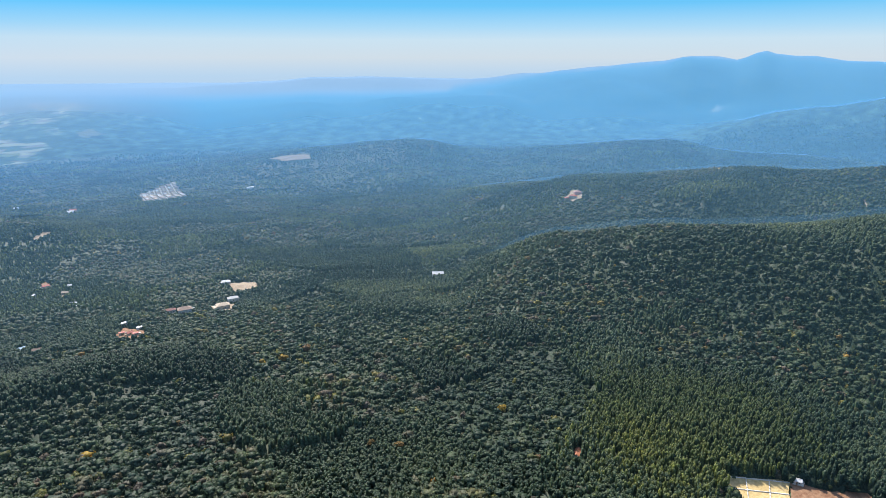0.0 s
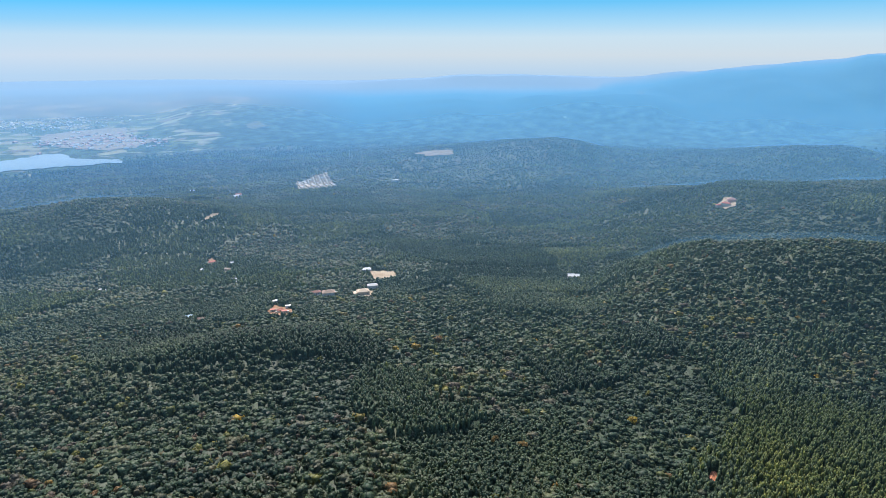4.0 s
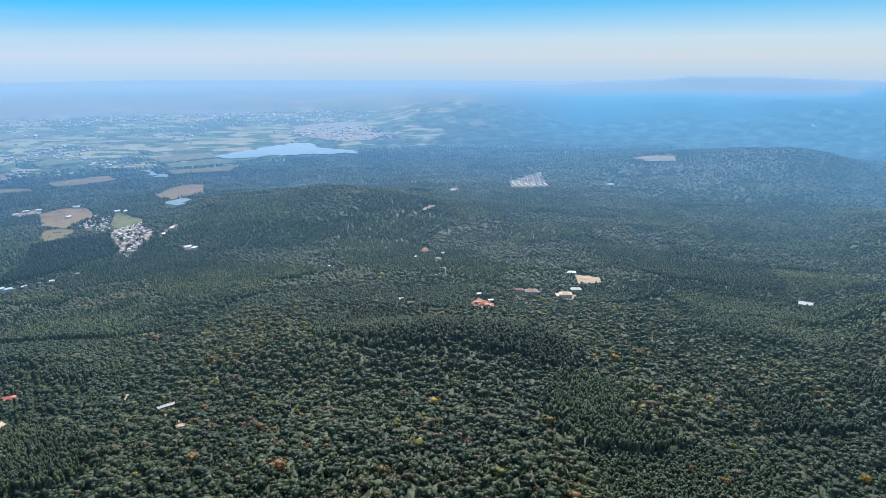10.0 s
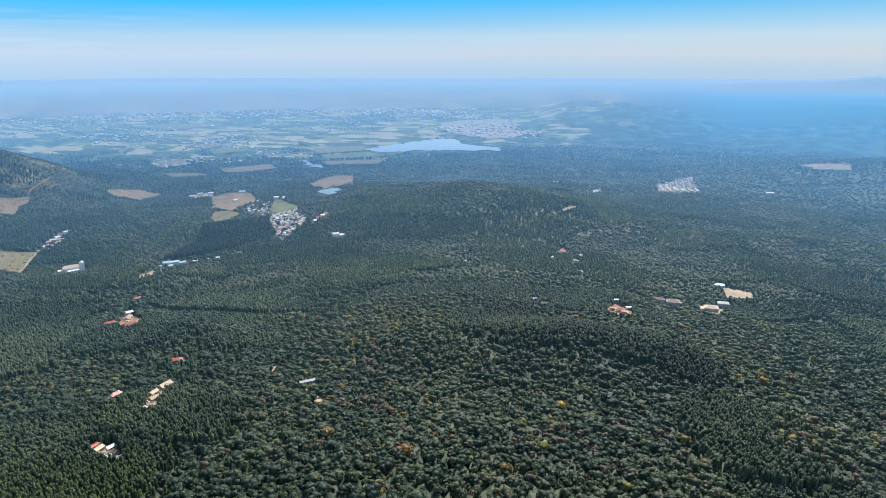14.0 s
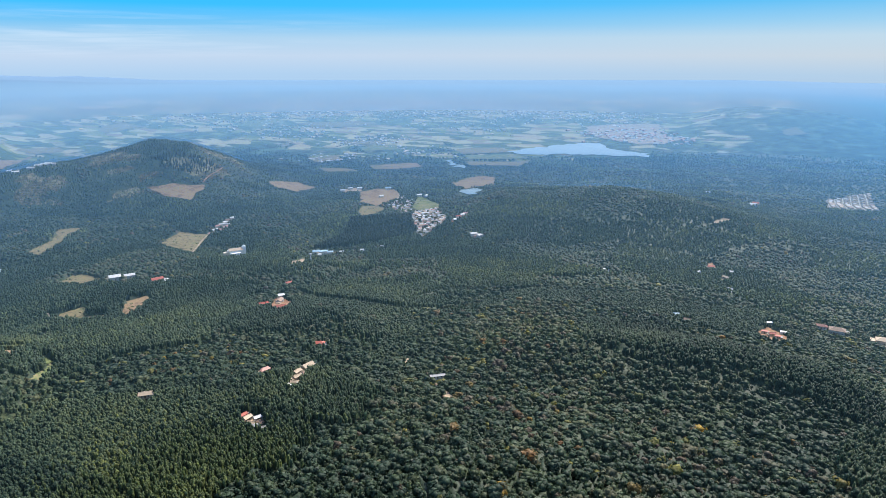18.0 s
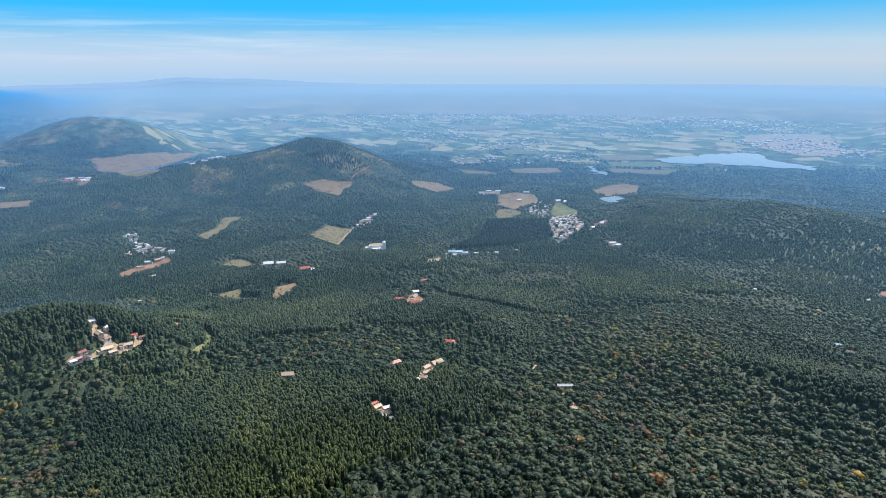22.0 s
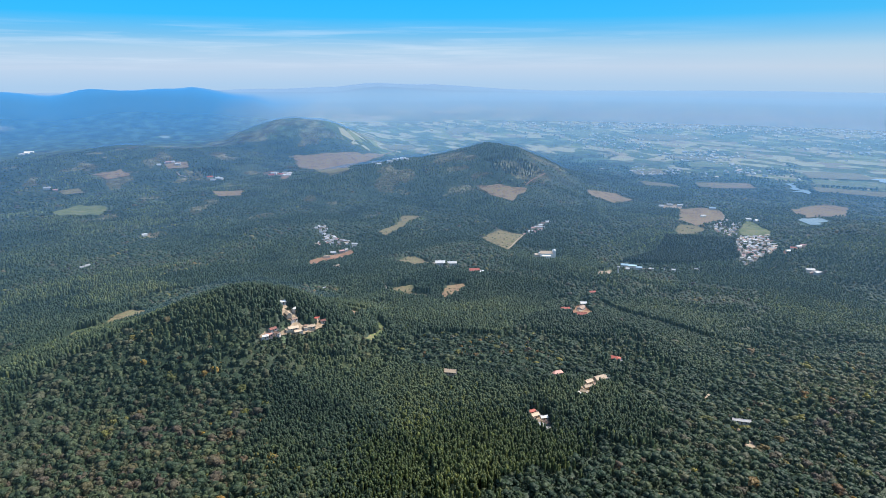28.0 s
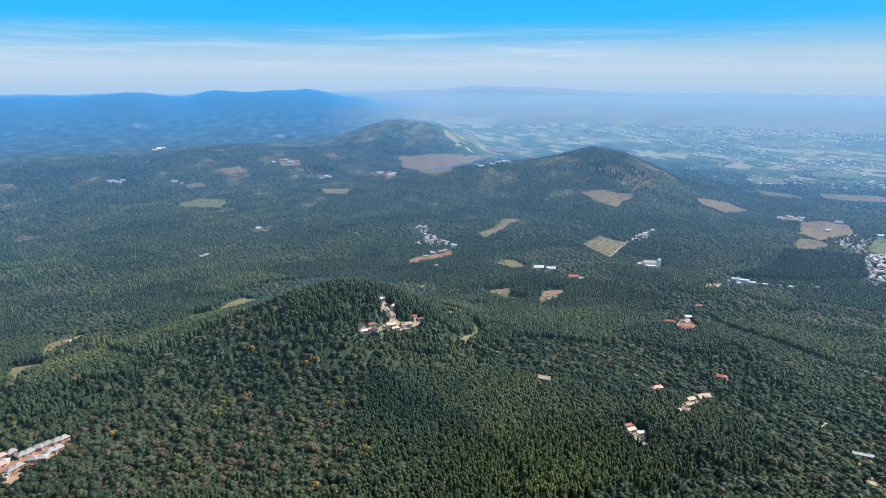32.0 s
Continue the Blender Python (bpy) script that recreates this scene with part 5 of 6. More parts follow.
house("house", "cream house, white sheet roof, beside the straight earth road", -834.0, 1068.2, 60, 10.3, 6.5, 2.8, "gable", ROOF_WHITE, WALL_CREAM)
house("house", "cream house, white sheet roof, beside the straight earth road", -799.1, 1033.3, 36, 10.2, 5.5, 2.8, "gable", ROOF_WHITE, WALL_CREAM)
house("house", "cream house, white sheet roof, beside the straight earth road", -850.1, 1111.4, 54, 11.3, 6.2, 2.8, "gable", ROOF_WHITE, WALL_CREAM)
house("house", "cream house, faded pink roof, beside the straight earth road", -820.8, 1070.3, 34, 10.5, 7.2, 2.8, "gable", ROOF_PINK, WALL_CREAM)
house("house", "cream house, white sheet roof, beside the straight earth road", -853.2, 1127.0, 67, 8.1, 6.9, 2.8, "gable", ROOF_WHITE, WALL_CREAM)
house("house", "cream house, faded pink roof, beside the straight earth road", -829.5, 1094.8, 68, 11.8, 5.1, 2.8, "gable", ROOF_PINK, WALL_CREAM)
house("house", "cream house, brown tiled roof, beside the straight earth road", -856.5, 1143.1, 37, 9.9, 6.8, 2.8, "gable", ROOF_BROWN, WALL_CREAM)
house("house", "cream house, white sheet roof, beside the straight earth road", -858.6, 1161.9, 65, 11.2, 6.1, 2.8, "gable", ROOF_WHITE, WALL_CREAM)
house("house", "cream house, white sheet roof, beside the straight earth road", -837.2, 1114.3, 28, 11.5, 5.2, 2.8, "gable", ROOF_WHITE, WALL_CREAM)
house("house", "cream house, faded pink roof, beside the straight earth road", -851.5, 1097.8, 51, 8.9, 7.4, 2.8, "gable", ROOF_PINK, WALL_CREAM)
house("farmhouse", "white farmhouse, white sheet roof, on the hill shoulder", -1567.3, 1308.2, 47, 16.9, 9.6, 2.8, "gable", ROOF_WHITE, WALL_WHITE)
house("farmhouse", "white farmhouse, white sheet roof, on the hill shoulder", -1552.1, 1311.8, 46, 15.5, 8.2, 2.8, "gable", ROOF_WHITE, WALL_WHITE)
house("farmhouse", "white farmhouse, white sheet roof, on the hill shoulder", -1545.5, 1320.3, 42, 15.7, 8.2, 2.8, "gable", ROOF_WHITE, WALL_WHITE)
house("farmhouse", "white farmhouse, white sheet roof, on the hill shoulder", -1526.2, 1315.4, 34, 17.5, 9.0, 2.8, "gable", ROOF_WHITE, WALL_WHITE)
house("farmhouse", "white farmhouse, white sheet roof, on the hill shoulder", -1572.6, 1289.4, 21, 17.3, 10.0, 2.8, "gable", ROOF_WHITE, WALL_WHITE)
house("farmhouse", "white farmhouse, white sheet roof, on the hill shoulder", -1607.5, 1271.4, 62, 16.5, 9.1, 2.8, "gable", ROOF_WHITE, WALL_WHITE)
house("farmhouse", "white farmhouse, white sheet roof, on the hill shoulder", -2136.7, 1668.7, 40, 17.8, 9.7, 2.8, "gable", ROOF_WHITE, WALL_WHITE)
house("farmhouse", "cream farmhouse, brown tiled roof, on the slope below the bare hill", -2137.4, 1165.9, 75, 16.3, 9.9, 2.8, "gable", ROOF_BROWN, WALL_CREAM)
house("farmhouse", "cream farmhouse, dark red roof, on the slope below the bare hill", -2157.2, 1198.6, 48, 13.6, 9.4, 2.8, "gable", ROOF_DARK, WALL_CREAM)
house("farmhouse", "cream farmhouse, white sheet roof, on the slope below the bare hill", -2120.0, 1199.2, 35, 14.7, 8.2, 2.8, "gable", ROOF_WHITE, WALL_CREAM)
house("farmhouse", "cream farmhouse, faded pink roof, on the slope below the bare hill", -2019.0, 1157.7, 31, 14.5, 10.3, 2.8, "gable", ROOF_PINK, WALL_CREAM)
house("farmhouse", "cream farmhouse, brown tiled roof, on the slope below the bare hill", -2040.4, 1188.9, 32, 16.0, 10.3, 2.8, "gable", ROOF_BROWN, WALL_CREAM)
house("farmhouse", "cream farmhouse, white sheet roof, on the slope below the bare hill", -1941.7, 1142.2, 75, 15.9, 9.7, 2.8, "gable", ROOF_WHITE, WALL_CREAM)
house("farmhouse", "cream farmhouse, dark red roof, on the slope below the bare hill", -2035.6, 1139.4, 62, 14.2, 8.1, 2.8, "gable", ROOF_DARK, WALL_CREAM)
house("farmhouse", "white farmhouse, white sheet roof, on a far western slope", -2445.4, 316.9, 30, 13.5, 9.8, 2.8, "gable", ROOF_WHITE, WALL_WHITE)
house("farmhouse", "white farmhouse, white sheet roof, on a far western slope", -2445.2, 329.8, 32, 18.7, 10.9, 2.8, "gable", ROOF_WHITE, WALL_WHITE)
house("farmhouse", "white farmhouse, white sheet roof, on a far western slope", -2422.3, 340.4, 48, 16.7, 8.5, 2.8, "gable", ROOF_WHITE, WALL_WHITE)
house("farmhouse", "white farmhouse, white sheet roof, on a far western slope", -2436.3, 357.7, 32, 18.9, 9.0, 2.8, "gable", ROOF_WHITE, WALL_WHITE)
house("farmhouse", "white farmhouse, white sheet roof, on a far western slope", -3244.2, 626.1, 53, 18.8, 10.7, 2.8, "gable", ROOF_WHITE, WALL_WHITE)
house("farmhouse", "white farmhouse, white sheet roof, on a far western slope", -3280.4, 652.2, 54, 15.3, 10.6, 2.8, "gable", ROOF_WHITE, WALL_WHITE)
house("farmhouse", "white farmhouse, white sheet roof, on a far western slope", -3314.9, 678.5, 54, 16.9, 9.8, 2.8, "gable", ROOF_WHITE, WALL_WHITE)
house("farmhouse", "white farmhouse, white sheet roof, on a far western slope", -2418.7, 891.1, 65, 13.6, 10.9, 2.8, "gable", ROOF_WHITE, WALL_WHITE)
house("farmhouse", "white farmhouse, white sheet roof, on a far western slope", -2425.0, 922.3, 62, 14.6, 9.9, 2.8, "gable", ROOF_WHITE, WALL_WHITE)
house("farmhouse", "white farmhouse, white sheet roof, on a far western slope", -2427.1, 945.5, 75, 14.4, 8.9, 2.8, "gable", ROOF_WHITE, WALL_WHITE)
house("farmhouse", "white farmhouse, white sheet roof, on a far western slope", -2132.6, 961.3, 46, 16.1, 9.6, 2.8, "gable", ROOF_WHITE, WALL_WHITE)
house("farmhouse", "white farmhouse, white sheet roof, on a far western slope", -2138.1, 989.7, 30, 17.7, 11.0, 2.8, "gable", ROOF_WHITE, WALL_WHITE)

# ---- the villages: small houses packed along the lanes ----
VILLAGE_UPPER = [(-582.0, 1384.7), (-606.8, 1534.9), (-562.1, 1495.9), (-496.0, 1310.8), (-511.2, 1271.0)]
VILLAGE_LOWER = [(-476.9, 1255.5), (-482.4, 1304.7), (-449.8, 1346.4), (-391.4, 1239.4), (-397.4, 1191.5), (-400.2, 1141.4), (-410.1, 1125.1), (-440.3, 1184.3)]
HAMLET = [(-1181.2, 750.2), (-1164.8, 767.1), (-1060.8, 723.0), (-1011.3, 723.5), (-988.4, 709.5), (-994.8, 682.2), (-1016.2, 660.7), (-1015.6, 642.6), (-1060.9, 684.9), (-1079.0, 709.2)]


def inside(px, py, poly):
    res = np.zeros(len(px), bool)
    n = len(poly)
    for i in range(n):
        (x1, y1), (x2, y2) = poly[i], poly[(i + 1) % n]
        if y1 != y2:
            res ^= ((y1 > py) != (y2 > py)) & (px < (x2 - x1) * (py - y1) / (y2 - y1) + x1)
    return res


def fill_village(poly, count, turn, apart, group, seed):
    r = random.Random(seed)
    xs, ys = [p[0] for p in poly], [p[1] for p in poly]
    done = []
    for _ in range(6000):
        if len(done) == count:
            break
        p = (r.uniform(min(xs), max(xs)), r.uniform(min(ys), max(ys)))
        if not inside(np.array([p[0]]), np.array([p[1]]), poly)[0] or any(math.hypot(p[0] - q[0], p[1] - q[1]) < apart for q in done):
            continue
        done.append(p)
        kind = r.choice([(ROOF_ZINC, "grey sheet roof"), (ROOF_WHITE, "white sheet roof"), (ROOF_WHITE, "white sheet roof"), (ROOF_TAN, "tan tiled roof"), (ROOF_PINK, "faded tiled roof"), (ROOF_BROWN, "brown tiled roof"), (ROOF_ZINC, "grey sheet roof")])
        l = r.uniform(4.0, 7.8)
        house("house", "small village house with a " + kind[1] + " on trodden earth", p[0], p[1], turn + r.choice((0, 90)) + r.uniform(-25, 25), l, l * r.uniform(0.6, 0.85), r.uniform(2.5, 3.4), r.choice(("gable", "gable", "flat")), kind[0], r.choice((WALL_WHITE, WALL_WHITE, WALL_CREAM, WALL_PINK)), group)


fill_village(VILLAGE_UPPER, 60, 25, 9.5, "village houses", 5)
fill_village(VILLAGE_LOWER, 120, 25, 7.4, "village houses", 6)
fill_village(HAMLET, 40, 50, 10.0, "hamlet houses", 7)


# ---- the terraced estate on the far slope ----
def estate():
    a, b, c, e = [Vector(p) for p in ((463.5, 1959.4), (610.2, 2111.5), (545.3, 1788.1), (419.0, 1735.6))]
    r = random.Random(12)
    for i in range(6):
        k = (i + 0.25) / 6.0
        top, foot = a.lerp(b, k), e.lerp(c, k)
        side = (b - a).normalized() * 2.6
        poly = [tuple(top - side), tuple(top + side), tuple(foot + side), tuple(foot - side)]
        tagged(drape("street", poly, PAVING, 2.6, 14), "pale concrete street between terraced plots", "street", "estate streets", "structure")
        for j in range(10):
            q = top.lerp(foot, (j + 0.5) / 10.0) + (b - a).normalized() * r.uniform(10, 17)
            house("terrace_house", "low grey-brown house in a terraced estate", q.x, q.y, 100 + r.uniform(-6, 6), r.uniform(9, 14), r.uniform(7, 9), 3.2, "flat", r.choice((ROOF_BROWN, ROOF_ZINC, ROOF_TAN, ROOF_BROWN)), WALL_CREAM, "estate houses")
    open_up([tuple(a), tuple(b), tuple(c), tuple(e)], 0.8)


estate()


# ---- the white church, the water tower, the mast ----
def tube(bm, r0, r1, z0, z1, n=10, x=0.0, y=0.0):
    lo = [bm.verts.new((x + r0 * math.cos(2 * math.pi * i / n), y + r0 * math.sin(2 * math.pi * i / n), z0)) for i in range(n)]
    hi = [bm.verts.new((x + r1 * math.cos(2 * math.pi * i / n), y + r1 * math.sin(2 * math.pi * i / n), z1)) for i in range(n)]
    for i in range(n):
        bm.faces.new([lo[i], lo[(i + 1) % n], hi[(i + 1) % n], hi[i]])
    bm.faces.new(hi)
    bm.faces.new(lo[::-1])
    return bm


def church(x, y, turn):
    root = tagged(new("church"), "white plastered church with stepped wings and a square tower", "church")
    root.matrix_world = pose(x, y, float(land(x, y)) + 1.2, 0, 0, turn)
    part("nave", walls(15, 8, 6, 2.2), CHURCH_WHITE, root)
    part("roof", roof_shape("gable", 15, 8, 6, 2.2), ROOF_TAN, root, "pale tan roof")
    tower = part("tower", block(bmesh.new(), 7.6, 11.6, -2.0, 2.0, -1.5, 9.5), CHURCH_WHITE, root)
    part("cap", tube(bmesh.new(), 2.4, 0.2, 9.5, 11.5, 4, 9.6, 0), CHURCH_WHITE, tower)
    for s in (-1, 1):
        part("wing", block(bmesh.new(), -6 - s * 2, 3 - s * 2, s * 4.02, s * 8.5, -1.5, 4.2) if s > 0 else block(bmesh.new(), -6, 5, -8.5, -4.02, -1.5, 3.6), CHURCH_WHITE, root)
    part("annex", block(bmesh.new(), -14, -7.52, -3.5, 3.0, -1.5, 4.0), WALL_CREAM, root, "cream annex")
    part("forecourt", block(bmesh.new(), -12, 12, -13, -8.6, -1.5, 0.25), SAND, root, "pale forecourt")
    for i in range(4):
        part("window", block(bmesh.new(), -5.5 + i * 3, -4.5 + i * 3, -8.56, -8.48, 1.2, 2.8), GLASS, root)
    root.scale = (1.45, 1.45, 1.3)
    open_up([(x - 24, y - 20), (x + 24, y - 20), (x + 24, y + 16), (x - 24, y + 16)], 1.0)


church(-661.1, 894.1, 46)


def water_tower(x, y):
    root = tagged(new("water_tower"), "white water tower on a slim round shaft beside the road", "water tower")
    root.matrix_world = pose(x, y, float(land(x, y)) + 0.9)
    part("shaft", tube(bmesh.new(), 1.1, 0.9, -1.5, 10), WALL_WHITE, root)
    part("tank", tube(bmesh.new(), 1.5, 2.2, 10, 13), WALL_WHITE, root)
    part("lid", tube(bmesh.new(), 2.3, 0.3, 13, 14), ROOF_WHITE, root)
    open_up([(x - 7, y - 7), (x + 7, y - 7), (x + 7, y + 7), (x - 7, y + 7)], 1.0)


water_tower(-504.7, 873.1)


def mast(x, y, h):
    root = tagged(new("radio_mast"), "thin white mast standing on the wooded crest", "mast")
    root.matrix_world = pose(x, y, float(land(x, y)))
    part("pole", tube(bmesh.new(), 0.9, 0.5, -1.0, h, 6), WALL_WHITE, root)
    part("head", tube(bmesh.new(), 1.3, 1.3, h, h + 2.0, 6), WALL_WHITE, root)


mast(786.0, 2394.3, 30)


# ---- the drying yard: raised edges between the plots ----
def yard_edges():
    for x0, y0, x1, y1 in YARD_LINES:
        a, b = Vector((x0, y0)), Vector((x1, y1))
        n, ln = 8, (b - a).length
        root = tagged(new("kerb"), "pale concrete kerb between drying plots", "kerb", "drying yard kerbs")
        for i in range(n):
            p, q = a.lerp(b, i / n), a.lerp(b, (i + 0.97) / n)
            m = (p + q) / 2
            ob = part("kerb_stone", block(bmesh.new(), -ln / n / 2, ln / n / 2, -0.25, 0.25, 0.6, 1.65), WALL_WHITE, root)
            ob.matrix_world = pose(m.x, m.y, float(land(m.x, m.y)), 0, 0, math.degrees(math.atan2((b - a).y, (b - a).x)))


YARD_LINES = [(354.3, 145.4, 333.7, 132.3), (363.1, 135.5, 343.1, 124.5), (339.1, 146.8, 360.0, 121.7), (346.0, 153.5, 369.6, 126.1)]
yard_edges()
# ---- the forest ----
rng = np.random.default_rng(7)


def clump_tree(n, radius, height, low, size, core=0.6, taper=0.0, seed=1, sides=5, column=False, domes=0):
    """A crown of n leafy sprays on a few uneven rounded boughs: vertices, triangles. Its foot is at 0, its top near height."""
    r = np.random.default_rng(seed)
    mid, half = (height + low) / 2, (height - low) / 2
    if column:
        # sprays all the way up a slender stem
        t = r.uniform(-0.9, 1.0, n)
        a = r.uniform(0, 6.28, n)
        g = np.sqrt(1 - np.abs(t) ** 4 * 0.8) * (1 - taper * (t + 1) / 2) * r.uniform(0.55, 1.15, n)
        out = np.stack([np.cos(a) * g, np.sin(a) * g, np.clip(t, -0.2, 1) ** 3 + 0.2], -1)
        c = np.stack([out[:, 0] * radius, out[:, 1] * radius, mid + t * half], -1)
    else:
        # three to five boughs, each a ragged dome of sprays
        k = r.integers(3, 6)
        ang = np.arange(k) * 6.28 / k + r.uniform(0, 1.5, k)
        off = r.uniform(0.25, 0.62, k)
        hub = np.stack([np.cos(ang) * off * radius, np.sin(ang) * off * radius, mid + half * r.uniform(-0.35, 0.45, k)], -1)
        hub[0] = (0, 0, mid + half * 0.35)
        own = r.uniform(0.42, 0.70, k) * radius
        w = r.integers(0, k, n)
        out = r.normal(size=(n, 3))
        out[:, 2] = np.abs(out[:, 2]) * 1.2 - 0.45
        out /= np.linalg.norm(out, axis=1)[:, None]
        c = hub[w] + out * own[w][:, None] * r.uniform(0.75, 1.15, (n, 1)) * (1, 1, 0.8)
    nrm = out + r.normal(size=(n, 3)) * 0.3
    nrm /= np.linalg.norm(nrm, axis=1)[:, None]
    t1 = np.cross(nrm, r.normal(size=(n, 3)))
    t1 /= np.linalg.norm(t1, axis=1)[:, None]
    t2 = np.cross(nrm, t1)
    s = size * r.uniform(0.6, 1.3, (n, 1))
    v = np.stack([c - t1 * s - t2 * s * 0.5, c + t1 * s - t2 * s * 0.6, c + t2 * s * 1.1 + nrm * s * 0.25], 1).reshape(-1, 3)
    f = np.arange(3 * n).reshape(-1, 3)
    if column:
        lobes = [(0.0, 0.0, radius * core, low + half * 0.1, low + half * 1.55, height * 0.98)]
    elif domes:
        lobes = [(hub[i][0], hub[i][1], own[i] * core * 1.25, hub[i][2] - own[i] * 0.9, hub[i][2] + own[i] * 0.35, hub[i][2] + own[i] * 0.95) for i in range(min(domes, k))]
    else:
        lobes = [(0.0, 0.0, radius * core * 0.95, low + half * 0.3, low + half * 1.2, low + (height - low) * (0.78 + 0.22 * core))]
    cv, cf = [], []
    for hx, hy, wide, z0, z1, z2 in lobes:
        o = len(v) + len(cv)
        for z, w in ((z0, 0.95), (z1, 0.84 - 0.25 * taper)):
            for i in range(sides):
                a = 2 * math.pi * (i + 0.5 * (z == z1)) / sides
                g = wide * w * r.uniform(0.8, 1.2)
                cv.append((hx + math.cos(a) * g, hy + math.sin(a) * g, z + r.uniform(-0.05, 0.05) * height))
        cv.append((hx + r.uniform(-0.15, 0.15) * wide, hy + r.uniform(-0.15, 0.15) * wide, z2))
        for i in range(sides):
            a, b = o + i, o + (i + 1) % sides
            cf += [(a, b, b + sides), (a, b + sides, a + sides), (a + sides, b + sides, o + 2 * sides)]
    return np.concatenate([v, np.array(cv)]), np.concatenate([f, np.array(cf)])


def plant(name, mat, templates, pos, scale, turn, tone, label):
    """One mesh of many trees, each a turned and scaled template."""
    pick = rng.integers(0, len(templates), len(pos))
    vs, fs, ts, base = [], [], [], 0
    for k, (v, f) in enumerate(templates):
        w = np.where(pick == k)[0]
        if not len(w):
            continue
        c, s = np.cos(turn[w])[:, None], np.sin(turn[w])[:, None]
        x = (v[None, :, 0] * c - v[None, :, 1] * s) * scale[w, :1] + pos[w, :1]
        y = (v[None, :, 0] * s + v[None, :, 1] * c) * scale[w, :1] + pos[w, 1:2]
        z = v[None, :, 2] * scale[w, 1:] + pos[w, 2:]
        vs.append(np.stack([x, y, z], -1).reshape(-1, 3))
        fs.append((f[None] + (np.arange(len(w)) * len(v))[:, None, None] + base).reshape(-1, 3))
        ts.append(np.repeat(tone[w], len(v)))
        base += len(w) * len(v)
    v, f, t = np.concatenate(vs).astype(np.float32), np.concatenate(fs).astype(np.int32), np.concatenate(ts).astype(np.float32)
    me = bpy.data.meshes.new(name)
    me.vertices.add(len(v))
    me.vertices.foreach_set("co", v.ravel())
    me.loops.add(len(f) * 3)
    me.loops.foreach_set("vertex_index", f.ravel())
    me.polygons.add(len(f))
    me.polygons.foreach_set("loop_start", np.arange(0, len(f) * 3, 3, dtype=np.int32))
    me.polygons.foreach_set("use_smooth", np.ones(len(f), bool))
    me.update(calc_edges=True)
    me.attributes.new("tone", "FLOAT", "POINT").data.foreach_set("value", t)
    me.materials.append(mat)
    return tagged(new(name, me), label, "trees", kind="stuff")


def scatter(d0, d1, step, b0=-79, b1=95):
    """Places on the ground between two distances, one in each uneven cell."""
    n = int(2 * d1 / step)
    g = np.stack(np.meshgrid(np.arange(n), np.arange(n)), -1).reshape(-1, 2) * step - d1
    p = g + rng.uniform(0.05, 0.95, g.shape) * step
    d, b = np.hypot(p[:, 0], p[:, 1]), np.degrees(np.arctan2(-p[:, 0], p[:, 1]))
    edge = rng.uniform(-0.04, 0.04, len(p)) * d
    k = (d + edge > d0) & (d + edge < d1) & (b > b0) & (b < b1)
    p = p[k]
    keep = rng.uniform(size=len(p)) < cover(p[:, 0], p[:, 1])
    return p[keep & wooded(p)]


def wooded(p):
    """Which places lie outside every clearing."""
    keep = np.ones(len(p), bool)
    for poly in GAPS:
        lo, hi = np.min(poly, 0), np.max(poly, 0)
        w = np.where((p[:, 0] > lo[0]) & (p[:, 0] < hi[0]) & (p[:, 1] > lo[1]) & (p[:, 1] < hi[1]))[0]
        if len(w):
            keep[w[inside(p[w, 0], p[w, 1], poly)]] = False
    return keep


def cover(x, y):
    """How closely the ground is wooded: closed forest, thin scrub on the bare hills, groves on the plain."""
    k = 1 - 0.8 * bare(x, y)
    plain = np.clip(np.maximum(2300 - np.hypot(x + 1345, y - 4400), 1300 - np.hypot(x + 2850, y - 2900)) / 350, 0, 1)
    groves = np.clip(-0.55 + 1.5 * rough(x, y, 70, 8.0) + 1.2 * rough(x, y, 26, 3.0), 0.012, 0.9)
    k = k * (1 - plain) + plain * groves
    return k


def stand(x, y):
    """The planted blocks: three even random numbers for the block that a place lies in, and how near it is to the block's edge."""
    u = x / 135 + 0.5 * rough(x, y, 70, 1.3) + 0.15 * rough(x, y, 25, 5.1)
    v = y / 110 + 0.5 * rough(x, y, 60, 6.2) + 0.15 * rough(x, y, 22, 3.3)
    i, j = np.floor(u), np.floor(v)
    h = [np.mod(np.sin(i * a + j * b + c) * 43758.5453, 1.0) for a, b, c in ((12.99, 78.23, 1.0), (39.35, 11.14, 2.0), (73.16, 52.24, 3.0))]
    edge = np.minimum(np.minimum(u - i, i + 1 - u) * 135, np.minimum(v - j, j + 1 - v) * 110)
    return h[0], h[1], h[2], edge


def gum_share(x, y):
    """How much of the wood is planted gum rather than native broadleaf."""
    d, b = np.hypot(x, y), np.degrees(np.arctan2(-x, y))
    n = 0.5 + 0.45 * rough(x, y, 55, 11.0) + 0.25 * rough(x, y, 21, 4.0)
    n = n + 0.9 * np.exp(-((b - 43) / 12) ** 2 - ((d - 400) / 110) ** 2) + 0.8 * np.exp(-((b + 62) / 9) ** 2 - ((d - 430) / 60) ** 2)
    n = n - 0.7 * np.exp(-((b - 5) / 30) ** 2 - ((d - 380) / 130) ** 2) - 0.6 * np.exp(-((b - 78) / 12) ** 2 - ((d - 430) / 90) ** 2)
    n = n + 0.40 * np.exp(-((b - 42) / 22) ** 2 - ((d - 720) / 260) ** 2)
    return n + 0.16 * np.clip((d - 560) / 250, 0, 1)


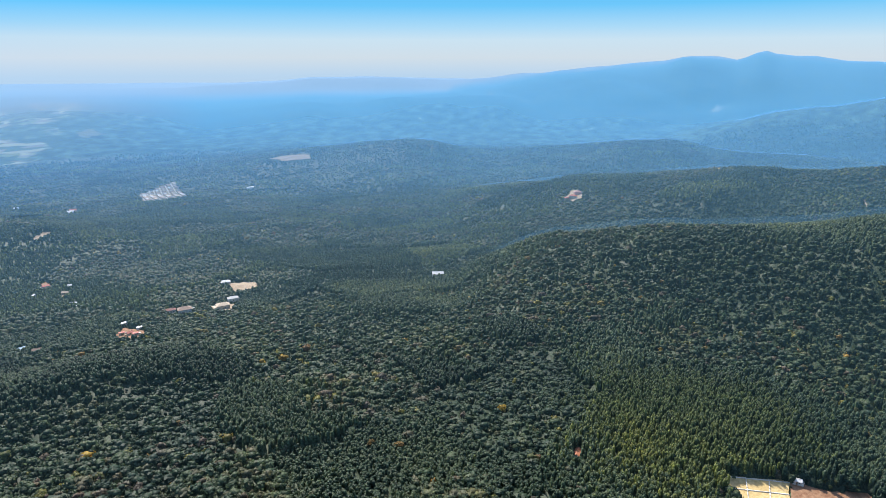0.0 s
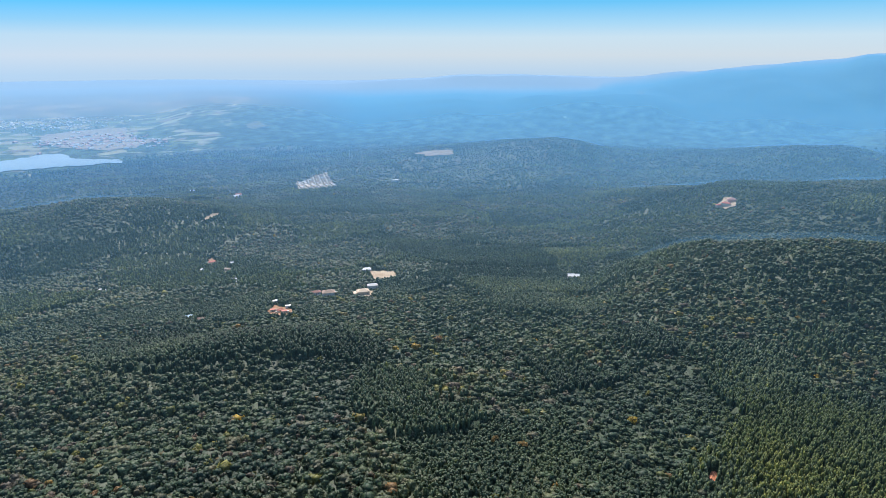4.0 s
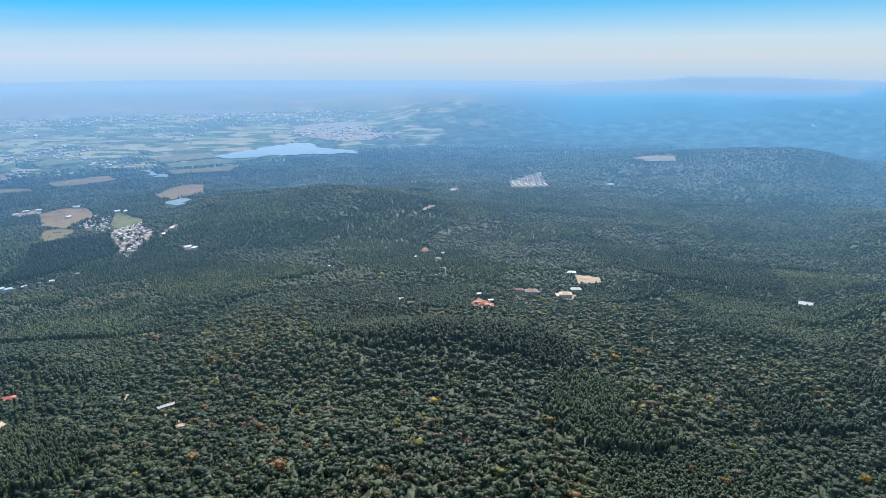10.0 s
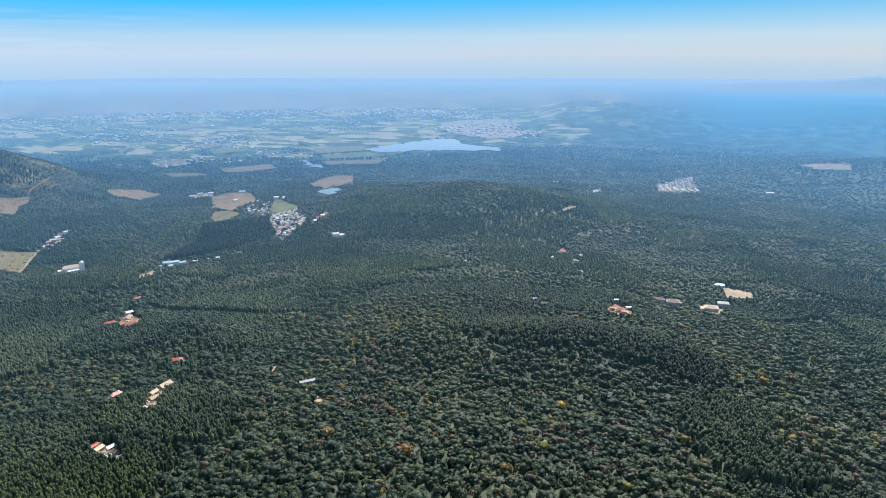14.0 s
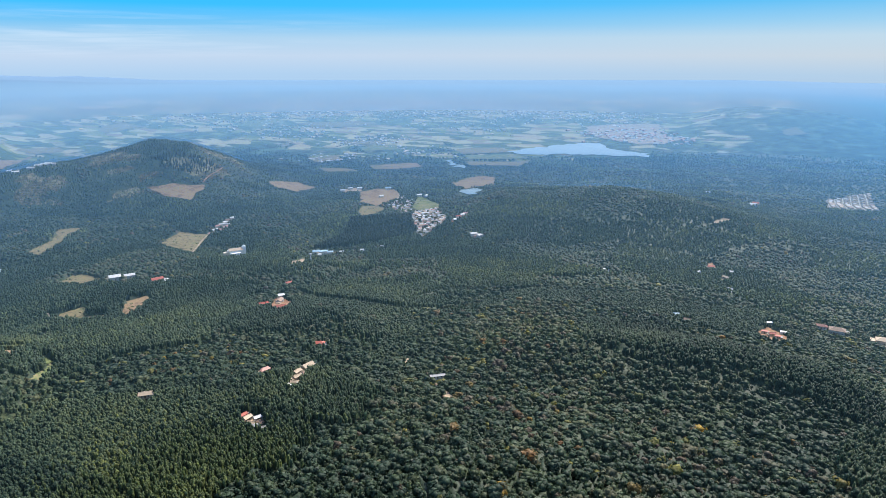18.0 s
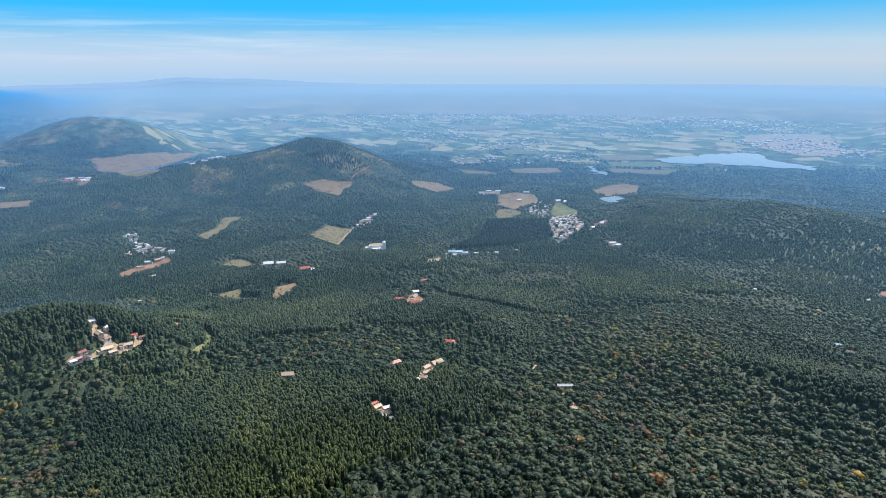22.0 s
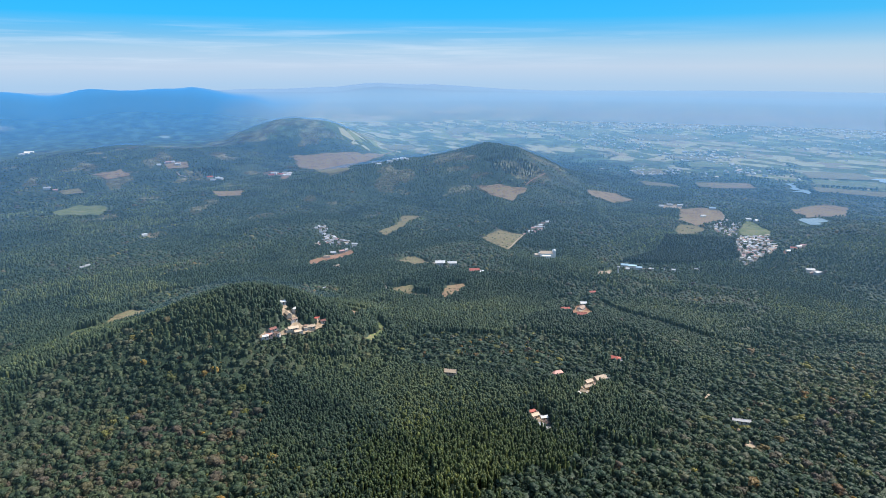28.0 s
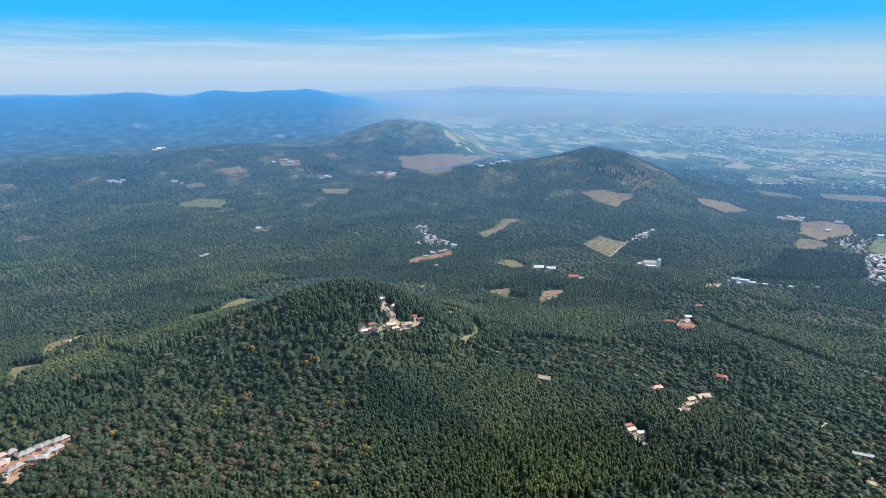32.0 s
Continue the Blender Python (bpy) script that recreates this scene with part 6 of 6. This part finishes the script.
PLANTATIONS = [[(-586.2, 1188.3), (-482.3, 1263.1), (-424.0, 1147.2), (-460.2, 1020.5), (-544.7, 945.3), (-545.3, 1069.5)], [(-1273.9, 1398.8), (-1184.7, 1524.9), (-1135.9, 1494.3), (-1104.1, 1389.8), (-1201.8, 1356.8)], [(-2345.4, 964.5), (-2285.0, 1081.4), (-2176.5, 1023.1), (-2214.3, 926.9)]]


def wood(tag, d0, d1, step, broad, gum, grow, b0=-79, b1=95, close=0):
    p = scatter(d0, d1, step, b0, b1)
    h1, h2, h3, edge = stand(p[:, 0], p[:, 1])
    # the gums are planted closer than the native trees
    more = [p] + [p[gum_share(p[:, 0], p[:, 1]) + (h2 - 0.5) * 0.8 > 0.55] for _ in range(close)]
    p = np.concatenate([more[0]] + [q + rng.uniform(-0.62, 0.62, q.shape) * step for q in more[1:]])
    p = p[wooded(p)] if close else p
    h1, h2, h3, edge = stand(p[:, 0], p[:, 1])
    z = land(p[:, 0], p[:, 1])
    pos = np.column_stack([p, z - 0.3])
    n = len(p)
    d, b = np.hypot(p[:, 0], p[:, 1]), np.degrees(np.arctan2(-p[:, 0], p[:, 1]))
    share = gum_share(p[:, 0], p[:, 1]) + rng.normal(0, 0.10, n) + (h2 - 0.5) * 0.8
    is_gum = share > 0.55
    turn = rng.uniform(0, 6.28, n)
    tall = np.where(is_gum, 0.55 + 0.62 * h1, 0.78 + 0.28 * h1)
    wide = np.where(is_gum, rng.uniform(0.62, 1.08, n), np.clip(np.exp(rng.normal(-0.10, 0.42, n)), 0.42, 2.1))
    even = np.where(is_gum, 0.92 + 0.08 * wide, 0.50 + 0.50 * np.minimum(wide, 1.5))
    size = np.column_stack([wide, even * rng.uniform(0.88, 1.12, n) * tall]) * grow * (1 - 0.45 * bare(p[:, 0], p[:, 1]))[:, None]
    dark = np.zeros(n, bool)
    for poly in PLANTATIONS:
        dark |= inside(p[:, 0], p[:, 1], poly)
    is_gum |= dark
    size[dark, 1] = 1.08
    tone = np.clip(rng.beta(1.15, 1.5, n) * 0.84 + 0.10 * rough(p[:, 0], p[:, 1], 40, 9.0) + (h3 - 0.5) * 0.42, 0, 0.84)
    rust = np.exp(-((b - 82) / 12) ** 2 - ((d - 400) / 60) ** 2) + 0.3 * np.exp(-((b + 5) / 30) ** 2 - ((d - 370) / 60) ** 2)
    odd = rng.uniform(size=n) < 0.085 * np.clip(0.6 + 1.5 * rough(p[:, 0], p[:, 1], 45, 13.0), 0.1, 2) + 0.30 * rust
    tone = np.where(odd, np.where(rng.uniform(size=n) < 0.55 + rust, rng.uniform(0.72, 0.84, n), rng.uniform(0.86, 1.0, n)), tone)
    gt = np.clip(rng.beta(2, 2, n) * 0.8 + 0.15 * rough(p[:, 0], p[:, 1], 70, 6.0) + (h3 - 0.5) * 0.60 + 0.25 * np.exp(-((b - 43) / 12) ** 2 - ((d - 345) / 60) ** 2) - 0.7 * dark - 0.30 * np.exp(-((b - 46) / 14) ** 2) * np.clip((d - 600) / 200, 0, 1), 0, 1)
    tone = np.where(odd, tone, np.clip(tone + 0.16 * np.exp(-((b - 68) / 16) ** 2) * np.clip((560 - d) / 100, 0, 1), 0, 0.84))
    # beyond the near slopes leaf tones are painted lighter, standing in for light
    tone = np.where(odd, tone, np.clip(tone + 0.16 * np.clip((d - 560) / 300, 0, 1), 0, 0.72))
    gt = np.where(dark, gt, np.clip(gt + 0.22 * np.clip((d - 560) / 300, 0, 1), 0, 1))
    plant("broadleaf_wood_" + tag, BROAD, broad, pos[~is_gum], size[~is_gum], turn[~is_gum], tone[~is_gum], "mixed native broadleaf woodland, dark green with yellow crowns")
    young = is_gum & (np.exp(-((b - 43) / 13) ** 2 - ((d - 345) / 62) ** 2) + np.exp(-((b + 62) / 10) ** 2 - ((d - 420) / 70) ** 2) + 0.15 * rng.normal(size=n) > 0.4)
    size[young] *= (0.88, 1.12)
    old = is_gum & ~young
    plant("gum_wood_" + tag, GUM, gum, pos[old], size[old], turn[old], gt[old], "close-planted slender gum trees with dull green leaves")
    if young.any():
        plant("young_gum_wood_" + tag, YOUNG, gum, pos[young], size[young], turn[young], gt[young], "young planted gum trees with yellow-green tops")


def broads(n, radius, size, core, seeds, sides=5, domes=0):
    return [clump_tree(n, radius, 8.6, 2.2, size, core, seed=s, sides=sides, domes=domes) for s in seeds]


def gums(n, radius, size, core, seeds, sides=5):
    return [clump_tree(n, radius, 12.5, 3.0, size, core, 0.15, s, sides, True) for s in seeds]


wood("near", 306, 500, 3.7, broads(30, 3.3, 0.95, 0.92, range(1, 13), 4, 4), gums(18, 1.9, 0.62, 0.95, range(61, 67), 4), 0.84, close=3)
wood("nearer_slopes", 500, 800, 4.1, broads(8, 3.4, 1.25, 0.98, range(11, 19), 4, 2), gums(4, 2.1, 0.85, 1.0, range(71, 75), 4), 0.86, close=2)
wood("middle", 800, 1200, 4.2, broads(1, 3.3, 1.2, 1.02, (21, 22, 23), 4), gums(1, 2.4, 1.0, 1.0, (75, 76), 3), 0.88)
wood("beyond", 1200, 1800, 5.7, broads(1, 4.3, 1.5, 1.02, (25, 26, 27), 4), gums(1, 3.4, 1.2, 1.0, (77, 78), 3), 0.90)
for tag, d0, b0, b1 in (("far_east", 1800, -79, 25), ("far_north", 2350, 25, 68), ("far_west", 1800, 68, 95)):
    wood(tag, d0, 2960, 11.5, broads(1, 7.4, 2.8, 1.0, (31, 32, 33), 4), gums(1, 6.2, 2.2, 1.0, (79, 80), 4), 0.85, b0, b1)
wood("hill", 1800, 2350, 7.0, broads(1, 4.6, 1.8, 1.0, (31, 32, 33), 4), gums(1, 3.8, 1.5, 1.0, (79, 80), 4), 0.85, 25, 68)
wood("below", 40, 300, 6.0, broads(12, 4.0, 1.1, 1.0, (35, 36), 4), gums(8, 2.6, 0.9, 0.95, (81, 82), 4), 0.85)
wood("back", 150, 700, 14.0, broads(3, 7.0, 3.4, 0.95, (37, 38), 4), gums(3, 5.0, 2.8, 0.95, (83, 84), 4), 1.0, 95, 180)
wood("back_east", 150, 700, 14.0, broads(3, 7.0, 3.4, 0.95, (39, 40), 4), gums(3, 5.0, 2.8, 0.95, (85, 86), 4), 1.0, -180, -79)


def understorey(d0, d1, cell):
    """The closed lower leaf layer between the stems, thinning out over open ground."""
    rings = np.linspace(d0, d1, int((d1 - d0) / cell) + 1)
    steps = int(radians(174) * d1 / cell)
    d, b = np.meshgrid(rings, np.linspace(-79, 95, steps), indexing="ij")
    d, b = d.ravel() + rng.uniform(-0.3, 0.3, d.size) * cell, np.radians(b.ravel() + rng.uniform(-0.3, 0.3, b.size) * 174 / steps)
    x, y = -np.sin(b) * d, np.cos(b) * d
    h1, h2, h3, edge = stand(x, y)
    gum = gum_share(x, y) + (h2 - 0.5) * 0.8 > 0.55
    high = np.where(gum, 4.8 * (0.46 + 0.62 * h1), 3.5 * (0.78 + 0.28 * h1)) * rng.uniform(0.3, 1.7, len(x))
    thick = np.clip((cover(x, y) - 0.35) / 0.4, 0, 1)
    thick[~wooded(np.column_stack([x, y]))] = 0
    v = np.column_stack([x, y, land(x, y) + high * thick - 1.5 * (1 - thick)])
    i, j = np.meshgrid(np.arange(len(rings) - 1), np.arange(steps - 1), indexing="ij")
    a = (i * steps + j).ravel()
    f = np.stack([a, a + 1, a + 1 + steps, a + steps], -1)
    f = f[thick[f].max(1) > 0.05]
    ob = mesh_object("understorey", v.tolist(), f.tolist(), SHRUBS, True)
    tone = np.clip(rng.beta(2, 2, len(x)) * 0.7 + (h3 - 0.5) * 0.5 + 0.1 * rough(x, y, 40, 9.0), 0, 1)
    ob.data.attributes.new("tone", "FLOAT", "POINT").data.foreach_set("value", tone.astype(np.float32))
    return tagged(ob, "dense green understorey between the forest trees", "undergrowth", kind="stuff")


for d0, d1, cell in ((290, 520, 3.6), (520, 900, 4.6), (900, 1700, 7.5), (1700, 2990, 13.0)):
    understorey(d0, d1, cell)


def undergrowth():
    """Low bushes on the near side of the clearings, where the trees stand back."""
    p = np.concatenate([np.column_stack([rng.uniform(min(q[0] for q in poly), max(q[0] for q in poly), n), rng.uniform(min(q[1] for q in poly), max(q[1] for q in poly), n)])
                        for poly in GAPS if math.hypot(*np.mean(poly, 0)) < 1500
                        for n in [max(4, int((max(q[0] for q in poly) - min(q[0] for q in poly)) * (max(q[1] for q in poly) - min(q[1] for q in poly)) / 80))]])
    keep = np.ones(len(p), bool)
    for poly in GAPS[0::3]:
        lo, hi = np.min(poly, 0), np.max(poly, 0)
        w = np.where((p[:, 0] > lo[0]) & (p[:, 0] < hi[0]) & (p[:, 1] > lo[1]) & (p[:, 1] < hi[1]))[0]
        if len(w):
            share = 0.10 if (hi[0] - lo[0]) * (hi[1] - lo[1]) > 2500 else 0.0
            w = w[inside(p[w, 0], p[w, 1], poly)]
            keep[w] = rng.uniform(size=len(w)) < share
    p = p[keep]
    n = len(p)
    pos = np.column_stack([p, land(p[:, 0], p[:, 1]) - 0.2])
    wide = rng.uniform(0.35, 0.75, n)
    plant("undergrowth", BROAD, broads(7, 3.2, 1.7, 0.8, (51, 52, 53), 4), pos, np.column_stack([wide, wide * rng.uniform(0.45, 0.7, n)]), rng.uniform(0, 6.28, n), np.clip(rng.beta(1.8, 1.8, n) * 0.85, 0, 0.85), "low bushes and saplings round the clearings")


undergrowth()


def village_trees():
    """Small shade trees between the village houses."""
    spots = []
    for poly, count in ((VILLAGE_UPPER, 90), (VILLAGE_LOWER, 90), (HAMLET, 50)):
        xs, ys = [q[0] for q in poly], [q[1] for q in poly]
        p = np.column_stack([rng.uniform(min(xs), max(xs), 900), rng.uniform(min(ys), max(ys), 900)])
        p = p[inside(p[:, 0], p[:, 1], poly)]
        free = np.min(np.hypot(p[:, None, 0] - np.array(HOMES)[None, :, 0], p[:, None, 1] - np.array(HOMES)[None, :, 1]), 1) > 5.5
        spots.append(p[free][:count])
    p = np.concatenate(spots)
    n = len(p)
    wide = rng.uniform(0.5, 1.0, n)
    plant("village_trees", BROAD, broads(8, 3.0, 1.6, 0.85, (55, 56, 57), 4), np.column_stack([p, land(p[:, 0], p[:, 1]) + 0.3]), np.column_stack([wide, wide * 0.75]), rng.uniform(0, 6.28, n),
          rng.uniform(0.05, 0.6, n), "small dark shade trees between village houses")


village_trees()

# ---- the nearest trees, one by one ----


def lone_tree_meshes(kind, tone, seed):
    if kind == "gum":
        v, f = clump_tree(70, 1.7, 12.5, 3, 0.6, 0.55, 0.15, seed, 6, True)
    elif kind == "cypress":
        v, f = clump_tree(120, 1.7, 17, 1.0, 0.6, 0.7, 0.6, seed, 6, True)
    else:
        v, f = clump_tree(130, 3.3, 9.0, 2.4, 0.66, 0.5, 0.0, seed, 6)
    crown = bpy.data.meshes.new("crown")
    crown.from_pydata(v.tolist(), [], f.tolist())
    crown.attributes.new("tone", "FLOAT", "POINT").data.foreach_set("value", np.full(len(v), tone, np.float32))
    crown.materials.append(GUM if kind == "gum" else BROAD)
    bm = bmesh.new()
    tube(bm, 0.32, 0.2, -0.8, 4.5, 7)
    for k in range(3):
        a = 2.1 * k + seed
        tip = Vector((math.cos(a) * 1.3, math.sin(a) * 1.3, 6.4))
        lo = [bm.verts.new((0.12 * math.cos(q), 0.12 * math.sin(q), 3.6 + 0.3 * k)) for q in (0, 2.1, 4.2)]
        hi = bm.verts.new(tip)
        for i in range(3):
            bm.faces.new([lo[i], lo[(i + 1) % 3], hi])
    trunk = bpy.data.meshes.new("trunk")
    bm.to_mesh(trunk)
    bm.free()
    trunk.materials.append(BARK)
    return trunk, crown


def lone_tree(name, label, meshes, group):
    root = tagged(new(name), label, "tree", group)
    for part_name, me in zip(("trunk", "crown"), meshes):
        new(part_name, me).parent = root
    return root


def set_tree(master, x, y, turn, wide, tall):
    m = pose(x, y, float(land(x, y)) - 0.2, 0, 0, turn)
    ob = copy_thing(master, m)
    ob.scale = (wide, wide, tall)
    return ob


def near_trees():
    r = np.random.default_rng(5)
    kinds = []
    for k, tone in enumerate((0.08, 0.2, 0.35, 0.5, 0.62, 0.72, 0.80, 0.9)):
        kinds.append(("broadleaf_tree", "olive" if 0.55 < tone < 0.75 else "brown-tinged" if 0.75 < tone < 0.85 else "yellow-green" if tone > 0.85 else "dark green", lone_tree_meshes("broad", tone, 60 + k)))
    gums = [("gum_tree", "grey-green", lone_tree_meshes("gum", t, 80 + k)) for k, t in enumerate((0.25, 0.5, 0.7, 0.9))]
    masters = [lone_tree(n, "%s %s standing in closed forest" % (tint, n.replace("_", " ")), me, "forest trees") for n, tint, me in kinds + gums]
    p = scatter(296, 307, 4.1, -74, 90)
    p = p[np.argsort(np.hypot(p[:, 0], p[:, 1]) + r.uniform(-4, 4, len(p)))][::-1][:300]
    gum = gum_share(p[:, 0], p[:, 1]) + r.normal(0, 0.15, len(p)) > 0.55
    for i, (x, y) in enumerate(p):
        m = masters[8 + r.integers(4)] if gum[i] else masters[min(7, int(r.beta(1.5, 1.8) * 8))]
        w = 0.78 * r.uniform(0.65, 1.35)
        set_tree(m, float(x), float(y), r.uniform(0, 360), w, 0.5 * w + 0.36)
    for m in masters:
        x, y = p[-1]
        bpy.data.objects.remove(m.children[1])
        bpy.data.objects.remove(m.children[0])
        bpy.data.objects.remove(m)


near_trees()


def marked_trees():
    yellow = lone_tree("flowering_tree", "broad tree in full yellow flower above the forest", lone_tree_meshes("broad", 1.0, 91), "yellow trees")
    lime = lone_tree("lime_green_tree", "bright yellow-green tree among darker crowns", lone_tree_meshes("broad", 0.93, 92), "bright trees")
    rusty = lone_tree("rusty_tree", "rust-brown tree among green crowns", lone_tree_meshes("broad", 0.975, 93), "rusty trees")
    cypress = lone_tree("cypress", "tall dark narrow cypress beside the drying yard", lone_tree_meshes("cypress", 0.02, 94), "cypresses")
    turn = 0
    for master, places in (
            (yellow, [(319.0, 451.1), (289.5, 292.5), (376.0, 198.1), (463.4, 275.3), (290.9, 291.1)]),
            (lime, [(326.7, 314.6), (405.0, 247.2), (23.4, 364.2), (228.7, 329.4), (20.7, 361.4), (-49.9, 410.0), (-73.7, 432.3), (121.6, 466.4)]),
            (rusty, [(76.2, 381.5), (205.4, 298.1), (190.9, 309.3)]),
            (cypress, [(381.5, 108.2), (388.8, 104.0)])):
        for x, y in places:
            turn += 47
            set_tree(master, x, y, turn, 0.85 + 0.17 * math.sin(turn), 0.95)
        for part_of in list(master.children):
            bpy.data.objects.remove(part_of)
        bpy.data.objects.remove(master)


marked_trees()


# ---- far settlements of the plain ----
def far_houses(name, label, places, low, high, seed, mats):
    """Many tiny houses far away, each a walled box under a ridge roof."""
    r = np.random.default_rng(seed)
    box = np.array([(-1, -1, 0), (1, -1, 0), (1, 1, 0), (-1, 1, 0), (-1, -1, 0.6), (1, -1, 0.6), (1, 1, 0.6), (-1, 1, 0.6), (-1, 0, 1), (1, 0, 1)], float)
    fs = [(0, 1, 5, 4), (1, 2, 6, 5), (2, 3, 7, 6), (3, 0, 4, 7), (4, 5, 9, 8), (6, 7, 8, 9), (5, 6, 9), (7, 4, 8)]
    for k, mat in enumerate(mats):
        vs, faces = [], []
        for x, y in places[k::len(mats)]:
            s = r.uniform(low, high)
            a = r.uniform(0, 3.14)
            c, sn = math.cos(a), math.sin(a)
            q = box * (s, s * r.uniform(0.5, 0.8), s * r.uniform(0.7, 1.0))
            o = len(vs)
            z = float(land(x, y)) + 0.6
            vs += [(x + u * c - v * sn, y + u * sn + v * c, z + w) for u, v, w in q]
            faces += [tuple(o + i for i in f) for f in fs]
        tagged(mesh_object(name, vs, faces, mat), label, "town", kind="stuff")


def town_places(spots, seed):
    r = np.random.default_rng(seed)
    out = []
    for bearing, d, spread_b, spread_d, n in spots:
        for _ in range(n):
            out.append(at(bearing + r.normal(0, spread_b), d * (1 + r.normal(0, spread_d))))
    return out


far_houses("far_town", "far town of pale houses on the plain", town_places(
    [(16, 4153, 3.2, 0.032, 800), (10, 4023, 2.0, 0.030, 330), (24, 4177, 3.0, 0.030, 460), (33, 4150, 3.0, 0.028, 380), (29, 4060, 3.0, 0.030, 300), (3.5, 3877, 2.0, 0.030, 200), (20, 4080, 5.0, 0.028, 260)], 31),
    4, 8, 41, (WALL_WHITE, ROOF_ZINC, WALL_WHITE, ROOF_TAN))
far_houses("lakeside_town", "lakeside town of small pale houses", town_places([(2.0, 3372, 1.8, 0.030, 190), (-1.2, 3262, 1.2, 0.03, 60)], 32), 6, 11, 42, (WALL_WHITE, ROOF_PINK))
far_houses("plain_hamlets", "scattered hamlets on the farmed plain", town_places(
    [(24, 3149, 1.6, 0.03, 80), (20, 2821, 1.2, 0.03, 45), (27, 2628, 2.0, 0.030, 50), (30, 3372, 2.0, 0.04, 80), (15, 3523, 2.0, 0.04, 60), (35, 3637, 3.0, 0.030, 80), (22, 3812, 6.0, 0.036, 160), (39, 3877, 3, 0.030, 70)], 33),
    4.5, 9, 43, (WALL_WHITE, ROOF_ZINC, ROOF_TAN))
